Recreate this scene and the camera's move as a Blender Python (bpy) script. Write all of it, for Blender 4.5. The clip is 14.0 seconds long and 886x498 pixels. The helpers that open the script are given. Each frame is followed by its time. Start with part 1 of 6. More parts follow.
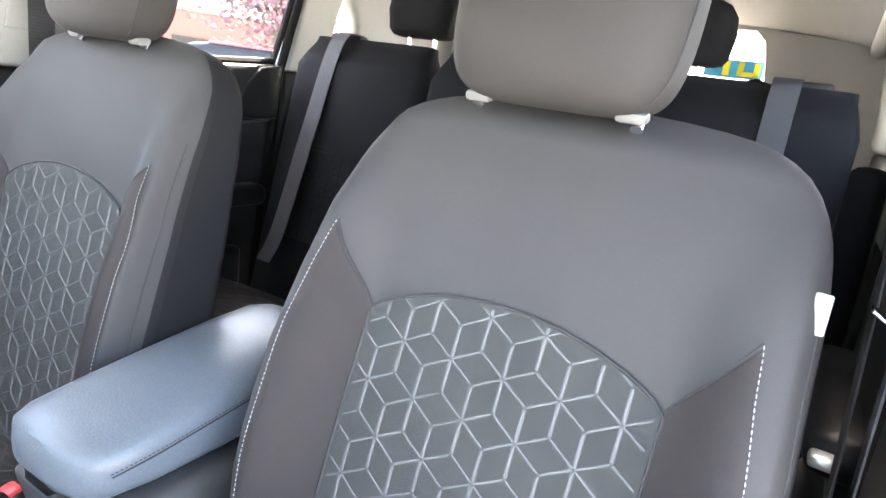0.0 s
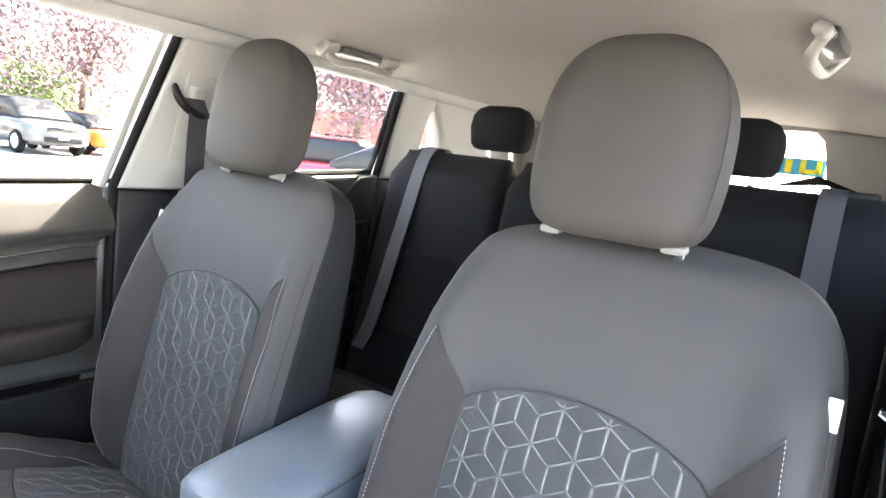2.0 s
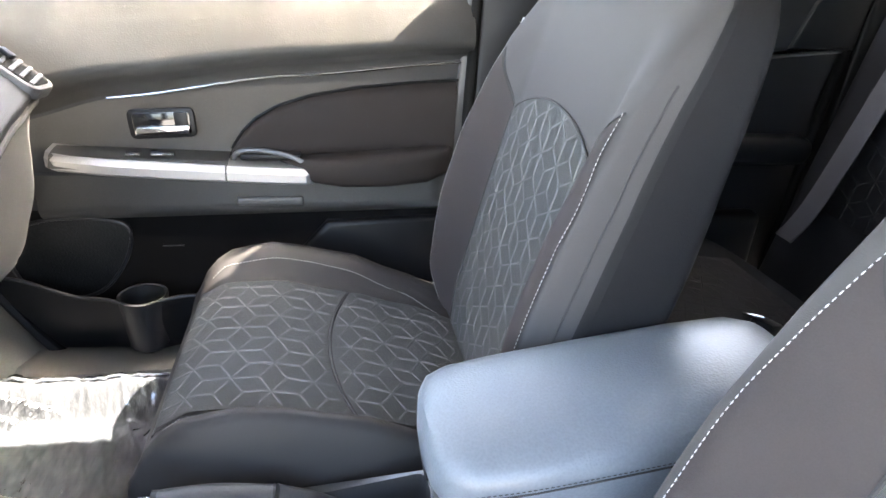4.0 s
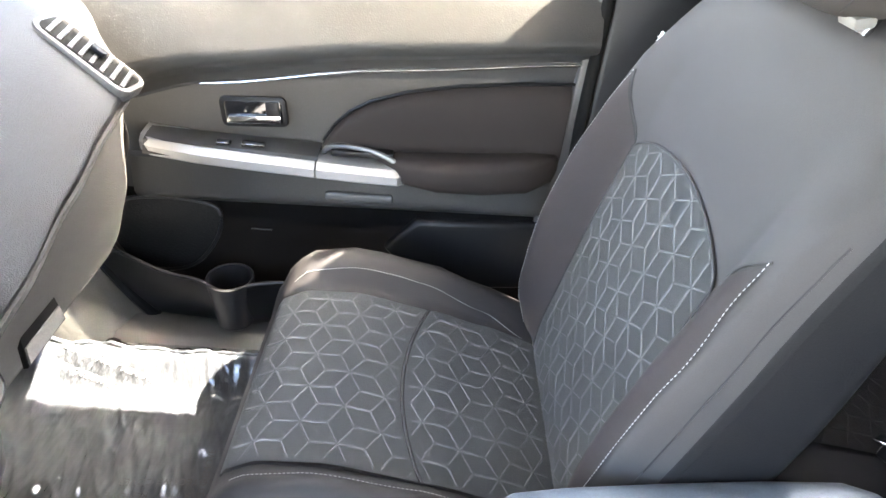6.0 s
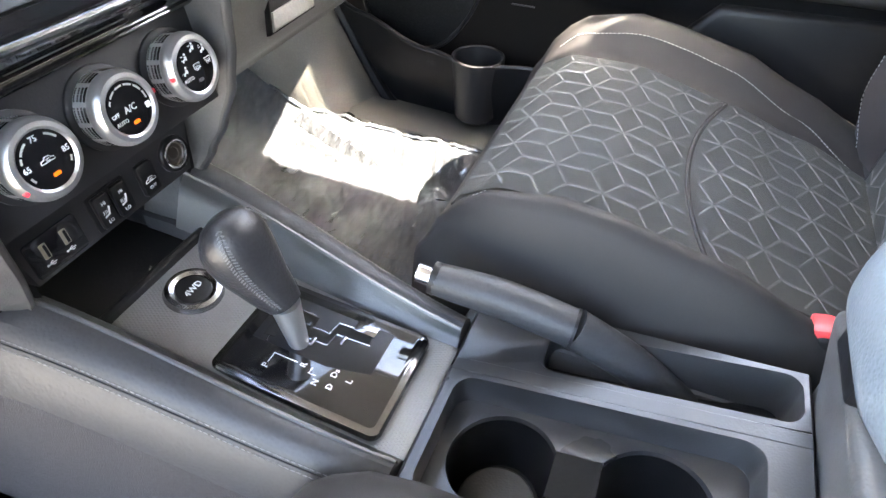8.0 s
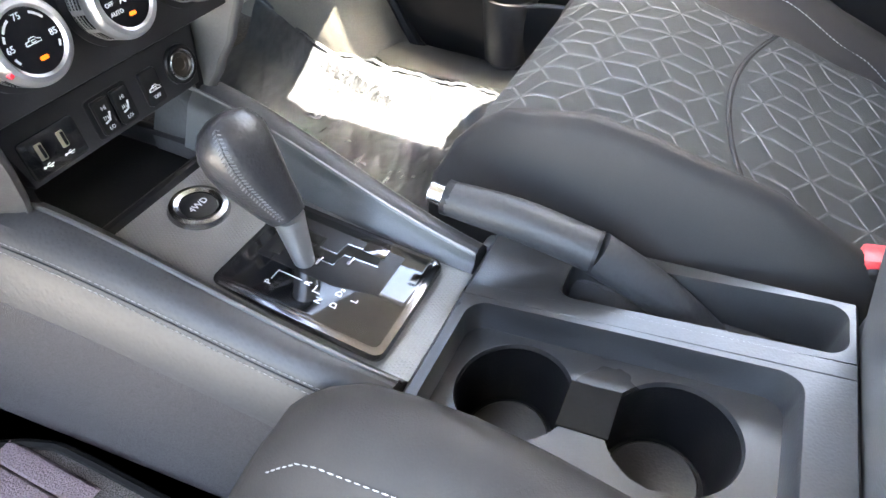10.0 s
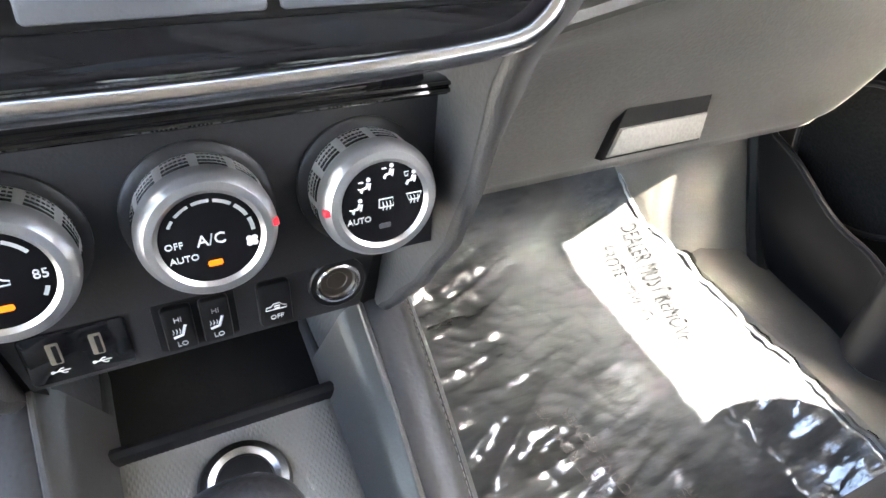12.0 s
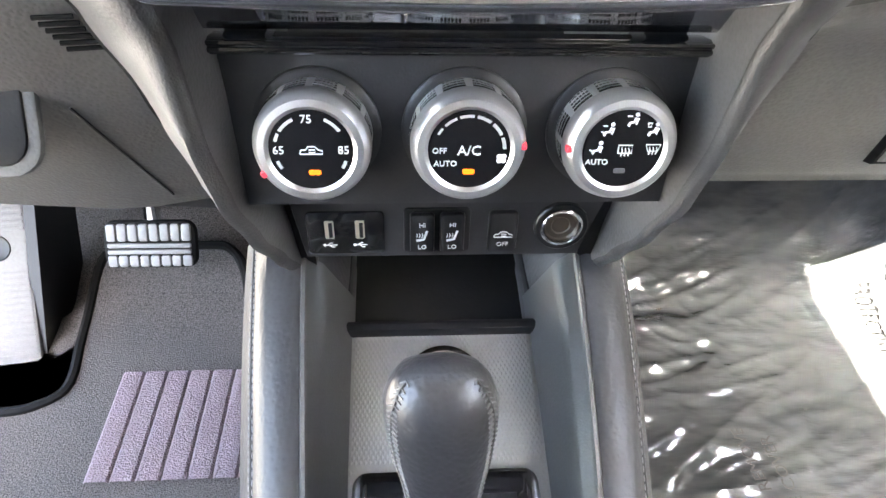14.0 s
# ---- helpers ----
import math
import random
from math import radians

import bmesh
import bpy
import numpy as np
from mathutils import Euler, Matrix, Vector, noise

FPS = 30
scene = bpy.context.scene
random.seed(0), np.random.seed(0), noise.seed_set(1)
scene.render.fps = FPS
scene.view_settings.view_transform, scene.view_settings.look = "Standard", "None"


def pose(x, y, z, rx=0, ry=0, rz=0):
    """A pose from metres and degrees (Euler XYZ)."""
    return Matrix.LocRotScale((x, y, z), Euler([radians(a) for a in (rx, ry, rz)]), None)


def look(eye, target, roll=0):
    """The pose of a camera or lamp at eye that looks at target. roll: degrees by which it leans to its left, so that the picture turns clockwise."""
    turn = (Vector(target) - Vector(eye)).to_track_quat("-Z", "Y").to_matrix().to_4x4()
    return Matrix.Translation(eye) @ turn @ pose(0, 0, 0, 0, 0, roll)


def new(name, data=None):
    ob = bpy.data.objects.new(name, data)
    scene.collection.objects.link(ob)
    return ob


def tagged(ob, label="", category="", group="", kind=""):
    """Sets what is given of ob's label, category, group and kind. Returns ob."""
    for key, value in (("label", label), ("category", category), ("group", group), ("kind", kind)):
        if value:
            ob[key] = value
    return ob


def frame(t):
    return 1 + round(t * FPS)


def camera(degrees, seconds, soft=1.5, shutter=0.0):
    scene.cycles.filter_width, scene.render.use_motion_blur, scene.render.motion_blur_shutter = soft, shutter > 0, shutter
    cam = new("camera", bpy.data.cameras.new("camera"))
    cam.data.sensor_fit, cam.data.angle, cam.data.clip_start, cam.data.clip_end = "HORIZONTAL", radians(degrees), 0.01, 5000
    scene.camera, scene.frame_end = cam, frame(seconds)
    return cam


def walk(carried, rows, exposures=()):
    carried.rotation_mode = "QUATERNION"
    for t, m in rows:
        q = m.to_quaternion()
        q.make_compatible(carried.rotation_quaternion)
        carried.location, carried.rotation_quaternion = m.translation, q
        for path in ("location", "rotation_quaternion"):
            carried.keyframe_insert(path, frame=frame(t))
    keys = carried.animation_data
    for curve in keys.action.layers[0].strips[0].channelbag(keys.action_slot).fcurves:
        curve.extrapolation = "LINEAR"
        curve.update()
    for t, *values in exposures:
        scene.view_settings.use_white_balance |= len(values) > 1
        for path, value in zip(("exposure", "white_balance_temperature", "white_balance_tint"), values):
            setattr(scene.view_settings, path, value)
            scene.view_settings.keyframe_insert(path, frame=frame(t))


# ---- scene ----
cam = camera(71.1, 14.0)
PATH = [
    (0, (-0.613, -0.184, 1.205), (0.354, -1.861, 0.702), 8.1),
    (0.5, (-0.663, -0.082, 1.279), (0.451, -1.69, 0.862), 6.8),
    (1, (-0.674, -0.056, 1.282), (0.51, -1.633, 0.948), 6.5),
    (1.5, (-0.682, -0.051, 1.274), (0.522, -1.621, 0.984), 6.6),
    (2, (-0.681, -0.04, 1.277), (0.528, -1.606, 0.988), 6.6),
    (2.5, (-0.686, -0.043, 1.277), (0.548, -1.588, 0.975), 6.3),
    (3, (-0.673, -0.073, 1.263), (0.655, -1.522, 0.895), 6.1),
    (3.5, (-0.607, -0.279, 1.195), (1.053, -1.208, 0.58), 3.6),
    (3.8, (-0.51, -0.367, 1.174), (1.249, -0.91, 0.393), 2.5),
    (4, (-0.441, -0.392, 1.187), (1.329, -0.747, 0.327), 3.4),
    (4.2, (-0.37, -0.395, 1.202), (1.405, -0.613, 0.307), 4.3),
    (6.5, (-0.25, -0.407, 1.343), (1.342, -0.421, 0.132), 4.5),
    (7, (-0.23, -0.396, 1.295), (1.327, -0.273, 0.046), 4.1),
    (7.5, (-0.255, -0.338, 1.124), (1.253, 0.018, -0.141), 4.2),
    (8, (-0.278, -0.339, 1.016), (1.121, 0.187, -0.313), 1.8),
    (8.1, (-0.28, -0.3345, 1.01), (1.095, 0.1785, -0.3545), 2.45),
    (8.2, (-0.28, -0.345, 0.988), (1.083, 0.226, -0.36), 0.6),
    (10.3, (-0.278, -0.36, 0.961), (1.024, 0.244, -0.432), 0.3),
    (10.4, (-0.2825, -0.355, 0.9755), (1.031, 0.22, -0.4205), 1.15),
    (10.5, (-0.285, -0.359, 0.985), (1.033, 0.231, -0.399), 1.0),
    (11, (-0.232, -0.305, 1.005), (1.203, 0.212, -0.288), 7.3),
    (11.5, (-0.124, -0.242, 1.011), (1.201, 0.529, -0.274), 11.9),
    (11.8, (-0.041, -0.207, 0.974), (0.982, 0.908, -0.334), 9.0),
    (12, (-0.014, -0.189, 0.961), (0.778, 1.082, -0.365), 8.6),
    (12.2, (-0.013, -0.193, 0.949), (0.545, 1.218, -0.355), 7.5),
    (12.5, (-0.033, -0.225, 0.956), (0.298, 1.276, -0.323), 6.5),
    (13, (-0.015, -0.233, 0.956), (0.171, 1.264, -0.358), 4.7),
    (13.5, (-0.025, -0.226, 0.962), (0.106, 1.221, -0.412), 2.9),
    (14, (-0.028, -0.228, 0.961), (0.095, 1.198, -0.436), 2.7),
]
EXPOSURES = [(0, 4.49, 7300, 12), (0.5, 4.42, 7300, 12), (1.5, 4.29, 7300, 12), (3, 4.25, 7300, 12), (4, 4.52, 7300, 12), (6.5, 4.77, 7300, 11), (8, 5.0, 7500, 11), (10.5, 5.24, 7500, 10), (11, 5.28, 7450, 10), (11.5, 5.22, 7400, 10), (12.0, 5.2, 7450, 10), (12.5, 5.42, 7500, 10), (14, 5.53, 7500, 10)]
walk(cam, [(t, look(eye, target, roll)) for t, eye, target, roll in PATH], EXPOSURES)

# ---- light ----
SUN_DIR = Vector((-0.16, 0.66, -1.0)).normalized()   # the way the sunlight travels
elev = math.asin(-SUN_DIR.z)
world = bpy.data.worlds.new("sky")
scene.world = world
world.use_nodes = True
wn = world.node_tree.nodes
sky = wn.new("ShaderNodeTexSky")
sky.sky_type = "NISHITA"
sky.sun_disc = False
sky.sun_elevation = elev
sky.sun_rotation = math.atan2(-SUN_DIR.x, -SUN_DIR.y)
sky.air_density, sky.dust_density, sky.ozone_density = 1.0, 3.0, 1.0
wn["Background"].inputs["Strength"].default_value = 0.15
world.node_tree.links.new(sky.outputs["Color"], wn["Background"].inputs["Color"])
sun = bpy.data.lights.new("sun", "SUN")
sun.energy, sun.angle, sun.color = 5.0, radians(0.6), (1.0, 0.95, 0.87)
sun_ob = new("sun", sun)
sun_ob.matrix_world = look((0, 0, 30), Vector((0, 0, 30)) + SUN_DIR)


# ---- materials ----
def pm(name, color, rough=0.6, metal=0.0, grain=300.0, bump=0.15, vary=0.12, broad=6.0, spec=0.5, coat=0.0, kind="noise", depth=0.001, fine_weight=0.45, stretch=None, rough_vary=0.07):
    """A surface with grain (fine relief) and broad variation of its colour."""
    m = bpy.data.materials.new(name)
    m.use_nodes = True
    nt = m.node_tree
    n, link = nt.nodes, nt.links.new
    b = n["Principled BSDF"]
    b.inputs["Metallic"].default_value = metal
    b.inputs["Specular IOR Level"].default_value = spec
    b.inputs["Coat Weight"].default_value = coat
    b.inputs["Coat Roughness"].default_value = 0.06
    tc = n.new("ShaderNodeTexCoord")
    big = n.new("ShaderNodeTexNoise")
    big.inputs["Scale"].default_value, big.inputs["Detail"].default_value = broad, 5.0
    link(tc.outputs["Object"], big.inputs["Vector"])
    if kind == "voronoi":
        fine = n.new("ShaderNodeTexVoronoi")
        fine.feature = "SMOOTH_F1"
        fine.inputs["Scale"].default_value = grain
        out = fine.outputs["Distance"]
    elif kind == "weave":
        fine = n.new("ShaderNodeTexWave")
        fine.inputs["Scale"].default_value, fine.inputs["Distortion"].default_value = grain, 1.5
        fine.inputs["Detail"].default_value = 2.0
        out = fine.outputs["Fac"]
    else:
        fine = n.new("ShaderNodeTexNoise")
        fine.inputs["Scale"].default_value, fine.inputs["Detail"].default_value = grain, 3.0
        out = fine.outputs["Fac"]
    if stretch:
        mp = n.new("ShaderNodeMapping")
        mp.inputs["Scale"].default_value = stretch
        mp.inputs["Rotation"].default_value = (0, 0, 0.5)
        link(tc.outputs["Object"], mp.inputs["Vector"])
        link(mp.outputs["Vector"], fine.inputs["Vector"])
    else:
        link(tc.outputs["Object"], fine.inputs["Vector"])
    lo = [c * (1 - vary) for c in color] + [1]
    hi = [min(1, c * (1 + vary)) for c in color] + [1]
    mix = n.new("ShaderNodeMix")
    mix.data_type = "RGBA"
    mix.inputs[6].default_value, mix.inputs[7].default_value = lo, hi
    add = n.new("ShaderNodeMath")
    add.operation = "MULTIPLY_ADD"
    add.inputs[1].default_value = fine_weight
    link(out, add.inputs[0])
    half = n.new("ShaderNodeMath")
    half.operation = "MULTIPLY"
    half.inputs[1].default_value = 1 - fine_weight
    link(big.outputs["Fac"], half.inputs[0])
    link(half.outputs[0], add.inputs[2])
    spread_map = n.new("ShaderNodeMapRange")
    spread_map.inputs["From Min"].default_value, spread_map.inputs["From Max"].default_value = 0.3, 0.68
    link(add.outputs[0], spread_map.inputs["Value"])
    link(spread_map.outputs["Result"], mix.inputs[0])
    link(mix.outputs[2], b.inputs["Base Color"])
    rr = n.new("ShaderNodeMapRange")
    rr.inputs["To Min"].default_value, rr.inputs["To Max"].default_value = max(0.02, rough - rough_vary), min(1, rough + rough_vary)
    link(big.outputs["Fac"], rr.inputs["Value"])
    link(rr.outputs["Result"], b.inputs["Roughness"])
    if bump:
        bp = n.new("ShaderNodeBump")
        bp.inputs["Strength"].default_value, bp.inputs["Distance"].default_value = bump, depth
        link(out, bp.inputs["Height"])
        link(bp.outputs["Normal"], b.inputs["Normal"])
    return m


def glow(name, color, strength):
    m = bpy.data.materials.new(name)
    m.use_nodes = True
    b = m.node_tree.nodes["Principled BSDF"]
    b.inputs["Base Color"].default_value = (*color, 1)
    b.inputs["Emission Color"].default_value = (*color, 1)
    b.inputs["Emission Strength"].default_value = strength
    return m


def glass_mat(name, tint=(0.96, 0.98, 0.97)):
    m = bpy.data.materials.new(name)
    m.use_nodes = True
    b = m.node_tree.nodes["Principled BSDF"]
    b.inputs["Base Color"].default_value = (*tint, 1)
    b.inputs["Roughness"].default_value = 0.01
    b.inputs["Transmission Weight"].default_value = 1.0
    b.inputs["IOR"].default_value = 1.1
    return m


SEAT = pm("seat_cloth", (0.054, 0.053, 0.0545), 0.7, grain=900, bump=0.25, vary=0.10, broad=4, spec=0.2)
# darker seat cover for faces turned from the light, shade in the colour
SEAT_SIDE_SHADE = pm("seat_side_shade", (0.015, 0.015, 0.0165), 0.65, grain=500, bump=0.25, vary=0.12, broad=4, spec=0.2)
BOLSTER = pm("bolster_cloth", (0.074, 0.066, 0.067), 0.62, grain=700, bump=0.2, vary=0.10, broad=5, spec=0.2)
INSERT = pm("insert_cloth", (0.108, 0.113, 0.114), 0.75, grain=420, bump=0.5, vary=0.18, broad=9, kind="weave", spec=0.3)
EMBOSS = pm("embossed_thread", (0.127, 0.131, 0.134), 0.6, grain=700, bump=0.2, vary=0.25, broad=12, spec=0.35)
THREAD = pm("light_thread", (0.4, 0.4, 0.4), 0.7, grain=500, bump=0.1, vary=0.1)
SEAM = pm("seam_thread", (0.03, 0.03, 0.032), 0.8, grain=500, bump=0.1)
# rear insert and thread: front ones at a tenth, rear shade in the colour
REAR_INSERT_SHADE = pm("rear_insert_cloth_shade", (0.011, 0.011, 0.013), 0.8, grain=420, bump=0.5, vary=0.18, broad=9, kind="weave", spec=0.3)
REAR_EMBOSS_SHADE = pm("rear_embossed_thread_shade", (0.013, 0.013, 0.015), 0.8, grain=700, bump=0.2, vary=0.25, broad=12, spec=0.2)
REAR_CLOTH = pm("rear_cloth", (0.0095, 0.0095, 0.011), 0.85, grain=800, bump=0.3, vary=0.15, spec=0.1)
DECK = pm("deck_plastic", (0.03, 0.03, 0.031), 0.3, grain=620, bump=0.25, vary=0.12, kind="voronoi", depth=0.0003, spec=0.65)
CUSHION = pm("cushion_side_cloth", (0.028, 0.026, 0.026), 0.6, grain=700, bump=0.2, vary=0.10, broad=5, spec=0.25)
DASH = pm("dash_grain", (0.066, 0.066, 0.067), 0.42, grain=560, bump=0.8, vary=0.1, kind="voronoi", depth=0.0008)
GLOVE = pm("glovebox_plastic", (0.2, 0.195, 0.185), 0.45, grain=480, bump=0.5, vary=0.12, kind="voronoi", depth=0.0006)
PLASTIC = pm("charcoal_plastic", (0.066, 0.065, 0.066), 0.38, grain=520, bump=0.35, vary=0.12, kind="voronoi", depth=0.0004)
DOORMID = pm("door_panel_plastic", (0.08, 0.079, 0.078), 0.42, grain=520, bump=0.35, vary=0.12, kind="voronoi", depth=0.0004)
FASCIA = pm("fascia_plastic", (0.0155, 0.0155, 0.0175), 0.45, spec=0.4, grain=700, bump=0.25, vary=0.12, kind="voronoi", depth=0.0003)
KICK = pm("warm_grey_kick_plastic", (0.2, 0.195, 0.18), 0.45, grain=450, bump=0.3, vary=0.1, kind="voronoi", depth=0.0005)
SILL = pm("warm_grey_sill_plastic", (0.11, 0.107, 0.1), 0.45, grain=450, bump=0.3, vary=0.1, kind="voronoi", depth=0.0005)
DARK_CHROME = pm("dark_chrome", (0.22, 0.22, 0.23), 0.14, 1.0, grain=200, bump=0.02, vary=0.05)
DARK_PLASTIC = pm("black_plastic", (0.007, 0.007, 0.0078), 0.4, grain=520, bump=0.2, vary=0.15, spec=0.25, kind="voronoi", depth=0.0004)
GLOSS = pm("piano_black", (0.008, 0.008, 0.009), 0.07, grain=60, bump=0.0, vary=0.1, coat=0.6)
CHROME = pm("chrome", (0.78, 0.79, 0.8), 0.16, 1.0, grain=200, bump=0.02, vary=0.05)
SATIN = pm("satin_silver", (0.72, 0.72, 0.71), 0.34, 0.8, grain=900, bump=0.03, vary=0.06)
SATIN_DARK = pm("satin_grey", (0.4, 0.4, 0.4), 0.3, 0.8, grain=900, bump=0.03, vary=0.06)
SILVER_TRIM = pm("silver_door_trim", (0.5, 0.5, 0.5), 0.38, 0.7, grain=600, bump=0.04, vary=0.06)
FLANK = pm("flank_trim", (0.12, 0.12, 0.121), 0.34, 0.5, grain=700, bump=0.15, vary=0.08)
TRIM = pm("console_trim", (0.29, 0.287, 0.28), 0.32, 0.6, grain=500, bump=0.1, vary=0.08)
CHEEK = pm("cheek_grain", (0.037, 0.036, 0.037), 0.45, grain=900, bump=0.4, vary=0.08, broad=30, kind="voronoi", depth=0.0005)
KNOB_LEATHER = pm("knob_leather", (0.02, 0.02, 0.0225), 0.36, grain=420, bump=0.55, vary=0.14, kind="voronoi", depth=0.0005)
KNOB_THREAD = pm("knob_thread", (0.075, 0.077, 0.08), 0.6, grain=500, bump=0.1)
BUTTON = pm("button_grey", (0.065, 0.07, 0.08), 0.4, grain=900, bump=0.1, vary=0.06)
CAR_GLASS = pm("car_glass", (0.02, 0.022, 0.024), 0.3, grain=50, bump=0.0, spec=0.25)
RIB_GREY = pm("grey_rubber", (0.17, 0.168, 0.17), 0.5, grain=300, bump=0.2, vary=0.15)
LEATHER = pm("black_leather", (0.034, 0.0345, 0.037), 0.45, grain=330, bump=0.4, spec=0.35, vary=0.12, kind="voronoi", depth=0.0006)
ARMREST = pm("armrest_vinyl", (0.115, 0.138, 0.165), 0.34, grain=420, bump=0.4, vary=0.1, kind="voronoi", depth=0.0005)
CARPET = pm("carpet", (0.069, 0.062, 0.059), 0.95, grain=620, bump=0.7, fine_weight=0.9, vary=0.85, broad=14, depth=0.003)
HEEL = pm("heel_carpet", (0.36, 0.285, 0.315), 0.95, fine_weight=0.85, grain=520, bump=0.9, vary=0.3, broad=20, depth=0.003)
RUBBER = pm("rubber", (0.008, 0.008, 0.008), 0.75, grain=300, bump=0.2, spec=0.1)
GRIP = pm("grip_plastic", (0.25, 0.245, 0.23), 0.5, grain=500, bump=0.1, vary=0.05)
HEADLINER = pm("headliner_cloth", (0.47, 0.45, 0.415), 0.9, grain=900, bump=0.3, vary=0.05, broad=3)
PILLAR = pm("light_grey_trim", (0.35, 0.35, 0.335), 0.6, grain=500, bump=0.15, vary=0.05, kind="voronoi", depth=0.0004)
DOORTOP = pm("door_top_plastic", (0.054, 0.052, 0.048), 0.5, grain=450, bump=0.4, vary=0.08, kind="voronoi", depth=0.0005)
DOORINS = pm("door_insert_cloth", (0.022, 0.017, 0.0155), 0.75, spec=0.25, grain=900, bump=0.3, vary=0.12)
BELT = pm("belt_webbing", (0.034, 0.033, 0.038), 0.6, grain=500, bump=0.4, vary=0.15, kind="weave")
RED = pm("buckle_red", (0.75, 0.06, 0.07), 0.35, grain=200, bump=0.05)
WHITE = pm("white_print", (0.85, 0.85, 0.85), 0.5, grain=200, bump=0.0, vary=0.03)
TAG = pm("tag_cloth", (0.5, 0.5, 0.5), 0.8, grain=700, bump=0.2, vary=0.05)
AMBER = glow("amber_lamp", (1.0, 0.15, 0.004), 0.042)
TUNNEL = pm("tunnel_carpet", (0.034, 0.031, 0.033), 0.95, grain=620, bump=0.7, fine_weight=0.9, vary=0.6, broad=14, depth=0.003)
BULKHEAD = pm("bulkhead_felt", (0.012, 0.012, 0.012), 0.95, grain=300, bump=0.5, vary=0.3, spec=0.1)
KNEE = pm("knee_panel_plastic", (0.125, 0.12, 0.115), 0.45, grain=480, bump=0.5, vary=0.12, kind="voronoi", depth=0.0006)
LOWER_BLACK = pm("lower_door_plastic", (0.009, 0.0088, 0.0095), 0.42, grain=520, bump=0.3, vary=0.15, spec=0.25, kind="voronoi", depth=0.0004)
SPEAKER = pm("speaker_mesh", (0.009, 0.009, 0.0095), 0.5, spec=0.25, grain=330, bump=0.9, vary=0.5, kind="voronoi", depth=0.001)
REST_CLOTH = pm("headrest_cloth", (0.045, 0.042, 0.041), 0.7, grain=900, bump=0.25, vary=0.10, broad=4, spec=0.2)
SLEEVE = pm("sleeve_plastic", (0.17, 0.168, 0.162), 0.5, grain=500, bump=0.1, vary=0.05)
LEGEND_DIM = pm("dim_legend", (0.42, 0.43, 0.45), 0.5, grain=200, bump=0.0, vary=0.1)
RAIL_THREAD = pm("rail_thread", (0.2, 0.2, 0.21), 0.7, grain=500, bump=0.1, vary=0.1)
MIRROR_BLACK = pm("mirror_black", (0.5, 0.5, 0.52), 0.04, 1.0, grain=60, bump=0.0, vary=0.04, rough_vary=0.02)
EDGE_SILVER = pm("edge_silver", (0.3, 0.3, 0.31), 0.24, 1.0, grain=900, bump=0.02, vary=0.05)
FOOT_GREY = pm("footrest_grey", (0.17, 0.165, 0.16), 0.55, grain=300, bump=0.2, vary=0.15)
LEGEND = pm("white_legend", (0.62, 0.63, 0.64), 0.5, grain=200, bump=0.0, vary=0.03)
REDMARK = pm("red_marker", (0.7, 0.03, 0.05), 0.4, grain=100, bump=0.0)
GOLD = pm("usb_contact", (0.72, 0.66, 0.52), 0.3, 0.9, grain=200, bump=0.0)
DIAL = pm("dial_black", (0.006, 0.006, 0.007), 0.22, grain=60, bump=0.0, vary=0.1, spec=0.12)
RING_SILVER = pm("ring_silver", (0.5, 0.5, 0.505), 0.32, 0.9, grain=900, bump=0.03, vary=0.06)
GLASS = glass_mat("window_glass")
SCREEN = pm("screen_glass", (0.012, 0.013, 0.015), 0.05, grain=50, bump=0.0, coat=0.8)
BODY_STEEL = pm("body_paint_dark", (0.05, 0.05, 0.055), 0.3, 0.2, grain=90, bump=0.0)


# ---- builders ----
WORLD = {}


def thing(name, place, label, category, group="", kind=""):
    """An Empty at its base that parents its parts."""
    ob = new(name)
    ob.location = place
    ob.empty_display_size = 0.05
    WORLD[ob] = Matrix.Translation(place)
    return tagged(ob, label, category, group, kind)


def mesh_of(name, bm, mat, sharp=38):
    me = bpy.data.meshes.new(name)
    bmesh.ops.recalc_face_normals(bm, faces=bm.faces)
    bm.to_mesh(me)
    bm.free()
    me.polygons.foreach_set("use_smooth", [True] * len(me.polygons))
    me.set_sharp_from_angle(angle=radians(sharp))
    me.materials.append(mat)
    return me


def part(name, bm, mat, parent, label="", sharp=38, kind=""):
    """One mesh in world coordinates under a thing or a part."""
    base = WORLD[parent]
    bm.transform(base.inverted())
    ob = new(name, mesh_of(name, bm, mat, sharp))
    ob.parent = parent
    WORLD[ob] = base.copy()
    return tagged(ob, label, kind=kind)


def solo(name, bm, mat, label, category, kind="", sharp=38, group=""):
    """A top-level thing or piece of the setting that is one mesh."""
    ob = new(name, mesh_of(name, bm, mat, sharp))
    WORLD[ob] = Matrix.Identity(4)
    return tagged(ob, label, category, group, kind)


def rbox(center, size, r=0.004, seg=2, turn=None):
    bm = bmesh.new()
    bmesh.ops.create_cube(bm, size=1.0)
    bmesh.ops.scale(bm, vec=size, verts=bm.verts)
    if r:
        r = min(r, 0.49 * min(size))
        bmesh.ops.bevel(bm, geom=bm.edges[:], offset=r, segments=seg, affect="EDGES", profile=0.5)
    bm.transform(Matrix.Translation(center) @ (turn or Matrix.Identity(4)))
    return bm


def join(*bms):
    out = bms[0]
    for b in bms[1:]:
        me = bpy.data.meshes.new("tmp")
        b.to_mesh(me)
        b.free()
        out.from_mesh(me)
        bpy.data.meshes.remove(me)
    return out


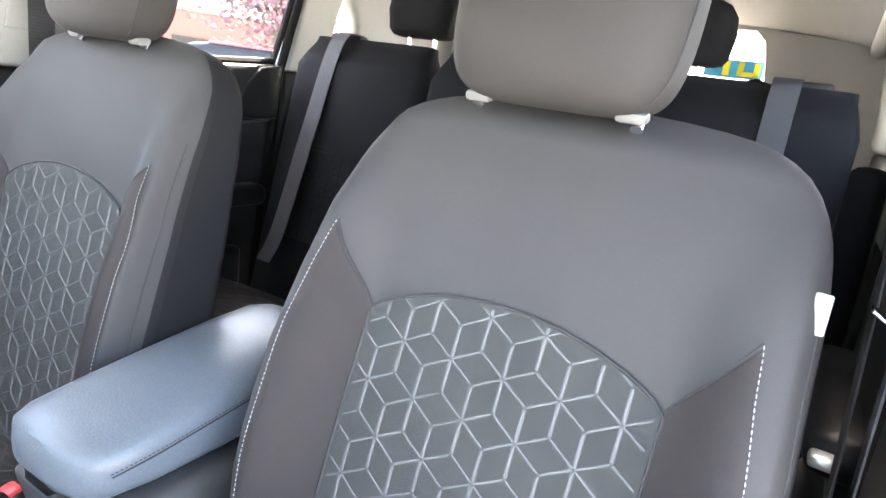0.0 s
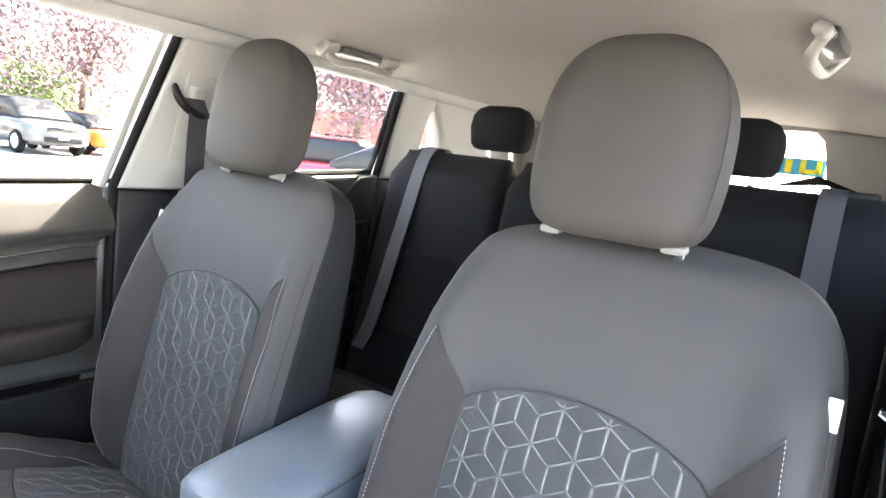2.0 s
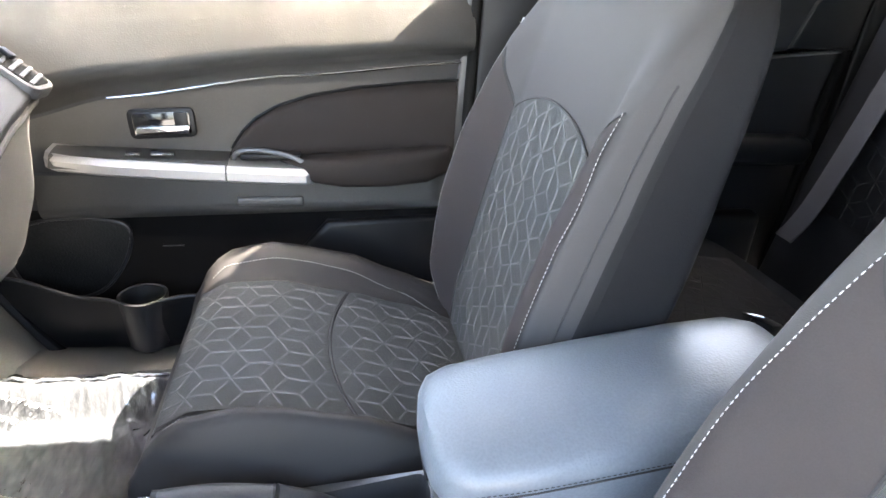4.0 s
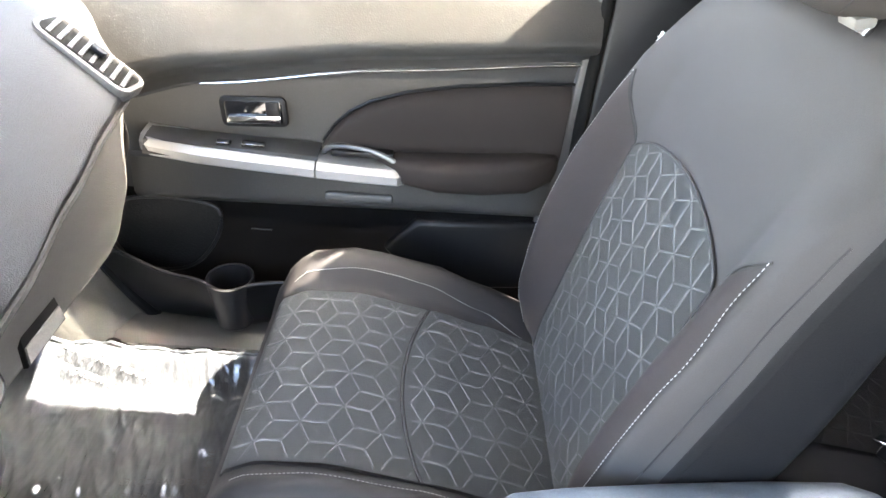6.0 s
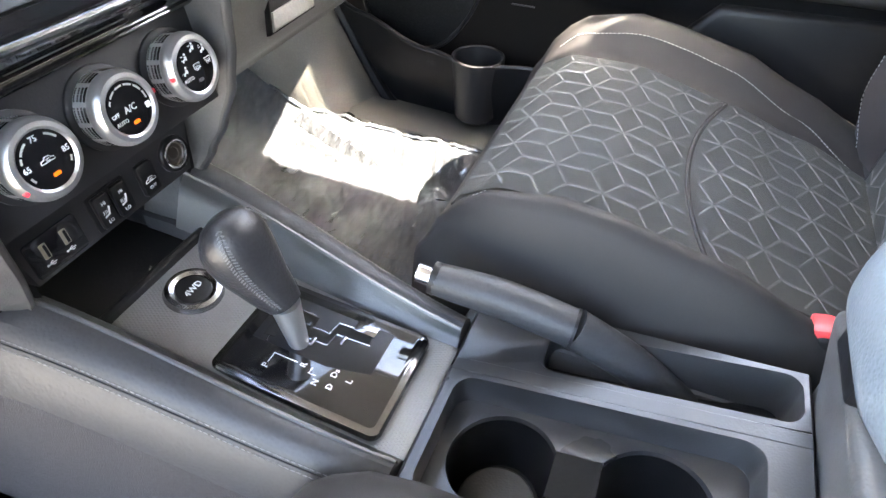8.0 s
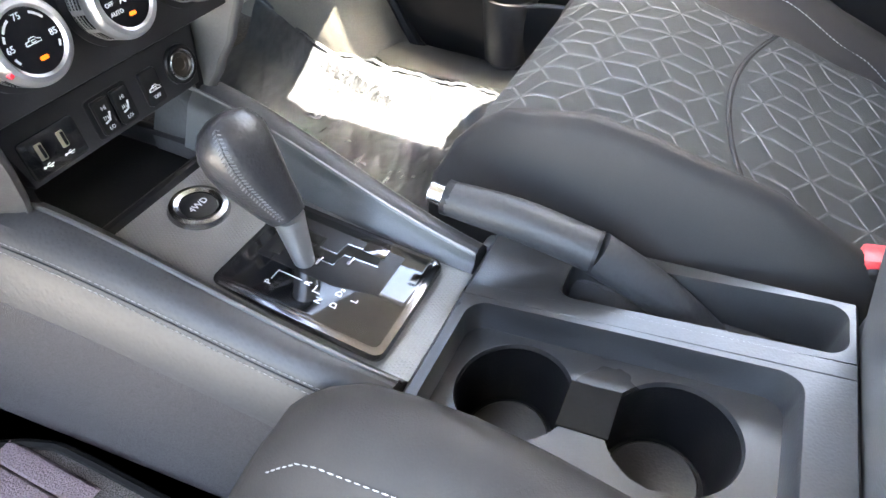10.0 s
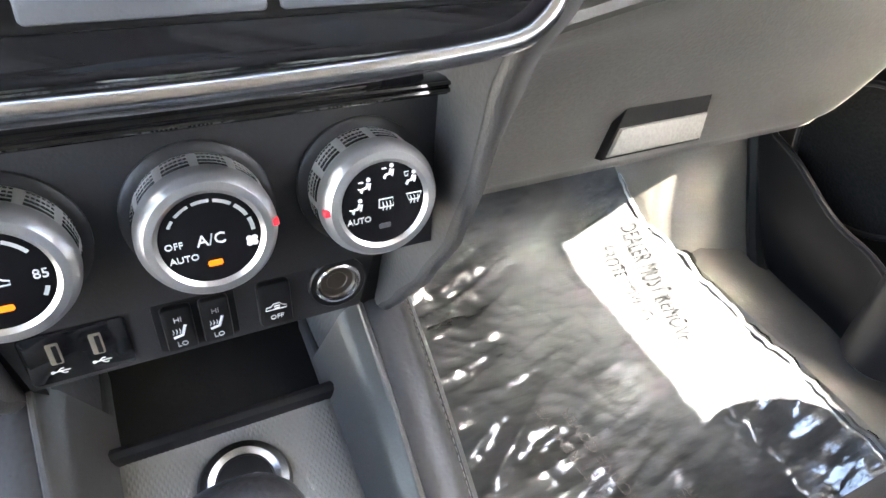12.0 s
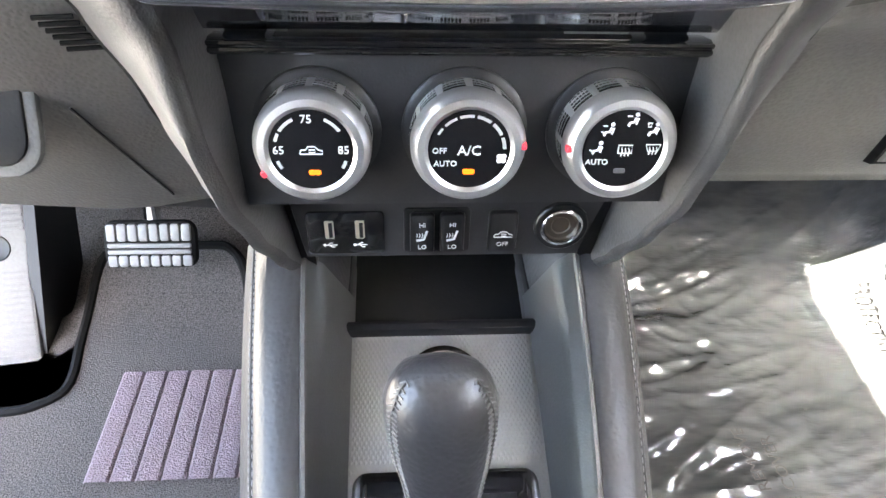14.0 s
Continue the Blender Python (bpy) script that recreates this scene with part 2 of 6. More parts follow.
def prism(pts, m, depth, r=0.0, seg=2):
    """A flat outline in m's x-y plane, extruded by depth along m's z, with rounded edges."""
    bm = bmesh.new()
    vs = [bm.verts.new((x, y, 0)) for x, y in pts]
    f = bm.faces.new(vs)
    top = bmesh.ops.extrude_face_region(bm, geom=[f])
    bmesh.ops.translate(bm, vec=(0, 0, depth), verts=[v for v in top["geom"] if isinstance(v, bmesh.types.BMVert)])
    bmesh.ops.recalc_face_normals(bm, faces=bm.faces)
    if r:
        rim = [e for e in bm.edges if abs(e.verts[0].co.z - e.verts[1].co.z) < 1e-7]
        bmesh.ops.bevel(bm, geom=rim, offset=r, segments=seg, affect="EDGES", profile=0.5)
    bm.transform(m)
    return bm


def rrect(w, h, r, n=5):
    """A rounded rectangle round the origin."""
    out = []
    for cx, cy, a0 in ((w / 2 - r, h / 2 - r, 0), (-w / 2 + r, h / 2 - r, 90), (-w / 2 + r, -h / 2 + r, 180), (w / 2 - r, -h / 2 + r, 270)):
        for i in range(n + 1):
            a = radians(a0 + 90 * i / n)
            out.append((cx + r * math.cos(a), cy + r * math.sin(a)))
    return out


def lathe(profile, m, seg=48):
    """A profile of (radius, height) turned round m's z."""
    bm = bmesh.new()
    rings = []
    for r, h in profile:
        if r < 1e-6:
            rings.append([bm.verts.new((0, 0, h))])
        else:
            rings.append([bm.verts.new((r * math.cos(2 * math.pi * i / seg), r * math.sin(2 * math.pi * i / seg), h)) for i in range(seg)])
    for a, b in zip(rings, rings[1:]):
        for i in range(seg):
            j = (i + 1) % seg
            if len(a) == 1:
                bm.faces.new((a[0], b[i], b[j]))
            elif len(b) == 1:
                bm.faces.new((a[i], a[j], b[0]))
            else:
                bm.faces.new((a[i], a[j], b[j], b[i]))
    bm.transform(m)
    return bm


def loft(rings, caps=True, closed=True):
    bm = bmesh.new()
    vs = [[bm.verts.new(p) for p in ring] for ring in rings]
    n = len(vs[0])
    for a, b in zip(vs, vs[1:]):
        for i in range(n if closed else n - 1):
            j = (i + 1) % n
            bm.faces.new((a[i], a[j], b[j], b[i]))
    if caps and closed:
        bm.faces.new(vs[0])
        bm.faces.new(vs[-1])
    return bm


def sheet(fn, nu, nv, thick=0.0):
    """A surface fn(u, v), u and v from 0 to 1, given a thickness against its normal."""
    bm = bmesh.new()
    g = [[bm.verts.new(fn(i / nu, j / nv)) for j in range(nv + 1)] for i in range(nu + 1)]
    for i in range(nu):
        for j in range(nv):
            bm.faces.new((g[i][j], g[i + 1][j], g[i + 1][j + 1], g[i][j + 1]))
    if thick:
        bmesh.ops.solidify(bm, geom=bm.faces[:], thickness=thick)
    return bm


def curve(pts, n=8):
    """A smooth line through the points."""
    pts = [Vector(p) for p in pts]
    out = []
    for i in range(len(pts) - 1):
        p0, p1, p2, p3 = pts[max(i - 1, 0)], pts[i], pts[i + 1], pts[min(i + 2, len(pts) - 1)]
        for k in range(n):
            t = k / n
            out.append(0.5 * (2 * p1 + (p2 - p0) * t + (2 * p0 - 5 * p1 + 4 * p2 - p3) * t * t + (3 * p1 - p0 - 3 * p2 + p3) * t ** 3))
    return out + [pts[-1]]


def tube(pts, r, seg=8, flat=1.0, up=(0, 0, 1), taper=None):
    """A rod along a line; flat squeezes it towards up."""
    pts = [Vector(p) for p in pts]
    rings = []
    for i, p in enumerate(pts):
        d = (pts[min(i + 1, len(pts) - 1)] - pts[max(i - 1, 0)]).normalized()
        s = d.cross(Vector(up))
        if s.length < 1e-4:
            s = d.cross(Vector((1, 0, 0)))
        s.normalize()
        w = s.cross(d).normalized()
        k = r * (taper(i / (len(pts) - 1)) if taper else 1.0)
        rings.append([p + k * (s * math.cos(2 * math.pi * a / seg) + w * flat * math.sin(2 * math.pi * a / seg)) for a in range(seg)])
    return loft(rings)


def band(pts, sides, half, thick):
    """A flat strap along a line, its breadth along sides (one vector)."""
    pts = [Vector(p) for p in pts]
    s = Vector(sides).normalized()
    rings = []
    for i, p in enumerate(pts):
        d = (pts[min(i + 1, len(pts) - 1)] - pts[max(i - 1, 0)]).normalized()
        w = d.cross(s).normalized() * thick / 2
        rings.append([p - s * half - w, p + s * half - w, p + s * half + w, p - s * half + w])
    return loft(rings)


def stitches(pts, step=0.0055, length=0.0036, r=0.0006):
    """A row of short threads along a line."""
    pts = [Vector(p) for p in pts]
    bm = bmesh.new()
    carry = 0.0
    for a, b in zip(pts, pts[1:]):
        d = b - a
        L = d.length
        if L < 1e-6:
            continue
        d.normalize()
        s = d.cross(Vector((0.3, 0.5, 0.8))).normalized()
        w = s.cross(d)
        t = carry
        while t < L:
            c = a + d * t
            ring = [[bm.verts.new(c + d * q * length / 2 + k * (s * x + w * y)) for x, y in ((1, 0), (0, 1), (-1, 0), (0, -1))] for q, k in ((-1, r * 0.5), (0, r), (1, r * 0.5))]
            for u, v in zip(ring, ring[1:]):
                for i in range(4):
                    bm.faces.new((u[i], u[(i + 1) % 4], v[(i + 1) % 4], v[i]))
            t += step
        carry = t - L
    return bm


def lerp_table(table, x):
    xs, ys = zip(*table)
    if x <= xs[0]:
        return ys[0]
    for (x0, y0), (x1, y1) in zip(table, table[1:]):
        if x <= x1:
            t = (x - x0) / (x1 - x0)
            t = t * t * (3 - 2 * t) * 0.5 + t * 0.5
            return y0 + (y1 - y0) * t
    return ys[-1]


def step01(a, b, x):
    t = min(1.0, max(0.0, (x - a) / (b - a)))
    return t * t * (3 - 2 * t)


def words(text, size, m, mat, parent, name="lettering", thick=0.0002, label=""):
    """Writing in the built-in font, as a mesh, its middle at m's origin."""
    cu = bpy.data.curves.new(name, "FONT")
    cu.body, cu.size, cu.align_x, cu.align_y, cu.extrude, cu.resolution_u = text, size, "CENTER", "CENTER", thick, 2
    tmp = bpy.data.objects.new(name, cu)
    me = bpy.data.meshes.new_from_object(tmp)
    bpy.data.objects.remove(tmp)
    me.materials.clear()
    bm = bmesh.new()
    bm.from_mesh(me)
    bpy.data.meshes.remove(me)
    bm.transform(m)
    return part(name, bm, mat, parent, label)


def frame_at(origin, xdir, normal):
    """A pose whose x runs along xdir and whose z is the normal."""
    z = Vector(normal).normalized()
    x = Vector(xdir)
    x = (x - z * x.dot(z)).normalized()
    y = z.cross(x)
    return Matrix(((x.x, y.x, z.x, origin[0]), (x.y, y.y, z.y, origin[1]), (x.z, y.z, z.z, origin[2]), (0, 0, 0, 1)))


# ---- car shell ----
def side_x(z):
    """The inner face of the cabin's side at a height."""
    return 0.745 if z <= 1.137 else 0.745 - 0.1 * (z - 1.137)


def side_piece(pts, inset, thick, side=1, r=0.006):
    """A piece of the cabin's side: an outline of (y, z), standing inset in from the side's face, thick outwards."""
    bm = bmesh.new()
    a = [bm.verts.new((side * (side_x(z) - inset), y, z)) for y, z in pts]
    b = [bm.verts.new((side * (side_x(z) - inset + thick), y, z)) for y, z in pts]
    n = len(pts)
    bm.faces.new(a)
    bm.faces.new(b)
    for i in range(n):
        bm.faces.new((a[i], a[(i + 1) % n], b[(i + 1) % n], b[i]))
    bmesh.ops.recalc_face_normals(bm, faces=bm.faces)
    if r:
        es = [e for e in bm.edges if (e.verts[0] in a) and (e.verts[1] in a)]
        bmesh.ops.bevel(bm, geom=es, offset=r, segments=3, affect="EDGES", profile=0.5)
    return bm


def roof_z(x, y):
    crown = 1.545 - 0.05 * (abs(x) / 0.68) ** 2.4
    return crown - 0.02 * step01(-0.9, -2.3, y) - 0.06 * step01(-0.15, 0.25, y) - 0.015 * step01(-1.95, -2.3, y)


solo("ceiling", sheet(lambda u, v: Vector((-0.675 + 1.35 * u, 0.1 - 2.42 * v, roof_z(-0.675 + 1.35 * u, 0.1 - 2.42 * v))), 24, 40, 0.03), HEADLINER, "warm grey cloth headliner of a car", "ceiling", "structure")
# outer roof skin above the lining
solo("roof", sheet(lambda u, v: Vector((-0.68 + 1.36 * u, 0.12 - 2.5 * v, roof_z(-0.68 + 1.36 * u, 0.1 - 2.42 * v) + 0.06)), 12, 24, 0.02), BODY_STEEL, "dark painted steel car roof", "roof", "structure")


def pillars(side):
    nm = "passenger" if side > 0 else "driver"
    # centre pillar
    b = thing("wall_" + nm + "_pillar", (side * 0.72, -0.85, 0.4), "light grey plastic centre pillar trim", "pillar", kind="structure")
    part("upper_trim", side_piece([(-0.668, 1.13), (-0.795, 1.5), (-1.0, 1.5), (-0.94, 1.13)], 0.03, 0.07, side, 0.012), PILLAR, b, "light grey upper pillar trim")
    part("lower_trim", side_piece([(-0.668, 0.42), (-0.67, 1.128), (-0.94, 1.128), (-0.95, 0.42)], 0.015, 0.06, side, 0.012), FASCIA, b, "charcoal lower pillar trim")
    part("belt_guide_panel", side_piece([(-0.77, 1.2), (-0.8, 1.4), (-0.905, 1.4), (-0.9, 1.2)], 0.034, 0.01, side, 0.004), PILLAR, b)
    # door opening's weather strip
    part("weather_strip", tube([(side * (side_x(z) - 0.012), y, z) for y, z in ((-0.66, 0.45), (-0.66, 0.9), (-0.664, 1.13), (-0.784, 1.5))], 0.0105, 10), RUBBER, b, "black rubber door seal")
    # rear pillar pieces
    c = thing("wall_" + nm + "_rear_pillar", (side * 0.7, -1.6, 0.4), "light grey plastic rear pillar trim", "pillar", kind="structure")
    part("front_trim", side_piece([(-1.485, 1.19), (-1.535, 1.51), (-1.68, 1.5), (-1.62, 1.19)], 0.03, 0.07, side, 0.012), PILLAR, c)
    part("rear_trim", side_piece([(-1.765, 1.19), (-1.74, 1.35), (-1.69, 1.43), (-1.62, 1.53), (-2.3, 1.51), (-2.34, 1.19)], 0.03, 0.07, side, 0.02), PILLAR, c)
    part("top_trim", side_piece([(-1.64, 1.415), (-1.68, 1.425), (-1.7, 1.53), (-1.53, 1.53)], 0.028, 0.066, side, 0.008), PILLAR, c)
    part("lower_trim", side_piece([(-1.44, 0.42), (-1.475, 1.188), (-2.34, 1.188), (-2.34, 0.42)], 0.02, 0.06, side, 0.012), DARK_PLASTIC, c, "black lower trim")
    part("weather_strip", tube([(side * (side_x(z) - 0.012), y, z) for y, z in ((-1.41, 0.5), (-1.44, 0.95), (-1.468, 1.19), (-1.52, 1.48))], 0.012, 10), RUBBER, c, "black rubber door seal")
    if side < 0:
        part("quarter_panel", side_piece([(-1.58, 1.195), (-1.58, 1.5), (-1.85, 1.5), (-1.85, 1.195)], 0.026, 0.05, side, 0.01), PILLAR, c, "light grey quarter panel trim")
    part("quarter_glass", side_piece([(-1.6, 1.19), (-1.66, 1.44), (-1.75, 1.39), (-1.78, 1.19)], -0.01, 0.004, side, 0), GLASS, c, "clear quarter window glass").visible_shadow = False
    # roof side rail
    r = thing("trim_" + nm + "_rail", (side * 0.63, -1, 1.48), "headliner edge along the roof rail", "trim", kind="structure")
    part("rail", tube([(side * 0.664, y, roof_z(0.66, y) - 0.004) for y in [0.1 - 2.4 * k / 24 for k in range(25)]], 0.024, 10), PILLAR, r)


pillars(1)
pillars(-1)
for side, nm in ((1, "passenger"), (-1, "driver")):
    a = thing("wall_" + nm + "_front_pillar", (side * 0.66, 0.3, 0.9), "light grey windscreen pillar trim", "pillar", kind="structure")
    part("pillar_trim", tube([(side * 0.68, 0.08, 1.49), (side * 0.705, 0.35, 1.3), (side * 0.73, 0.66, 1.06)], 0.035, 10), PILLAR, a)
    SILL_SEC = [(0.6, 0.33), (0.606, 0.41), (0.618, 0.428), (0.64, 0.434), (0.69, 0.436), (0.725, 0.425), (0.735, 0.38), (0.735, 0.33)]
    solo("floor_sill_" + nm, loft([[Vector((side * a, y, b)) for a, b in SILL_SEC] for y in (0.2, -0.2, -0.7, -1.2, -1.55)], caps=True), SILL, "warm grey plastic door sill trim", "sill", "structure")


# passenger front door
def front_door():
    d = thing("door_1", (0.75, -0.3, 0.4), "closed passenger door with charcoal trim and silver armrest", "door", kind="structure")
    X = 0.745

    def belt(y):
        return lerp_table([(-0.7, 1.138), (-0.35, 1.127), (0.0, 1.1), (0.3, 1.063), (0.6, 1.02)], y)

    def strip(y):
        return lerp_table([(-0.7, 1.01), (-0.66, 1.005), (-0.32, 0.972), (-0.02, 0.928), (0.15, 0.882)], y)

    # upper roll of the door: from the window down to the ledge above the chrome strip
    def top(u, v):
        y = -0.66 + 1.165 * u
        z1, z0 = belt(y), strip(y) + 0.004
        x = lerp_table([(0.0, 0.033), (0.08, 0.012), (0.3, -0.012), (0.6, -0.036), (0.68, -0.041), (0.76, -0.036), (0.86, -0.012), (1.0, -0.004)], v)
        fall = lerp_table([(0.0, 0.0), (0.08, 0.03), (0.3, 0.3), (0.6, 0.62), (0.68, 0.7), (0.76, 0.8), (0.86, 0.9), (1.0, 1.0)], v)
        return Vector((X + x, y, z1 + (z0 - z1) * fall))
    part("upper_trim", sheet(top, 40, 24, 0.02), DOORTOP, d, "grained grey upper door trim")
    # chrome strip
    part("chrome_strip", tube([(X - 0.006, y, strip(y)) for y in [-0.642 + 0.63 * k / 20 for k in range(21)]], 0.0045, 10, 0.8), CHROME, d, "thin chrome strip")
    # main panel between strip and armrest
    part("mid_panel", sheet(lambda u, v: Vector((X + 0.002 + 0.012 * math.sin(math.pi * v), -0.655 + 0.895 * u, strip(-0.655 + 0.895 * u) - 0.003 + (0.79 - strip(-0.655 + 0.895 * u)) * v)), 30, 10, 0.003), DOORMID, d, "charcoal plastic door panel")
    # padded insert
    INS_TOP = [(-0.64, 0.968), (-0.55, 0.962), (-0.45, 0.951), (-0.36, 0.934), (-0.3, 0.914), (-0.262, 0.892), (-0.235, 0.866), (-0.214, 0.834)]
    part("insert", sheet(lambda u, v: Vector((X - 0.016 + 0.02 * (abs(2 * v - 1) ** 6), -0.636 + 0.422 * u, 0.816 + (lerp_table(INS_TOP, -0.636 + 0.422 * u) - 0.816) * v)), 40, 15, 0.0), DOORINS, d, "brown-black cloth door insert")
    part("insert_edge", tube([(X - 0.003, y, z + 0.002) for y, z in INS_TOP], 0.003, 6), DARK_PLASTIC, d)
    # armrest: padded rear block, silver front blade
    ring = lambda y, z, w, h: [Vector((X - w * (0.5 + 0.5 * math.copysign(abs(math.cos(a)) ** 0.6, math.cos(a))) + 0.02, y, z + h * math.copysign(abs(math.sin(a)) ** 0.6, math.sin(a)))) for a in [2 * math.pi * k / 20 for k in range(20)]]
    part("armrest_pad", loft([ring(y, z - 0.011, w, h) for y, z, w, h in ((-0.30, 0.82, 0.03, 0.01), (-0.36, 0.813, 0.075, 0.024), (-0.42, 0.812, 0.088, 0.03), (-0.5, 0.815, 0.088, 0.033), (-0.58, 0.822, 0.08, 0.034), (-0.625, 0.828, 0.05, 0.028), (-0.64, 0.83, 0.02, 0.015))]), DOORINS, d, "dark padded armrest")
    blade = lambda y, z, w: [Vector((X + 0.02, y, z + 0.014)), Vector((X - w + 0.012, y, z + 0.01)), Vector((X - w, y, z + 0.001)), Vector((X - w, y, z - 0.014)), Vector((X - w + 0.008, y, z - 0.02)), Vector((X + 0.02, y, z - 0.02))]
    part("silver_blade", loft([blade(y, z - 0.013, w) for y, z, w in ((0.1, 0.838, 0.035), (0.08, 0.836, 0.05), (0.0, 0.829, 0.056), (-0.1, 0.823, 0.058), (-0.205, 0.817, 0.058))]), SILVER_TRIM, d, "silver armrest blade", sharp=25)
    part("silver_blade", loft([blade(y, z - 0.013, w) for y, z, w in ((-0.208, 0.817, 0.058), (-0.3, 0.812, 0.058), (-0.35, 0.810, 0.056), (-0.372, 0.81, 0.04))]), SILVER_TRIM, d, "silver grab handle blade", sharp=25)
    grab = [(-0.215, 0.0), (-0.225, 0.018), (-0.26, 0.024), (-0.31, 0.018), (-0.345, 0.004), (-0.372, -0.008)]
    part("grab_rim", tube(curve([(X - 0.012 - 0.028 * (k / 5), y, 0.813 + z) for k, (y, z) in enumerate(grab)], 5), 0.005, 8), FLANK, d, "grey rim of the pull cup")
    part("pull_cup", rbox((X - 0.016, -0.285, 0.825), (0.03, 0.11, 0.012), 0.004), DARK_PLASTIC, d)
    part("switch_ledge", sheet(lambda u, v: Vector((X + 0.005 - 0.058 * v, 0.09 - 0.3 * u, 0.838 - 0.012 * u - 0.01 * v ** 2 - 0.016 * step01(0.75, 1.0, v))), 12, 8, 0.01), DOORMID, d, "charcoal switch ledge")
    for y, w in ((-0.045, 0.024), (-0.096, 0.04)):
        part("switch", rbox((X - 0.026, y, 0.832), (0.013, w, 0.008), 0.003, 2, pose(0, 0, 0, 4, 12, 0)), DARK_PLASTIC, d, "window switch with chrome edge")
        part("switch_edge", rbox((X - 0.034, y, 0.831), (0.002, w, 0.005), 0.0008, 1), CHROME, d)
    # inner handle
    hm = frame_at((X - 0.001, -0.097, 0.882), (0, -1, 0.05), (-1, 0, 0)) @ Matrix.Diagonal((0.95, 0.95, 1.0, 1.0))
    bez = part("handle_bezel", prism(rrect(0.122, 0.058, 0.012), hm, 0.008, 0.003), DARK_PLASTIC, d, "black handle surround")
    part("handle_cup", prism(rrect(0.104, 0.044, 0.008), hm @ pose(0, 0, 0.0035), 0.005, 0.001), GLOSS, bez)
    part("pull_lever", prism([(-0.05, -0.02), (0.048, -0.02), (0.05, -0.004), (-0.044, -0.004), (-0.05, -0.012)], hm @ pose(0, 0, 0.006), 0.009, 0.003), CHROME, bez, "chrome pull lever")
    part("lock_lever", prism(rrect(0.024, 0.034, 0.003), hm @ pose(0.036, 0.004, 0.006), 0.006, 0.001), DARK_PLASTIC, bez)
    # shelf below the armrest and lower panel with pocket, speaker
    part("lower_shoulder", sheet(lambda u, v: Vector((X - 0.036 + 0.02 * step01(0.8, 1.0, v) + 0.012 * (1 - v), 0.13 - 0.785 * u, 0.79 - 0.006 * u - (0.09 - 0.02 * u) * v)), 20, 8, 0.02), DOORMID, d, "charcoal door shoulder")
    part("shoulder_highlight", rbox((X - 0.0325, -0.28, 0.74), (0.012, 0.125, 0.018), 0.0058, 4), DOORMID, d)
    part("lower_panel", sheet(lambda u, v: Vector((X - 0.006 + 0.01 * math.sin(math.pi * v), 0.33 - 0.985 * u, 0.715 - 0.34 * v)), 20, 10, 0.02), LOWER_BLACK, d, "black lower door panel")
    part("pocket_lid", side_piece([(-0.325, 0.618), (-0.385, 0.687), (-0.645, 0.697), (-0.645, 0.54), (-0.4, 0.52)], 0.02, 0.02, 1, 0.012), LOWER_BLACK, d, "black door pocket wall")
    spk = [(0.2, 0.65), (0.165, 0.69), (0.1, 0.703), (0.03, 0.7), (-0.012, 0.682), (-0.006, 0.63), (0.03, 0.572), (0.07, 0.541), (0.13, 0.532), (0.185, 0.56), (0.206, 0.61)]
    sp = [(p.x, p.y) for p in curve([(a, b, 0) for a, b in spk + spk[:1]], 4)][:-1]
    g = part("speaker_grille", side_piece(sp, 0.016, 0.012, 1, 0.004), SPEAKER, d, "finely perforated black speaker grille")
    part("grille_rim", tube([(X - 0.017, y, z) for y, z in sp + sp[:1]], 0.004, 8), FASCIA, g)
    # cup pocket: a bulged bin along the door's foot
    def bin_front(u, v):
        y = 0.3 - 0.85 * u
        bulge = (0.078 + 0.036 * math.exp(-((y + 0.034) / 0.045) ** 2)) * (1 - 0.6 * step01(0.03, 0.3, y))
        z1 = 0.562 + 0.03 * step01(0.06, 0.2, y) + 0.03 * step01(0.2, 0.3, y)
        return Vector((X - bulge * (1 - 0.45 * v ** 2.5), y, z1 - (z1 - 0.43 - 0.1 * step01(0.14, 0.3, y)) * v))
    part("pocket_wall", sheet(bin_front, 50, 10, 0.004), FASCIA, d, "black bottle pocket wall")
    part("pocket_rim", tube([bin_front(k / 50, 0) + Vector((0.002, 0, 0)) for k in range(51)], 0.004, 8), FASCIA, d)
    well = Matrix.Translation((X - 0.072, -0.034, 0.566))
    part("bottle_holder", lathe([(0.0, -0.118), (0.026, -0.118), (0.036, -0.108), (0.0405, -0.06), (0.0455, -0.004), (0.0455, 0.0), (0.043, 0.0016), (0.0405, -0.001), (0.037, -0.06), (0.033, -0.1), (0.0, -0.104)], well, 40), FASCIA, d, "round black bottle holder")
    part("pocket_mark", rbox((X - 0.004, -0.085, 0.636), (0.004, 0.04, 0.002), 0.0006, 1), PLASTIC, d, "raised moulding mark")
    part("lower_edge", tube([(X - 0.045 + 0.02 * step01(0.1, 0.3, y), y, 0.40 + 0.25 * step01(0.1, 0.33, y)) for y in [0.32 - 0.95 * k / 40 for k in range(41)]], 0.012, 8), DARK_PLASTIC, d, "black door seal edge")
    part("rear_edge", side_piece([(-0.632, 0.83), (-0.64, 1.0), (-0.648, 1.13), (-0.66, 1.13), (-0.656, 0.42), (-0.61, 0.5), (-0.61, 0.8)], 0.008, 0.05, 1, 0.006), PLASTIC, d, "grey rear edge of the door panel")
    gl = part("window_glass", side_piece([(-0.66, 1.1), (-0.76, 1.5), (0.05, 1.5), (0.62, 1.08), (0.62, 1.0)], -0.03, 0.004, 1, 0), GLASS, d, "clear door window")
    gl.visible_shadow = False
    part("window_seal", tube([(X + 0.025, y, belt(y) + 0.004) for y in [-0.7 + 1.2 * k / 20 for k in range(21)]], 0.006, 8), RUBBER, d, "black window seal")
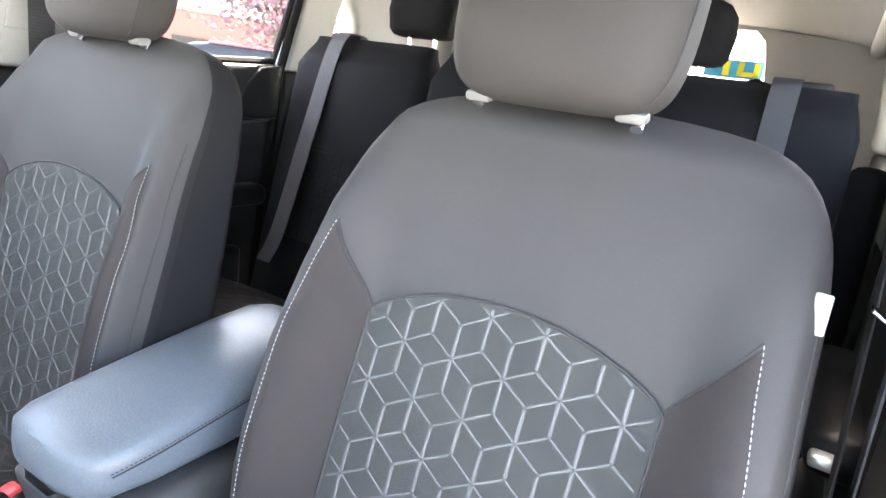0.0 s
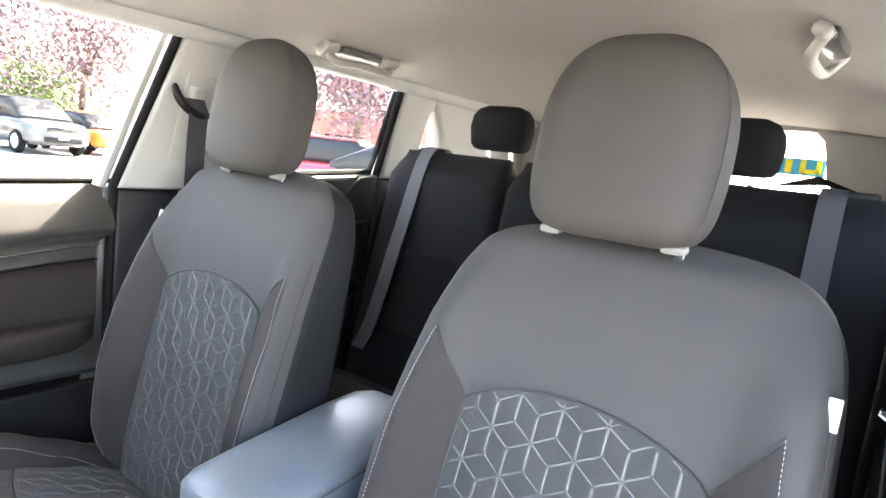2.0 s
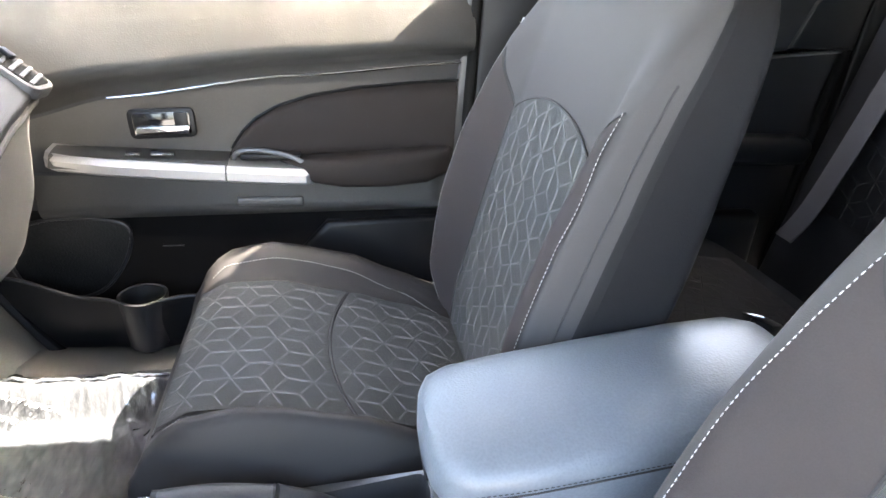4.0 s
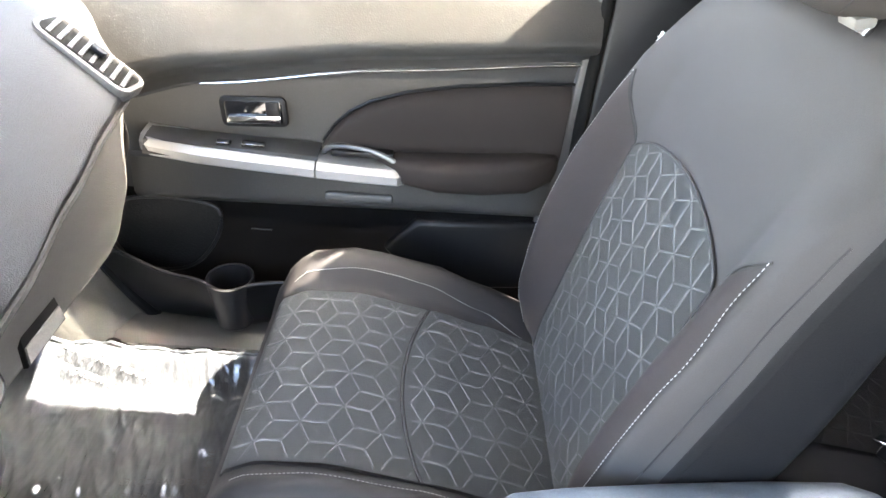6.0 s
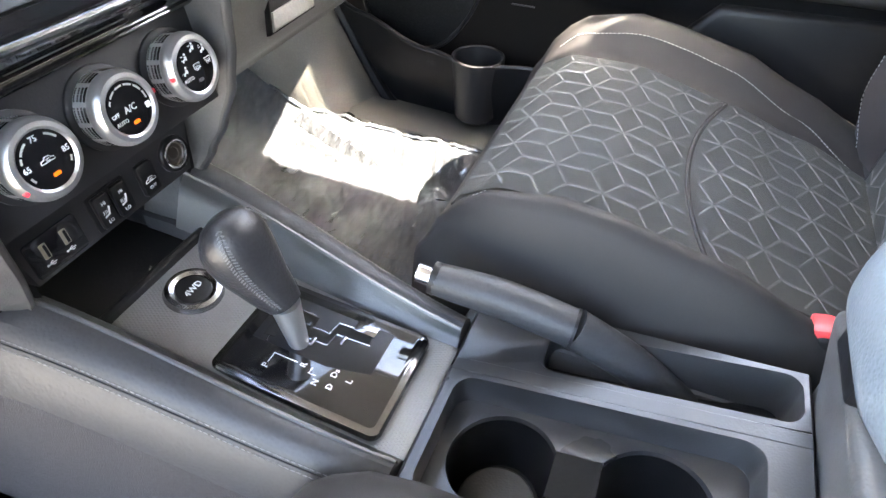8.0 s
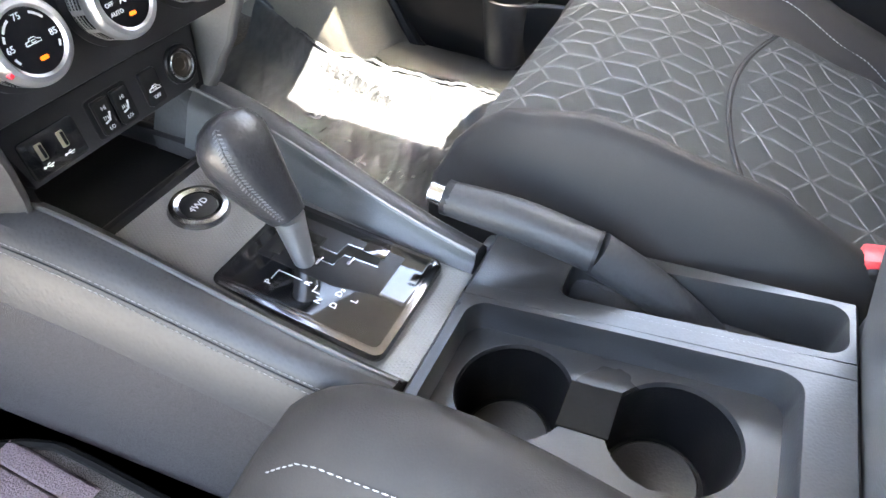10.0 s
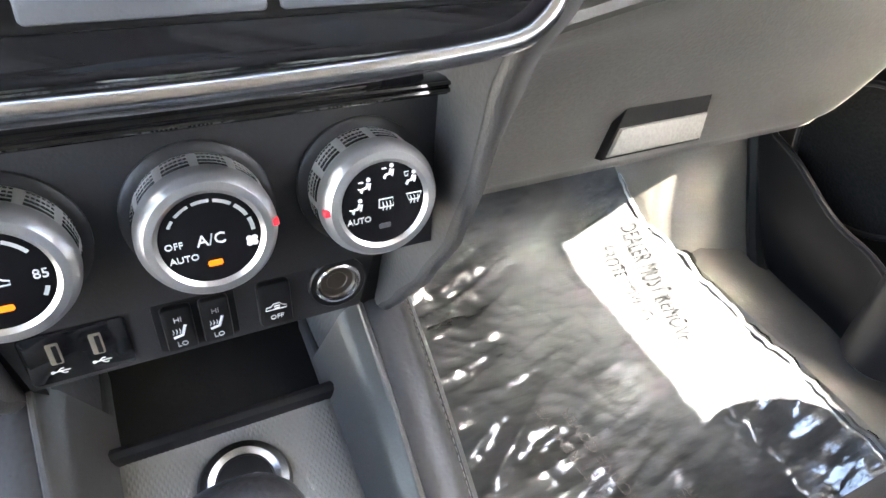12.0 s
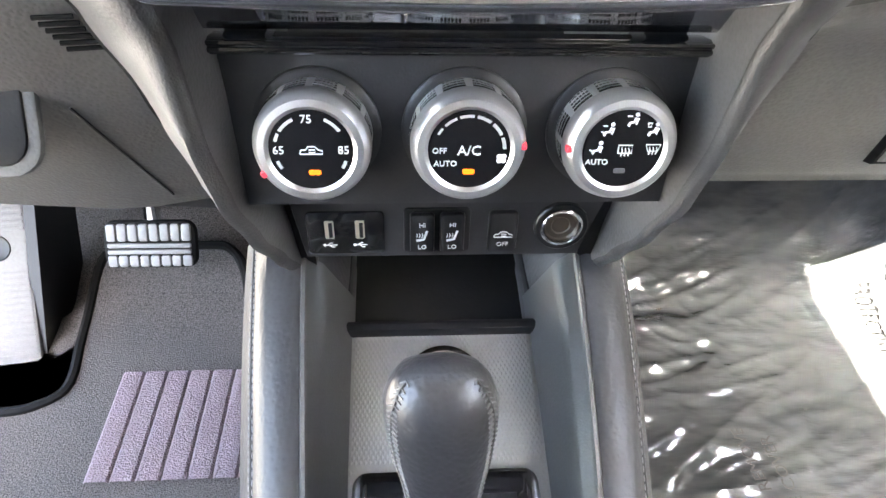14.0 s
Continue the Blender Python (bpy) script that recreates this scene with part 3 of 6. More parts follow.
    part("window_channel", tube([(side_x(z) + 0.014, y, z) for y, z in ((-0.644, 1.13), (-0.705, 1.33), (-0.762, 1.5))], 0.014, 8), PILLAR, d, "grey window channel")
    part("outer_skin", rbox((0.84, -0.1, 0.72), (0.02, 1.2, 0.7), 0.01), BODY_STEEL, d)


front_door()


def rear_door(side):
    d = thing("door_2" if side > 0 else "door_3", (side * 0.75, -1.2, 0.4), "closed rear door with black plastic trim", "door", kind="structure")
    X = 0.745
    part("upper_trim", side_piece([(-0.95, 1.0), (-0.95, 1.165), (-1.47, 1.2), (-1.46, 1.06)], 0.02, 0.06, side, 0.015), FASCIA, d, "black upper door trim")
    part("dark_corner", side_piece([(-1.31, 1.05), (-1.34, 1.14), (-1.39, 1.188), (-1.465, 1.198), (-1.46, 1.05)], 0.028, 0.03, side, 0.008), DARK_PLASTIC, d)
    part("lower_trim", side_piece([(-0.95, 0.42), (-0.95, 0.998), (-1.46, 1.06), (-1.4, 0.42)], 0.012, 0.05, side, 0.012), DARK_PLASTIC, d, "black lower door trim")
    part("strip", tube([(side * (X - 0.015), y, 1.0 + 0.1 * (-0.96 - y)) for y in (-0.96, -1.2, -1.44)], 0.004, 6), PLASTIC, d)
    part("armrest", rbox((side * (X - 0.03), -1.2, 0.845), (0.08, 0.42, 0.06), 0.025, 3), DARK_PLASTIC, d, "black padded armrest")
    part("armrest_tip", rbox((side * (X - 0.05), -0.98, 0.85), (0.03, 0.03, 0.016), 0.006, 2), SATIN, d, "silver armrest tip")
    part("pocket", rbox((side * (X - 0.02), -1.15, 0.62), (0.05, 0.4, 0.16), 0.02, 3), DARK_PLASTIC, d)
    gl = part("window_glass", side_piece([(-0.95, 1.13), (-0.98, 1.5), (-1.54, 1.47), (-1.48, 1.16)], -0.02, 0.004, side, 0), GLASS, d, "clear rear door window")
    gl.visible_shadow = False
    part("window_frame", tube([(side * (side_x(z) + 0.005), y, z) for y, z in ((-0.95, 1.17), (-1.452, 1.205), (-1.483, 1.33), (-1.515, 1.465))], 0.011, 8), RUBBER, d, "black window frame")
    part("outer_skin", rbox((side * 0.84, -1.2, 0.72), (0.02, 0.8, 0.7), 0.01), BODY_STEEL, d)


rear_door(1)
rear_door(-1)


# tailgate with its window
def tailgate():
    t = thing("wall_tailgate", (0, -2.35, 0.4), "light grey tailgate trim round the rear window", "tailgate", kind="structure")
    part("header", prism([(-0.62, 1.475), (-0.62, 1.55), (0.62, 1.55), (0.62, 1.475), (0.45, 1.487), (0, 1.495), (-0.45, 1.487)], frame_at((0, -2.3, 0), (1, 0, 0), (0, -1, 0)), 0.05), PILLAR, t)
    for s in (-1, 1):
        side = [(s * 0.76, 1.12), (s * 0.74, 1.52), (s * 0.35, 1.487), (s * 0.378, 1.46), (s * 0.39, 1.41), (s * 0.4, 1.35), (s * 0.445, 1.26), (s * 0.46, 1.12)]
        part("side_trim", prism([(x, z) for x, z in side], frame_at((0, -2.3, 0), (1, 0, 0), (0, -1, 0)), 0.05), PILLAR, t)
    part("lower_trim", rbox((0, -2.33, 0.86), (1.52, 0.06, 0.52), 0.02), DARK_PLASTIC, t)
    gl = part("rear_glass", rbox((0, -2.37, 1.31), (1.16, 0.004, 0.46), 0), GLASS, t, "clear rear window glass")
    gl.visible_shadow = False
    st = part("window_sticker", rbox((-0.3, -2.362, 1.380), (0.17, 0.002, 0.055), 0), pm("sticker_blue", (0.03, 0.36, 0.62), 0.5, grain=50, bump=0), t, "blue and yellow window sticker")
    for x, z, w, h in ((-0.368, 1.381, 0.016, 0.042), (-0.345, 1.367, 0.05, 0.014), (-0.322, 1.381, 0.016, 0.042), (-0.28, 1.381, 0.02, 0.042)):
        part("print_bar", rbox((x, -2.36, z), (w, 0.002, h), 0), pm("sticker_yellow", (0.85, 0.75, 0.03), 0.5, grain=50, bump=0), st)
    part("wiper", prism([(-0.28, 1.311), (-0.28, 1.319), (-0.385, 1.353), (-0.52, 1.307), (-0.52, 1.303), (-0.4, 1.327)], frame_at((0, -2.27, 0), (1, 0, 0), (0, -1, 0)), 0.01), RUBBER, t, "black strap beside the rear window")
    solo("floor_cargo", rbox((0, -1.98, 0.62), (1.36, 0.68, 0.05), 0.01), CARPET, "dark carpeted cargo floor", "floor", "structure")


tailgate()

# windscreen and front structure (closes the cabin ahead)
wind = solo("window_1", sheet(lambda u, v: Vector((-0.68 + 1.36 * u, 0.12 + 0.62 * v - 0.03 * (2 * u - 1) ** 2, 1.49 - 0.44 * v)), 8, 4, 0.004), GLASS, "clear raked windscreen", "window", "structure")
wind.visible_shadow = False
solo("wall_firewall", rbox((0, 0.62, 0.72), (1.5, 0.06, 0.66), 0.01), BULKHEAD, "carpeted front bulkhead", "bulkhead", "structure")


def grab_handle(side, y0, y1, open_up, x, z):
    g = thing("grab_handle", (x, (y0 + y1) / 2, z), "pale grey plastic ceiling grab handle", "handle", "ceiling grab handles")
    dz = -0.05 if side < 0 else -0.03
    pts = [(x + side * 0.01, y0, z + 0.012), (x - side * 0.012, y0 - 0.018, z - 0.03 * 0.6), (x - side * 0.014, (y0 + y1) / 2, z + dz * 0.5), (x - side * 0.012, y1 + 0.018, z - 0.03 * 0.6), (x + side * 0.01, y1, z + 0.012)]
    part("grip", tube(curve(pts, 6), 0.0125 if side > 0 else 0.009, 12, 0.8), GRIP, g)
    for y in (y0, y1):
        part("mount", rbox((x, y, z + 0.01), (0.05, 0.045, 0.03) if side > 0 else (0.026, 0.04, 0.022), 0.01, 3, pose(0, 0, 0, 0, side * 30, 0)), GRIP, g)
    if open_up:
        # no hollow here: a darker block paints the shade behind the grip
        part("recess", rbox((x + side * 0.002, (y0 + y1) / 2, z + 0.012), (0.03, 0.14, 0.02), 0.006), PLASTIC, g, "dark block drawn as the shaded handle recess")


grab_handle(1, -1.06, -1.275, True, 0.525, 1.497)
grab_handle(-1, -1.02, -1.2, True, -0.522, 1.493)


def belt_upper(side):
    b = thing("seat_belt", (side * 0.67, -0.87, 1.33), "grey front seat belt hanging from its pillar guide", "seat belt", "front seat belts")
    xx = side_x(1.33) - 0.045
    part("height_adjuster", rbox((side * (xx + 0.005), -0.85, 1.352), (0.03, 0.04, 0.046), 0.01, 3), PILLAR, b, "light grey height adjuster cap")
    part("guide_loop", tube(curve([(side * (xx - 0.005), -0.79, 1.37), (side * (xx - 0.018), -0.794, 1.344), (side * (xx - 0.022), -0.816, 1.32), (side * (xx - 0.022), -0.85, 1.307), (side * (xx - 0.012), -0.88, 1.314)], 8), 0.0105, 12, 1.0, taper=lambda t: 0.5 + 0.5 * math.sin(math.pi * min(1, t * 1.1)) ** 0.5), DARK_PLASTIC, b, "black guide loop")
    part("webbing", band([(side * (xx - 0.012), -0.836, 1.344), (side * (xx - 0.03), -0.838, 1.316), (side * (xx - 0.018), -0.842, 1.262), (side * (xx - 0.0), -0.85, 1.1), (side * (xx + 0.035), -0.88, 0.6)], (0, 1, 0), 0.023, 0.002), BELT, b, "grey woven belt")
    if side > 0:
        for ob in b.children:
            ob.location.y += 0.028
    if side < 0:
        part("lap_webbing", band([(-0.672, -0.862, 1.3), (-0.69, -0.79, 1.12), (-0.695, -0.765, 1.06), (-0.7, -0.76, 0.9), (-0.71, -0.75, 0.55)], (0, 1, 0.2), 0.012, 0.002), BELT, b, "grey woven lap belt")
        part("tongue", rbox((-0.695, -0.775, 1.068), (0.05, 0.024, 0.003), 0.001, 2, pose(0, 0, 0, 0, -32, 0)), CHROME, b, "metal belt tongue")
        part("tongue_grip", rbox((-0.722, -0.773, 1.086), (0.028, 0.04, 0.026), 0.01, 3, pose(0, 0, 0, 0, -32, 0)), DOORMID, b, "grey tongue grip")


belt_upper(1)
belt_upper(-1)


# ---- front seats ----
BACK_W = [(0.0, 0.222), (0.08, 0.245), (0.2, 0.274), (0.36, 0.281), (0.48, 0.274), (0.56, 0.269), (0.62, 0.258), (0.66, 0.239), (0.685, 0.211), (0.7, 0.174), (0.708, 0.122), (0.712, 0.06)]
BACK_D = [(0.0, 0.05), (0.1, 0.062), (0.3, 0.066), (0.5, 0.064), (0.6, 0.06), (0.67, 0.046), (0.712, 0.014)]
BACK_BUMP = [(0.0, 0.03), (0.12, 0.055), (0.25, 0.062), (0.36, 0.058), (0.46, 0.046), (0.54, 0.031), (0.6, 0.01), (0.64, 0.0)]
BACK_W = [(p.x, p.y) for p in curve([(a, b, 0) for a, b in BACK_W], 4)]
POW = 0.34


def back_front(x, s):
    """How far the seat back's face stands out at x from its middle and s up from its hinge."""
    w, d = lerp_table(BACK_W, s), lerp_table(BACK_D, s)
    q = min(0.999, abs(x) / w)
    n = d * (1 - q ** (2 / POW)) ** (POW / 2)
    n += lerp_table(BACK_BUMP, s) * step01(0.16, 0.24, abs(x)) * (1 - step01(0.93, 1.0, q) * 0.55)
    return n - 0.062


def cushion_top(x, y):
    """The height of the cushion over its base at x from its middle and y ahead of the hinge."""
    z = lerp_table([(-0.08, 0.0), (0.0, 0.02), (0.1, 0.055), (0.2, 0.088), (0.32, 0.112), (0.4, 0.112), (0.44, 0.095), (0.47, 0.05)], y)
    z += lerp_table([(-0.08, 0.02), (0.05, 0.035), (0.2, 0.05), (0.33, 0.05), (0.41, 0.035), (0.46, 0.01)], y) * step01(0.162, 0.22, abs(x)) * (1 - step01(0.235, 0.282, abs(x)) * 0.75)
    return z


def hex_lines(e, x0, x1, y0, y1):
    """Edges of a pattern of stacked cubes: pairs of points and whether the edge is upright."""
    w, out, seen = e * math.sqrt(3), [], set()
    for r in range(int((y1 - y0) / (1.5 * e)) + 3):
        for c in range(int((x1 - x0) / w) + 3):
            cx, cy = x0 - w + c * w + (w / 2 if r % 2 else 0), y0 - e + r * 1.5 * e
            v = [(cx + e * math.cos(radians(90 + 60 * k)), cy + e * math.sin(radians(90 + 60 * k))) for k in range(6)]
            for a, b in [(v[k], v[(k + 1) % 6]) for k in range(6)] + [((cx, cy), v[1]), ((cx, cy), v[3]), ((cx, cy), v[5])]:
                key = tuple(sorted((tuple(round(q, 4) for q in a), tuple(round(q, 4) for q in b))))
                if key not in seen:
                    seen.add(key)
                    out.append((Vector(a), Vector(b)))
    return out


def embossed(lines, inside, to_world, parent, thread=None):
    """Raised threads along the lines where inside(x, y), laid onto a surface by to_world(x, y, lift)."""
    bm = bmesh.new()
    for a, b in lines:
        d = b - a
        side = Vector((-d.y, d.x)).normalized()
        upright = abs(d.x) < 0.2 * abs(d.y)
        for off, half in ((0.0, 0.002), (-0.0017, 0.0005), (0.0017, 0.0005)) if upright else ((0.0, 0.0013),):
            steps = 5
            rise = 0.0007
            row = []
            for k in range(steps + 1):
                c = a + d * (0.05 + 0.9 * k / steps) + side * off
                if inside(c.x, c.y):
                    row.append([bm.verts.new(to_world(c.x + side.x * q, c.y + side.y * q, h)) for q, h in ((-half, 0.0001), (-0.5 * half, rise), (0.5 * half, rise), (half, 0.0001))])
                else:
                    row.append(None)
            for u, v in zip(row, row[1:]):
                if u and v:
                    for i in (0, 1, 2):
                        bm.faces.new((u[i], u[i + 1], v[i + 1], v[i]))
    for v in [v for v in bm.verts if not v.link_faces]:
        bm.verts.remove(v)
    return part("embossed_pattern", bm, thread or EMBOSS, parent, "pale embossed cube pattern")


def front_seat(cx, hy, hz, recline, cushion_at, outboard, label, head=0.0, tuck=0.0, slim=0.965, shift=0.0):
    """A front seat: its hinge at (cx, hy, hz), its cushion at cushion_at; outboard is +1 or -1."""
    seat = thing("front_seat", (cx, hy, hz - 0.16), label, "car seat", "front seats")
    th = radians(recline)
    up, fwd = Vector((0, -math.sin(th), math.cos(th))), Vector((0, math.cos(th), math.sin(th)))
    H = Vector((cx, hy, hz))

    def bw(x, s, n):
        return H + Vector((x * slim, 0, 0)) + up * s + fwd * n

    def bsurf(x, s, lift=0.0):
        return bw(x, s, back_front(x, s) + lift)

    # back
    rings = []
    N = 120
    for s in [-0.02, 0.0, 0.03, 0.07, 0.12, 0.17, 0.22, 0.27, 0.32, 0.37, 0.42, 0.46, 0.5, 0.54, 0.57, 0.6, 0.62, 0.64, 0.658, 0.672, 0.684, 0.693, 0.7, 0.705, 0.709, 0.712]:
        w, d = lerp_table(BACK_W, s), lerp_table(BACK_D, s)
        ring = []
        for k in range(N):
            a = 2 * math.pi * k / N
            c, q = math.cos(a), math.sin(a)
            x = w * math.copysign(abs(c) ** POW, c)
            if q >= 0:
                n = back_front(x, s)
            else:
                n = -0.062 - (0.058 - 0.018 * step01(0.3, 0.66, s)) * min(1, d / 0.05) * abs(q) ** POW
            ring.append(bw(x, s, n))
        rings.append(ring)
    back = part("backrest", loft(rings), SEAT, seat, "charcoal cloth backrest")
    # side and rear faces take the darker colour that paints in their shade
    back.data.materials.append(SEAT_SIDE_SHADE)
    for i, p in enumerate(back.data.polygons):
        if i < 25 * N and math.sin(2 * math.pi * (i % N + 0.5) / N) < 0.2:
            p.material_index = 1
    HW = 0.168

    def arch(x):
        return 0.436 + 0.046 * max(0.0, 1 - (x / HW) ** 2) ** 0.8

    # patterned insert, proud by 2 mm
    part("back_insert", sheet(lambda u, v: bsurf((2 * u - 1) * HW, 0.01 + v * (arch((2 * u - 1) * HW) - 0.01), 0.003), 60, 30, -0.004), INSERT, back, "patterned dark grey cloth insert")
    embossed(hex_lines(0.036, -HW, HW, 0.0, 0.47), lambda x, s: abs(x) < HW - 0.002 and 0.02 < s < arch(x) - 0.002, lambda x, s, h: bsurf(x, s, 0.0032 + h), back)
    edge = [(-HW, 0.02 + 0.414 * k / 14) for k in range(15)] + [(-HW + 2 * HW * k / 30, arch(-HW + 2 * HW * k / 30)) for k in range(1, 30)] + [(HW, 0.434 - 0.414 * k / 14) for k in range(15)]
    part("insert_seam", tube([bsurf(x, s, 0.003) for x, s in edge], 0.0018, 6), SEAM, back)
    for sgn in (-1, 1):
        # side bolster panel with its contrast stitching
        def edge_x(s, sgn=sgn):
            return sgn * (1.055 if outboard > 0 > sgn else 1.0) * lerp_table([(0.03, 0.2), (0.12, 0.232), (0.25, 0.245), (0.4, 0.245), (0.5, 0.232), (0.523, 0.229)], s)

        def pan(u, v, sgn=sgn):
            s = 0.04 + v * (0.515 - 0.04 - 0.076 * (1 - u))
            x = sgn * HW + u * (edge_x(s) - sgn * HW)
            return bsurf(x, s, 0.0028)
        part("bolster_panel", sheet(pan, 24, 26, -0.003), BOLSTER, back, "smooth brown-grey bolster panel")
        line = [bsurf(edge_x(0.04 + 0.48 * k / 40), 0.04 + 0.48 * k / 40, 0.0034) for k in range(41)]
        part("stitching", stitches(line), THREAD, back, "white contrast stitching")
        top = [(edge_x(0.52), 0.52), (sgn * 0.205, 0.485), (sgn * 0.182, 0.458), (sgn * HW, 0.438)]
        part("seam", tube([bsurf(x, s, 0.001) for x, s in [(p.x, p.y) for p in curve([(a, b, 0) for a, b in top], 6)]], 0.0014, 6), SEAM, back)
        # edge seam of the whole back
        rim = [(sgn * (lerp_table(BACK_W, s) * 0.975), s) for s in [0.06 + 0.5 * k / 30 for k in range(31)]]
        part("edge_seam", tube([bsurf(x, s, 0.0004) for x, s in rim], 0.0012, 6), SEAM, back)
    # fold at the foot of the back
    part("back_foot", tube([bw(-0.2 + 0.4 * k / 10, -0.012, -0.015) for k in range(11)], 0.028, 10), SEAT, back)
    # headrest
    hc = bw(0, 0.817, head) + Vector((shift, 0, 0))
    tilt = radians(9)
    hu, hf = Vector((0, -math.sin(tilt), math.cos(tilt))), Vector((0, math.cos(tilt), math.sin(tilt)))
    rings = []
    def hrw(h):
        q = min(1.0, (h + 0.01) / 0.138 if h > -0.01 else (-0.01 - h) / 0.123)
        e = 2.5 if h > -0.01 else 5.0
        return (0.121 - 0.004 * step01(-0.02, -0.12, h)) * max(0.0, 1 - q ** e) ** (1 / e)

    def hrd(h):
        q = min(1.0, h / 0.128 if h > 0 else -h / 0.133)
        return 0.063 * max(0.0, 1 - q ** (2.6 if h > 0 else 6.0)) ** 0.42

    for k in range(37):
        h = -0.0025 - 0.1303 * math.cos(math.pi * (0.025 + 0.95 * k / 36))
        w, d = max(0.012, hrw(h)), max(0.006, hrd(h))
        ring = []
        for j in range(56):
            a = 2 * math.pi * j / 56
            c, q = math.cos(a), math.sin(a)
            x, n = w * math.copysign(abs(c) ** 0.5, c), d * math.copysign(abs(q) ** 0.55, q)
            n -= 0.1 * x * x / 0.139
            ring.append(hc + Vector((x, 0, 0)) + hu * h + hf * n * 0.86)
        rings.append(ring)
    rest = part("headrest", loft(rings), REST_CLOTH, seat, "rounded charcoal headrest")
    for sgn in (-1, 1):
        seam = []
        for k in range(31):
            h = -0.125 + 0.24 * k / 30
            w, d = hrw(h), hrd(h)
            x = sgn * w * 0.985
            seam.append(hc + Vector((x, 0, 0)) + hu * h + hf * 0.86 * (d * 0.55 - 0.1 * x * x / 0.139 - 0.004))
        part("side_seam", tube(seam, 0.0011, 6), SEAM, rest)
        foot = bw(sgn * 0.09, 0.68, head - 0.03) + Vector((shift, 0, 0))
        part("post", tube([foot, hc + Vector((sgn * 0.083, 0, 0)) - hu * 0.1 - hf * 0.03], 0.0065, 12), CHROME, rest, "chrome headrest post")
        part("post_sleeve", rbox(bw(sgn * 0.085, 0.69, head - 0.022) + Vector((shift, 0, 0)), (0.03, 0.02, 0.011), 0.004, 2, pose(0, 0, 0, -10, 0, 0)), SLEEVE, seat, "pale grey plastic post sleeve")
    # cushion
    ccx, hy, base = cushion_at
    rings = []
    for y in [-0.09, -0.06, -0.02, 0.03, 0.08, 0.13, 0.18, 0.23, 0.28, 0.33, 0.37, 0.4, 0.425, 0.445, 0.46, 0.468]:
        ring = []
        wy = 0.282 - 0.02 * step01(0.36, 0.468, y) - 0.03 * step01(0.1, -0.09, y)
        for k in range(41):
            x = -wy + 2 * wy * k / 40
            q = abs(x) / wy
            z = cushion_top(x, y) - 0.05 * step01(0.92, 1.0, q) ** 2
            ring.append(Vector((ccx + x + outboard * tuck * step01(0.2, wy, -x * outboard), hy + y, base + z)))
        low = base - 0.1 + 0.03 * step01(0.3, 0.468, y)
        inset = 0.035
        ring += [Vector((ccx + wy + 0.002, hy + y, base - 0.02)), Vector((ccx + wy - 0.006, hy + y - 0.004, low + 0.02)), Vector((ccx + wy - inset, hy + y - 0.012, low)),
                 Vector((ccx - wy + inset, hy + y - 0.012, low)), Vector((ccx - wy + 0.006, hy + y - 0.004, low + 0.02)), Vector((ccx - wy - 0.002, hy + y, base - 0.02))]
        ring = ring[:41] + [v + Vector((outboard * tuck, 0, 0)) if (v.x - ccx) * outboard < 0 else v for v in ring[41:]]
        rings.append(ring)
    cush = part("cushion", loft(rings), CUSHION, seat, "charcoal cloth seat cushion", sharp=60)

    def csurf(x, y, lift=0.0):
        return Vector((ccx + x, hy + y, base + cushion_top(x, y) + lift))
    split = lambda x: 0.20 - 0.035 * (x / HW) ** 2 + 0.03
    CW = 0.166
    for y0, y1, nm in ((lambda x: 0.0, lambda x: split(x) - 0.003, "seat_insert"), (lambda x: split(x) + 0.003, lambda x: 0.452, "thigh_insert")):
        part(nm, sheet(lambda u, v: csurf((2 * u - 1) * CW, y0((2 * u - 1) * CW) + v * (y1((2 * u - 1) * CW) - y0((2 * u - 1) * CW)), 0.003 + 0.005 * math.sin(math.pi * min(1, max(0, v))) ** 0.5), 24, 26, -0.005), INSERT, cush, "patterned dark grey cloth insert")
    embossed(hex_lines(0.036, -CW, CW, 0.0, 0.46), lambda x, y: abs(x) < CW - 0.003 and 0.01 < y < 0.445 and abs(y - split(x)) > 0.006,
             lambda x, y, h: csurf(x, y, 0.0032 + 0.005 * math.sin(math.pi * min(1, max(0.0, y / split(x) if y < split(x) else (y - split(x)) / (0.452 - split(x))))) ** 0.5 + h), cush)
    part("split_seam", tube([csurf(-CW + 2 * CW * k / 24, split(-CW + 2 * CW * k / 24), 0.002) for k in range(25)], 0.0022, 6), SEAM, cush)
    for sgn in (-1, 1):
        line = [csurf(sgn * lerp_table([(-0.05, 0.168), (0.02, 0.172), (0.1, 0.19), (0.25, 0.2), (0.4, 0.198), (0.44, 0.19)], -0.04 + 0.47 * k / 40), -0.04 + 0.47 * k / 40, 0.0008) for k in range(41)]
        part("stitching", stitches(line), THREAD, cush, "white contrast stitching")
        part("seam", tube([csurf(sgn * CW, 0.0 + 0.45 * k / 24, 0.002) for k in range(25)], 0.0018, 6), SEAM, cush)
    # plastic base, rails and outboard hinge cover
    part("seat_base", rbox((ccx + outboard * tuck, hy + 0.16, base - 0.13), (0.44, 0.46, 0.1), 0.02, 2), DARK_PLASTIC, seat, "black plastic seat base")
    for sgn in (-1, 1):
        part("rail", rbox((ccx + sgn * 0.19, hy + 0.14, base - 0.17), (0.04, 0.62, 0.03), 0.006), DARK_PLASTIC, seat, "steel seat rail")
    part("hinge_cover", rbox((ccx + outboard * 0.262, hy - 0.035, base + 0.0), (0.018, 0.1, 0.07), 0.008), DARK_PLASTIC, seat)
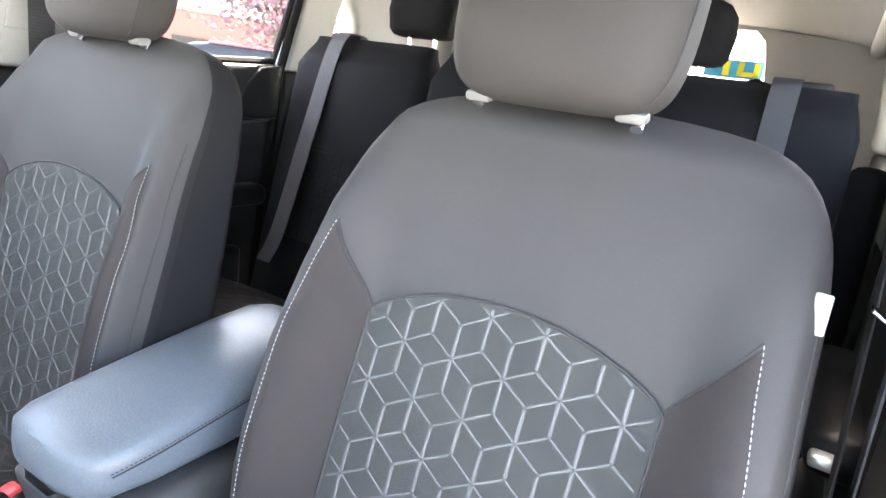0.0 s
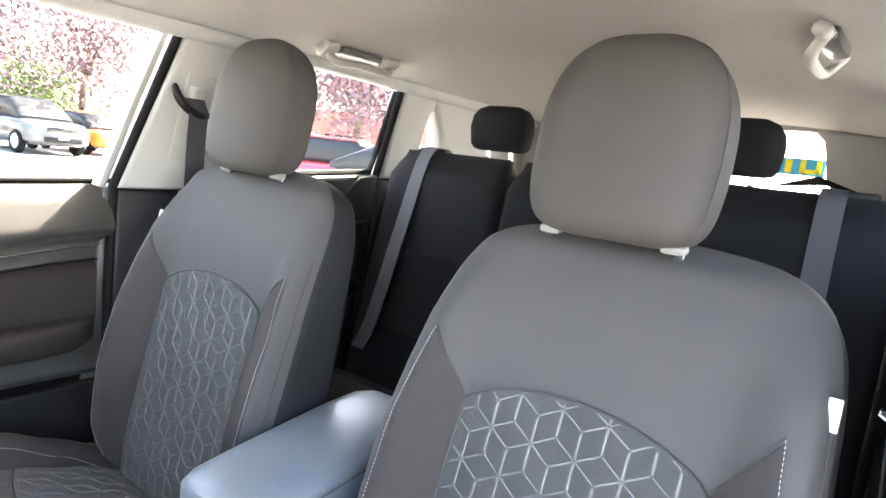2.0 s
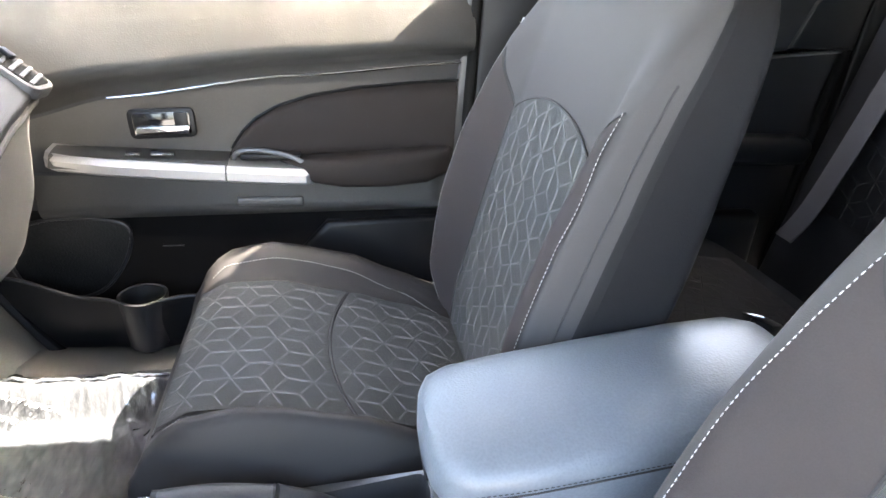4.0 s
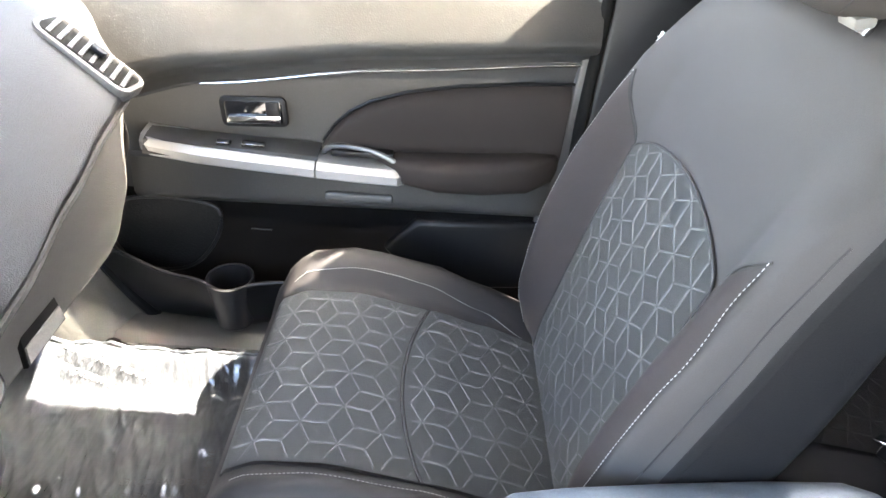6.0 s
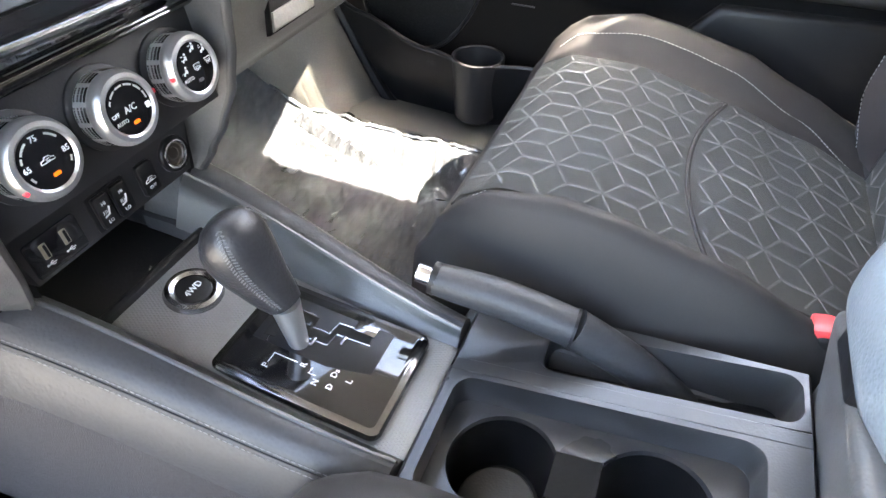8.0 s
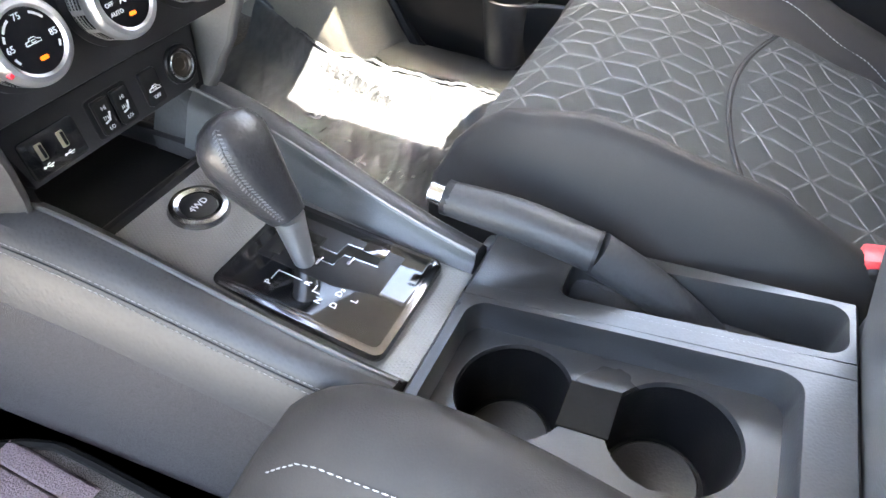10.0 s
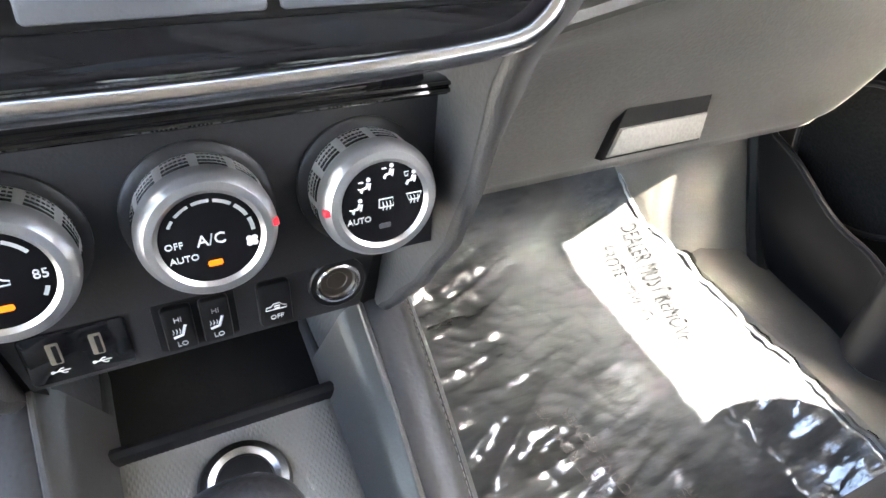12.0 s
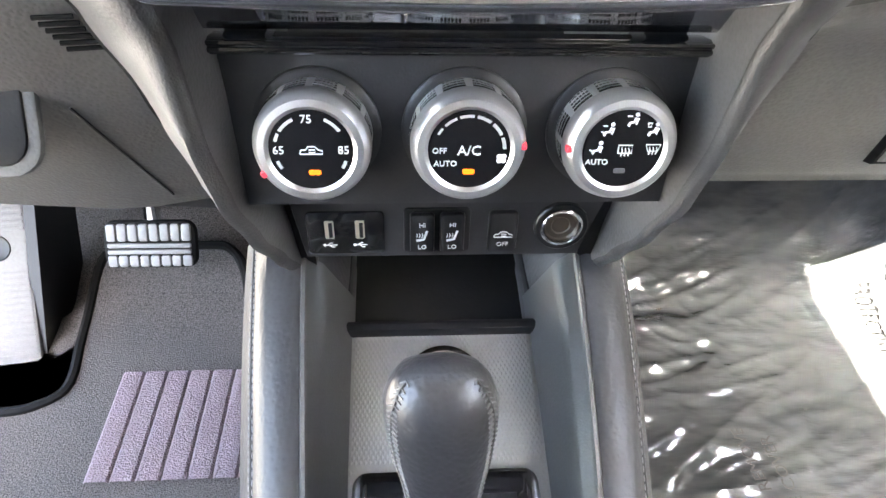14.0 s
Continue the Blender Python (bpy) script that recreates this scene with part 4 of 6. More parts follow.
    part("hinge_bar", tube([(ccx + outboard * 0.272, hy - 0.05, base + 0.02), (ccx + outboard * 0.272, hy + 0.05, base + 0.0)], 0.006, 8), SATIN, seat, "bare metal hinge bar")
    # cloth tag sewn into the outboard edge
    t0 = bw(outboard * (lerp_table(BACK_W, 0.55) + 0.0), 0.555, 0.005)
    tag = part("airbag_tag", rbox(t0 + Vector((outboard * -0.008, 0, 0)), (0.013, 0.004, 0.034), 0.0012, 1, Matrix.Rotation(th, 4, "X")), TAG, seat, "white sewn cloth tag")
    for k in range(4):
        part("print_bar", rbox(t0 + Vector((outboard * -0.008, 0.0024, 0.009 - 0.006 * k)), (0.009, 0.0008, 0.0014), 0, 1), PILLAR, tag)
    return seat


front_seat(0.371, -0.596, 0.539, 13.2, (0.37, -0.616, 0.54), 1, "charcoal cloth passenger seat with cube-patterned inserts and white stitching", 0.01, 0.03, 0.965)
front_seat(-0.387, -0.596, 0.538, 16.6, (-0.364, -0.628, 0.514), -1, "charcoal cloth driver seat with cube-patterned inserts and white stitching", 0.03, 0.0, 0.965, 0.019)


# ---- rear seat ----
def rear_seat():
    seat = thing("rear_seat", (0, -1.45, 0.36), "black cloth rear bench seat with folding backrest and belts", "car seat")
    th = radians(11)
    up, fwd = Vector((0, -math.sin(th), math.cos(th))), Vector((0, math.cos(th), math.sin(th)))

    def piece(x0, x1, name):
        rings = []
        for s in [-0.12, 0.0, 0.15, 0.3, 0.45, 0.56, 0.6, 0.625, 0.64, 0.645]:
            e = step01(0.56, 0.645, s)
            d = 0.07 - 0.05 * e
            ring = []
            w, mid = (x1 - x0) / 2 - 0.02 * e, (x0 + x1) / 2
            for k in range(32):
                a = 2 * math.pi * k / 32
                c, q = math.cos(a), math.sin(a)
                ring.append(Vector((mid + w * math.copysign(abs(c) ** 0.28, c), -1.4, 0.655)) + up * s + fwd * (d * math.copysign(abs(q) ** 0.4, q)))
            rings.append(ring)
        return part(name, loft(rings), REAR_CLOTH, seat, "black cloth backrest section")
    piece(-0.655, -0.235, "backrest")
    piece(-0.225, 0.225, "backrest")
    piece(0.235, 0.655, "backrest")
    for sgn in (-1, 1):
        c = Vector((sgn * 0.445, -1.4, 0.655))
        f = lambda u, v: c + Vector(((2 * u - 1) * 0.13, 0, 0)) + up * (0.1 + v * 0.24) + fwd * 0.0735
        part("back_insert", sheet(f, 6, 8, -0.004), REAR_INSERT_SHADE, seat, "patterned cloth insert in a shade-darkened colour")
        embossed(hex_lines(0.036, -0.13, 0.13, 0.1, 0.34), lambda x, s: abs(x) < 0.128 and 0.1 < s < 0.34, lambda x, s, h: c + Vector((x, 0, 0)) + up * s + fwd * (0.0738 + h), seat, REAR_EMBOSS_SHADE)
        part("release_handle", rbox(c + Vector((sgn * 0.1, 0, 0)) + up * 0.652 - fwd * 0.01, (0.1, 0.035, 0.02), 0.006), DARK_PLASTIC, seat, "black plastic backrest release")
    rings = []
    for y in [-1.42, -1.35, -1.2, -1.05, -0.99, -0.965]:
        e = step01(-1.05, -0.965, y)
        z = 0.66 + 0.05 * step01(-1.4, -1.05, y) - 0.06 * e
        rings.append([Vector((x, y + 0.2, z - 0.02 * abs(x / 0.718) ** 6)) for x in [-0.718 + 1.436 * k / 20 for k in range(21)]] + [Vector((0.718, y + 0.2, 0.38)), Vector((-0.718, y + 0.2, 0.38))])
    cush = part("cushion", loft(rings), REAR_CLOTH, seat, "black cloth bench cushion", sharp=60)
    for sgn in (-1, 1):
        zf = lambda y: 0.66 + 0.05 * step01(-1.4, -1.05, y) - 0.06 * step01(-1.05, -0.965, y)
        part("cushion_insert", sheet(lambda u, v: Vector((sgn * 0.4 + (2 * u - 1) * 0.16, -1.18 + 0.33 * v, zf(-1.38 + 0.33 * v) + 0.003)), 6, 12, -0.004), REAR_INSERT_SHADE, cush, "patterned cloth insert in a shade-darkened colour")
        embossed(hex_lines(0.036, -0.16, 0.16, -1.38, -1.05), lambda x, y: abs(x) < 0.158 and -1.38 < y < -1.05, lambda x, y, h: Vector((sgn * 0.4 + x, y + 0.2, zf(y) + 0.0035 + h)), cush, REAR_EMBOSS_SHADE)
    for x in (-0.315, 0.315):
        hc = Vector((x, -1.4, 0.655)) + up * 0.735
        rings = []
        for h, w, d in ((-0.064, 0.066, 0.02), (-0.06, 0.08, 0.035), (-0.047, 0.089, 0.045), (0.0, 0.095, 0.048), (0.033, 0.09, 0.043), (0.052, 0.076, 0.032), (0.062, 0.052, 0.016)):
            rings.append([hc + Vector((w * math.copysign(abs(math.cos(a)) ** 0.5, math.cos(a)), d * math.copysign(abs(math.sin(a)) ** 0.6, math.sin(a)), h)) for a in [2 * math.pi * k / 36 for k in range(36)]])
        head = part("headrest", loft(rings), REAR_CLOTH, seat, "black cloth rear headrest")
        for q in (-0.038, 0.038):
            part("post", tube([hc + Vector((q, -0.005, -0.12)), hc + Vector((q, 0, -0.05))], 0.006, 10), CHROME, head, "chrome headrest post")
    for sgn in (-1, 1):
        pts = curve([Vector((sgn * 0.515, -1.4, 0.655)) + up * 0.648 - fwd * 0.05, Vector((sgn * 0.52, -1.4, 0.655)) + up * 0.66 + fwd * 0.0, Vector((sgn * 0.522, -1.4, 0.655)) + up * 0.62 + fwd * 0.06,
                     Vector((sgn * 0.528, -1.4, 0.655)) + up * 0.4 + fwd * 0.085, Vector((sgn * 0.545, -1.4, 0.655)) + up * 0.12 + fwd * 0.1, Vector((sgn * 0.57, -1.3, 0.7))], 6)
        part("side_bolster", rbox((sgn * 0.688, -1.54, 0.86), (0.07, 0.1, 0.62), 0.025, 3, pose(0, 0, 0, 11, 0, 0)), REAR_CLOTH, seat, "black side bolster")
        part("seat_belt", band(pts, (1, 0, 0), 0.024, 0.002), BELT, seat, "grey woven seat belt")
    b = part("belt_buckle", rbox((0.2, -0.985, 0.742), (0.03, 0.05, 0.018), 0.004, 2, pose(0, 0, 0, 20, 0, 30)), DARK_PLASTIC, seat)
    part("belt_tongue", rbox((0.205, -0.97, 0.757), (0.028, 0.04, 0.003), 0.001, 1, pose(0, 0, 0, 25, 10, 40)), CHROME, seat, "bright metal belt tongue")
    return seat


rear_seat()


# ---- floor ----
def floor_z(y):
    return 0.352 + 0.16 * step01(0.25, 0.6, y)


solo("floor", sheet(lambda u, v: Vector((-0.735 + 1.47 * u, 0.6 - 3.0 * v, floor_z(0.6 - 3.0 * v))), 30, 60, 0.03), CARPET, "dark grey carpeted car floor", "floor", "structure")
def kick(u, v):
    y = 0.16 + 0.4 * u
    zt = 0.432 + 0.34 * step01(0.02, 0.5, u)
    return Vector((0.608 + 0.112 * (1 - math.cos(v * math.pi / 2)) ** 0.8, y, 0.39 + 0.1 * u + (zt - 0.39 - 0.1 * u) * math.sin(v * math.pi / 2) ** 1.2))


solo("wall_kick_panel", sheet(kick, 24, 16, -0.02), KICK, "warm grey kick panel beside the footwell", "kick panel", "structure")


def driver_mat():
    m = thing("floor_mat", (-0.3, 0.1, 0.35), "grey carpet floor mat with lilac-grey heel pad and bound edge", "floor mat")
    def mz(x, y):
        return floor_z(y) + 0.008
    out = [(-0.142, -0.25), (-0.142, 0.1), (-0.15, 0.17), (-0.175, 0.215), (-0.2, 0.235), (-0.205, 0.27), (-0.215, 0.33), (-0.235, 0.36), (-0.27, 0.365), (-0.37, 0.36), (-0.395, 0.34), (-0.395, 0.26), (-0.385, 0.19), (-0.405, 0.165), (-0.45, 0.155), (-0.6, 0.155), (-0.62, 0.1), (-0.62, -0.25)]
    sm = [(p.x, p.y) for p in curve([(a, b, 0) for a, b in out + out[:1]], 4)][:-1]
    bm = bmesh.new()
    vs = [bm.verts.new((x, y, 0)) for x, y in sm]
    bmesh.ops.triangulate(bm, faces=[bm.faces.new(vs)])
    bmesh.ops.subdivide_edges(bm, edges=bm.edges[:], cuts=3, use_grid_fill=True)
    ext = bmesh.ops.extrude_face_region(bm, geom=bm.faces[:])
    bmesh.ops.translate(bm, vec=(0, 0, 0.006), verts=[v for v in ext["geom"] if isinstance(v, bmesh.types.BMVert)])
    for v in bm.verts:
        v.co.z += mz(v.co.x, v.co.y)
    part("carpet_pad", bm, CARPET, m, "dark grey carpet pile")
    part("bound_edge", tube([(x, y, mz(x, y) + 0.005) for x, y in sm + sm[:1]], 0.006, 8), RUBBER, m, "black bound edge")
    for k in range(7):
        x0, x1 = -0.33 + 0.0245 * k, -0.33 + 0.0245 * k + 0.0241
        part("heel_pad_rib", sheet(lambda u, v: Vector((x0 + (x1 - x0) * u, 0.2 - 0.127 * v, mz(0, 0.2 - 0.127 * v) + 0.008 + 0.003 * math.sin(math.pi * u) ** 0.16)), 10, 10, 0.004), HEEL, m, "lilac-grey heel pad pile")
    return m


driver_mat().location += Vector((-0.012, -0.014, 0))


def rest_pedal():
    d = thing("footrest", (-0.47, 0.2, 0.36), "pale grey ribbed footrest plate with a round hole", "footrest")
    m = frame_at((-0.497, 0.277, 0.433), (1, 0.1, 0), (0.1, -0.75, 0.66))
    part("plate", prism(rrect(0.1, 0.3, 0.012), m, 0.012, 0.004), FOOT_GREY, d, "pale grey ribbed plate")
    part("hole", lathe([(0, 0.0125), (0.012, 0.0125), (0.014, 0.0135), (0.015, 0.0115)], m @ pose(0.017, 0.03, 0), 24), DARK_PLASTIC, d)
    for k in range(38):
        w = 0.05 if 20 <= k <= 25 else 0.094
        part("rib", prism(rrect(w, 0.0042, 0.0012, 2), m @ pose(-0.022 if w < 0.09 else 0.0, -0.136 + 0.0072 * k, 0.0118), 0.0014, 0.0005), FOOT_GREY, d)
    part("side", prism([(-0.15, -0.1), (0.2, -0.06), (0.2, 0.012), (-0.15, 0.012)], frame_at((-0.449, 0.277, 0.425), (0, 0.6, 0.8), (1, 0, 0)), 0.012), DARK_PLASTIC, d)


rest_pedal()


def brake_pedal():
    b = thing("brake_pedal", (-0.265, 0.3, 0.52), "grey rubber-ribbed brake pedal on a steel arm", "pedal")
    m = frame_at((-0.316, 0.303, 0.457), (1, 0.0, 0), (0, -0.83, 0.56)) @ Matrix.Diagonal((1.1, 1.1, 1.0, 1.0))
    part("pad", prism(rrect(0.094, 0.05, 0.012), m, 0.012, 0.005), RUBBER, b, "rubber pedal pad")
    for k in range(8):
        x = -0.0374 + 0.0107 * k
        for y, h in ((0.0125, 0.018), (-0.017, 0.012)):
            part("rib", prism(rrect(0.0095, h, 0.0025, 3), m @ pose(x, y, 0.0105), 0.004, 0.0015), RIB_GREY, b, "grey rubber rib")
    for y in (-0.001, -0.0075):
        part("bar", prism(rrect(0.084, 0.005, 0.002, 3), m @ pose(0, y, 0.0105), 0.004, 0.0015), RIB_GREY, b, "grey rubber bar")
    part("arm", tube(curve([m @ Vector((0.0, 0.02, -0.004)), (-0.322, 0.36, 0.54), (-0.33, 0.42, 0.75)], 6), 0.009, 10, 1.4), CHROME, b, "bare steel pedal arm")


brake_pedal()


# protective film over the passenger footwell
def film_z(x, y):
    edge = step01(0.53, 0.61, x)
    n = noise.noise(Vector((x * 7, y * 7, 0.3))) * 0.006 + noise.noise(Vector((x * 14 + y * 12, y * 9, 2.0))) * 0.002
    ridge = max(0.0, 0.35 - abs(noise.noise(Vector((x * 5 + y * 6, y * 30 - x * 12, 5.0))))) ** 2 * (0.022 + 0.026 * step01(0.42, 0.2, x)) + max(0.0, 0.3 - abs(noise.noise(Vector((x * 9 - y * 12, y * 20 + x * 8, 9.0))))) ** 2 * 0.012
    calm = 1 - 0.75 * step01(0.4, 0.5, x) * step01(0.0, 0.1, y)
    fold = abs(noise.noise(Vector((x * 7 + y * 9, y * 34 - x * 14, 11.0)))) * 0.0075 + abs(noise.noise(Vector((x * 16 - y * 12, y * 40 + x * 22, 17.0)))) * 0.0022
    return floor_z(y) + 0.012 + 0.06 * edge ** 1.5 + n + ridge - fold * calm * (1 + 0.7 * step01(0.42, 0.25, x))


FILM = pm("clear_film", (0.26, 0.28, 0.31), 0.09, 0.55, grain=60, bump=0.26, stretch=(0.35, 1.5, 1.0), vary=0.35, broad=9, spec=1.0, coat=0.7, depth=0.006)


def floor_film():
    f = thing("protective_film", (0.36, 0.1, 0.36), "crinkled shiny protective film over the footwell carpet", "film")
    def fn(u, v):
        x = 0.135 + (0.475 + 0.012 * noise.noise(Vector((v * 9, 1.0, 0)))) * u
        y = 0.43 - 0.76 * v
        return Vector((x, y, film_z(x, y)))
    part("sheet", sheet(fn, 150, 220, 0.0008), FILM, f, "crinkled transparent film", sharp=60)
    rim = [fn(1.0, k / 160) + Vector((0.003 * noise.noise(Vector((k * 0.31, 3.0, 0))), 0, 0.002 + 0.006 * noise.noise(Vector((k * 0.17, 7.0, 0))))) for k in range(161)]
    part("curled_edge", tube(rim, 0.0035, 6), FILM, f, "curled film edge")
    # black tube stands in for the shadow under the curled edge
    part("shaded_gap", tube([p + Vector((0.009, 0, -0.004)) for p in rim], 0.0055, 6), RUBBER, f, "dark strip drawn as shade along the film edge")
    ink = pm("film_ink", (0.06, 0.06, 0.065), 0.5, grain=60, bump=0)
    # lighter copy of the ink: sunlight on the print put into its colour
    sunlit_ink = pm("sunlit_film_ink", (0.3, 0.3, 0.31), 0.5, grain=60, bump=0)
    for text, x, y, a in (("DEALER MUST REMOVE", 0.578, 0.19, -99), ("PROTECTIVE COVER", 0.552, 0.195, -99), ("DEALER MUST REMOVE", 0.33, 0.0, 95), ("PROTECTIVE COVER", 0.355, 0.0, 95), ("DEALER MUST REMOVE", 0.33, -0.06, 5), ("PROTECTIVE COVER", 0.33, -0.085, 5)):
        m = frame_at((x, y, film_z(x, y) + (0.013 if x > 0.5 else 0.006)), (math.cos(radians(a)), math.sin(radians(a)), 0.0), (0, -0.3 if y > 0.1 else -0.05, 1))
        words(text, 0.018, m, sunlit_ink if x > 0.5 else ink, f, "printed_warning", 0.0001)


floor_film()


# ---- centre console ----
def con_z(y):
    return 0.59 + 0.045 * step01(-0.25, 0.1, y)


def console():
    c = thing("center_console", (0, -0.3, 0.36), "charcoal centre console with silver-grey shifter trim and stitched sides", "console")
    # sides: padded rails with stitching, from the stack to the rear box
    for s in (-1, 1):
        def rail(y, s=s):
            t = (y + 0.23) / 0.29
            zt = con_z(y) + 0.012 + 0.032 * step01(-0.3, 0.08, y)
            xb, xi, xo = 0.056 + 0.004 * t, 0.07 + 0.021 * t, 0.09 + 0.031 * t
            return [Vector((s * xb, y, con_z(y) - 0.004)), Vector((s * (xb + 0.6 * (xi - xb)), y, zt - 0.012)), Vector((s * (xi - 0.002), y, zt - 0.003)), Vector((s * (xi + 0.004), y, zt)), Vector((s * (xo - 0.008), y, zt - 0.002)),
                    Vector((s * (xo - 0.001), y, zt - 0.009)), Vector((s * (xo + 0.012), y, zt - 0.035)), Vector((s * (xo + 0.017), y, zt - 0.062)), Vector((s * xb, y, zt - 0.062))]
        part("side_rail", loft([rail(-0.23 + 0.33 * k / 16) for k in range(17)]), LEATHER, c, "soft charcoal console rail")
        part("trim_edge", tube([rail(y)[2] + Vector((0, 0, 0.001)) for y in [-0.23 + 0.33 * k / 16 for k in range(17)]], 0.002, 6), FLANK, c)
        part("seam", tube([rail(y)[5].lerp(rail(y)[6], 0.2) + Vector((s * 0.0004, 0, 0)) for y in [-0.23 + 0.33 * k / 30 for k in range(31)]], 0.0011, 6), SEAM, c)
        for off in (0.08, 0.32):
            part("stitching", stitches([rail(y)[5].lerp(rail(y)[6], off) + Vector((s * 0.0008, 0, 0.0003)) for y in [-0.23 + 0.33 * k / 30 for k in range(31)]], 0.0048, 0.0036, 0.0004), RAIL_THREAD, c, "grey double stitching")
        ys = [-0.23 + 0.29 * k / 16 for k in range(17)]
        part("trim_flank", sheet(lambda u, v: Vector((-s * 0.0012, 0, 0.0016)) + rail(-0.23 + 0.29 * u)[0].lerp(rail(-0.23 + 0.29 * u)[1], min(1, v / 0.6)).lerp(rail(-0.23 + 0.29 * u)[2], max(0, (v - 0.6) / 0.4)), 16, 10, 0.001), FLANK, c, "silver-grey trim flank")
        part("tunnel_carpet", loft([[Vector((s * 0.06, y, con_z(y) - 0.03)), Vector((s * (0.1 + 0.03 * (y + 0.23) / 0.29), y, con_z(y) - 0.03)), Vector((s * (0.1 + 0.022 * (y + 0.23) / 0.29), y, 0.42)), Vector((s * (0.105 + 0.024 * (y + 0.23) / 0.29), y, 0.34)), Vector((s * 0.06, y, 0.34))] for y in [-0.23 + 0.6 * k / 12 for k in range(13)]]), TUNNEL, c, "carpeted tunnel side")
        # rear side panels down to the floor
        part("side_panel", rbox((s * 0.108, -0.55, 0.46), (0.03, 0.66, 0.25), 0.01, 2), PLASTIC, c, "charcoal console side")
    # trim plate round the shifter: slopes up towards the stack
    def plate(u, v):
        x, y = (-0.058 + 0.116 * u) * (1 + 0.07 * v), -0.232 + 0.262 * v
        return Vector((x, y, con_z(y)))
    tp = part("shifter_trim", sheet(plate, 10, 20, 0.012), TRIM, c, "ribbed silver-grey shifter trim")
    bm = bmesh.new()
    for r in range(94):
        for q in range(54):
            x, y = -0.074 + 0.0028 * q + (0.0014 if r % 2 else 0), -0.228 + 0.0028 * r
            if abs(x) > 0.0575 or (-0.208 < y < -0.056 and abs(x) < 0.056) or (x * x + (y + 0.006) ** 2 < 0.026 ** 2):
                continue
            z = con_z(y)
            vs = [bm.verts.new((x + dx, y + dy, z + dz)) for dx, dy, dz in ((-0.0012, 0, 0.0001), (0, -0.0022, 0.0001), (0.0012, 0, 0.0001), (0, 0.0022, 0.0001), (0, 0, 0.0006))]
            for i in range(4):
                bm.faces.new((vs[i], vs[(i + 1) % 4], vs[4]))
    part("embossed_texture", bm, TRIM, tp, kind="stuff")
    # open bin ahead of it
    b = part("front_bin", rbox((0, 0.095, con_z(0.03) - 0.022), (0.134, 0.13, 0.008), 0.002), RUBBER, c, "black rubber-lined bin")
    for dx, dy, sx, sy in ((0, 0.032, 0.142, 0.01), (-0.067, 0.098, 0.012, 0.13), (0.067, 0.098, 0.012, 0.13)):
        part("bin_lip", rbox((dx, dy, con_z(0.03) - 0.004), (sx, sy, 0.022), 0.005, 2), DARK_PLASTIC, b)
    part("bin_back", rbox((0, 0.165, 0.66), (0.17, 0.012, 0.12), 0.004), DARK_PLASTIC, b)
    # drive mode button
    y = -0.006
    tilt = frame_at((0, y, con_z(y)), (1, 0, 0), (0, -0.17, 1))
    btn = part("drive_button", lathe([(0.0, 0.004), (0.0135, 0.004), (0.015, 0.0035), (0.0155, 0.001)], tilt, 40), DARK_PLASTIC, c, "round black button")
    part("button_ring", lathe([(0.0158, 0.0), (0.016, 0.004), (0.0195, 0.0056), (0.0235, 0.0045), (0.0255, 0.0)], tilt, 40), EDGE_SILVER, btn, "dark silver ring")
    words("4WD", 0.0085, tilt @ pose(0, 0, 0.0042), LEGEND_DIM, btn)
    # shifter gate
    gm = frame_at((-0.002, -0.134, con_z(-0.138) + 0.004), (1, 0, 0), (0, -0.1, 1))
    rim = part("gate_rim", prism(rrect(0.109, 0.151, 0.009), gm @ pose(0, 0, -0.006), 0.0105, 0.0038), DARK_CHROME, c, "dark silver gate rim")
    part("gate_plate", prism(rrect(0.096, 0.138, 0.005), gm @ pose(0, 0, -0.004), 0.0088, 0.0005), GLOSS, rim, "piano black gate plate")
    part("gate_inner", prism([(-0.014, 0.06), (0.04, 0.06), (0.04, -0.046), (-0.005, -0.046), (-0.014, -0.01)], gm @ pose(0, 0, 0.0), 0.0055, 0.001), DARK_PLASTIC, rim, "matt black inner gate")
    path = [(-0.008, 0.048), (0.022, 0.052), (0.022, 0.022), (0.01, 0.022), (0.01, 0.002), (0.024, 0.0), (0.026, -0.03)]
    part("gate_slot", tube([gm @ Vector((x, y, 0.0055)) for x, y in path], 0.0055, 8, 0.2), RUBBER, rim, "dark stepped gate slot")
    for off in (-0.006, 0.006):
        part("slot_edge", tube([gm @ Vector((x + off, y + 0.3 * off, 0.0059)) for x, y in path], 0.0008, 6, 0.6), DARK_CHROME, rim, "bright edge of the gate slot")
    for x, y, w, h in ((0.002, 0.012, 0.01, 0.0035), (0.014, -0.01, 0.01, 0.0035), (0.034, -0.022, 0.012, 0.02)):
        part("gate_step", prism(rrect(w, h, 0.001, 2), gm @ pose(x, y, 0.0043), 0.003, 0.0006), DARK_CHROME, rim)
    for t, x, y in (("P", -0.034, 0.034), ("R", -0.0205, 0.007), ("N", -0.031, -0.009), ("D", -0.0295, -0.0215), ("Ds", -0.0165, -0.0195), ("L", -0.0185, -0.033)):
        words(t, 0.0076, gm @ pose(x, y, 0.005, 0, 0, 0), LEGEND, rim, "gear_letter")
    for x, y, w, h in ((-0.0205, 0.0235, 0.0008, 0.022), (-0.0255, 0.034, 0.01, 0.0008), (-0.0255, -0.003, 0.0008, 0.007), (-0.0225, -0.0005, 0.006, 0.0008)):
        part("gear_line", prism(rrect(w, h, 0.0003, 2), gm @ pose(x, y, 0.005), 0.0002), LEGEND, rim)
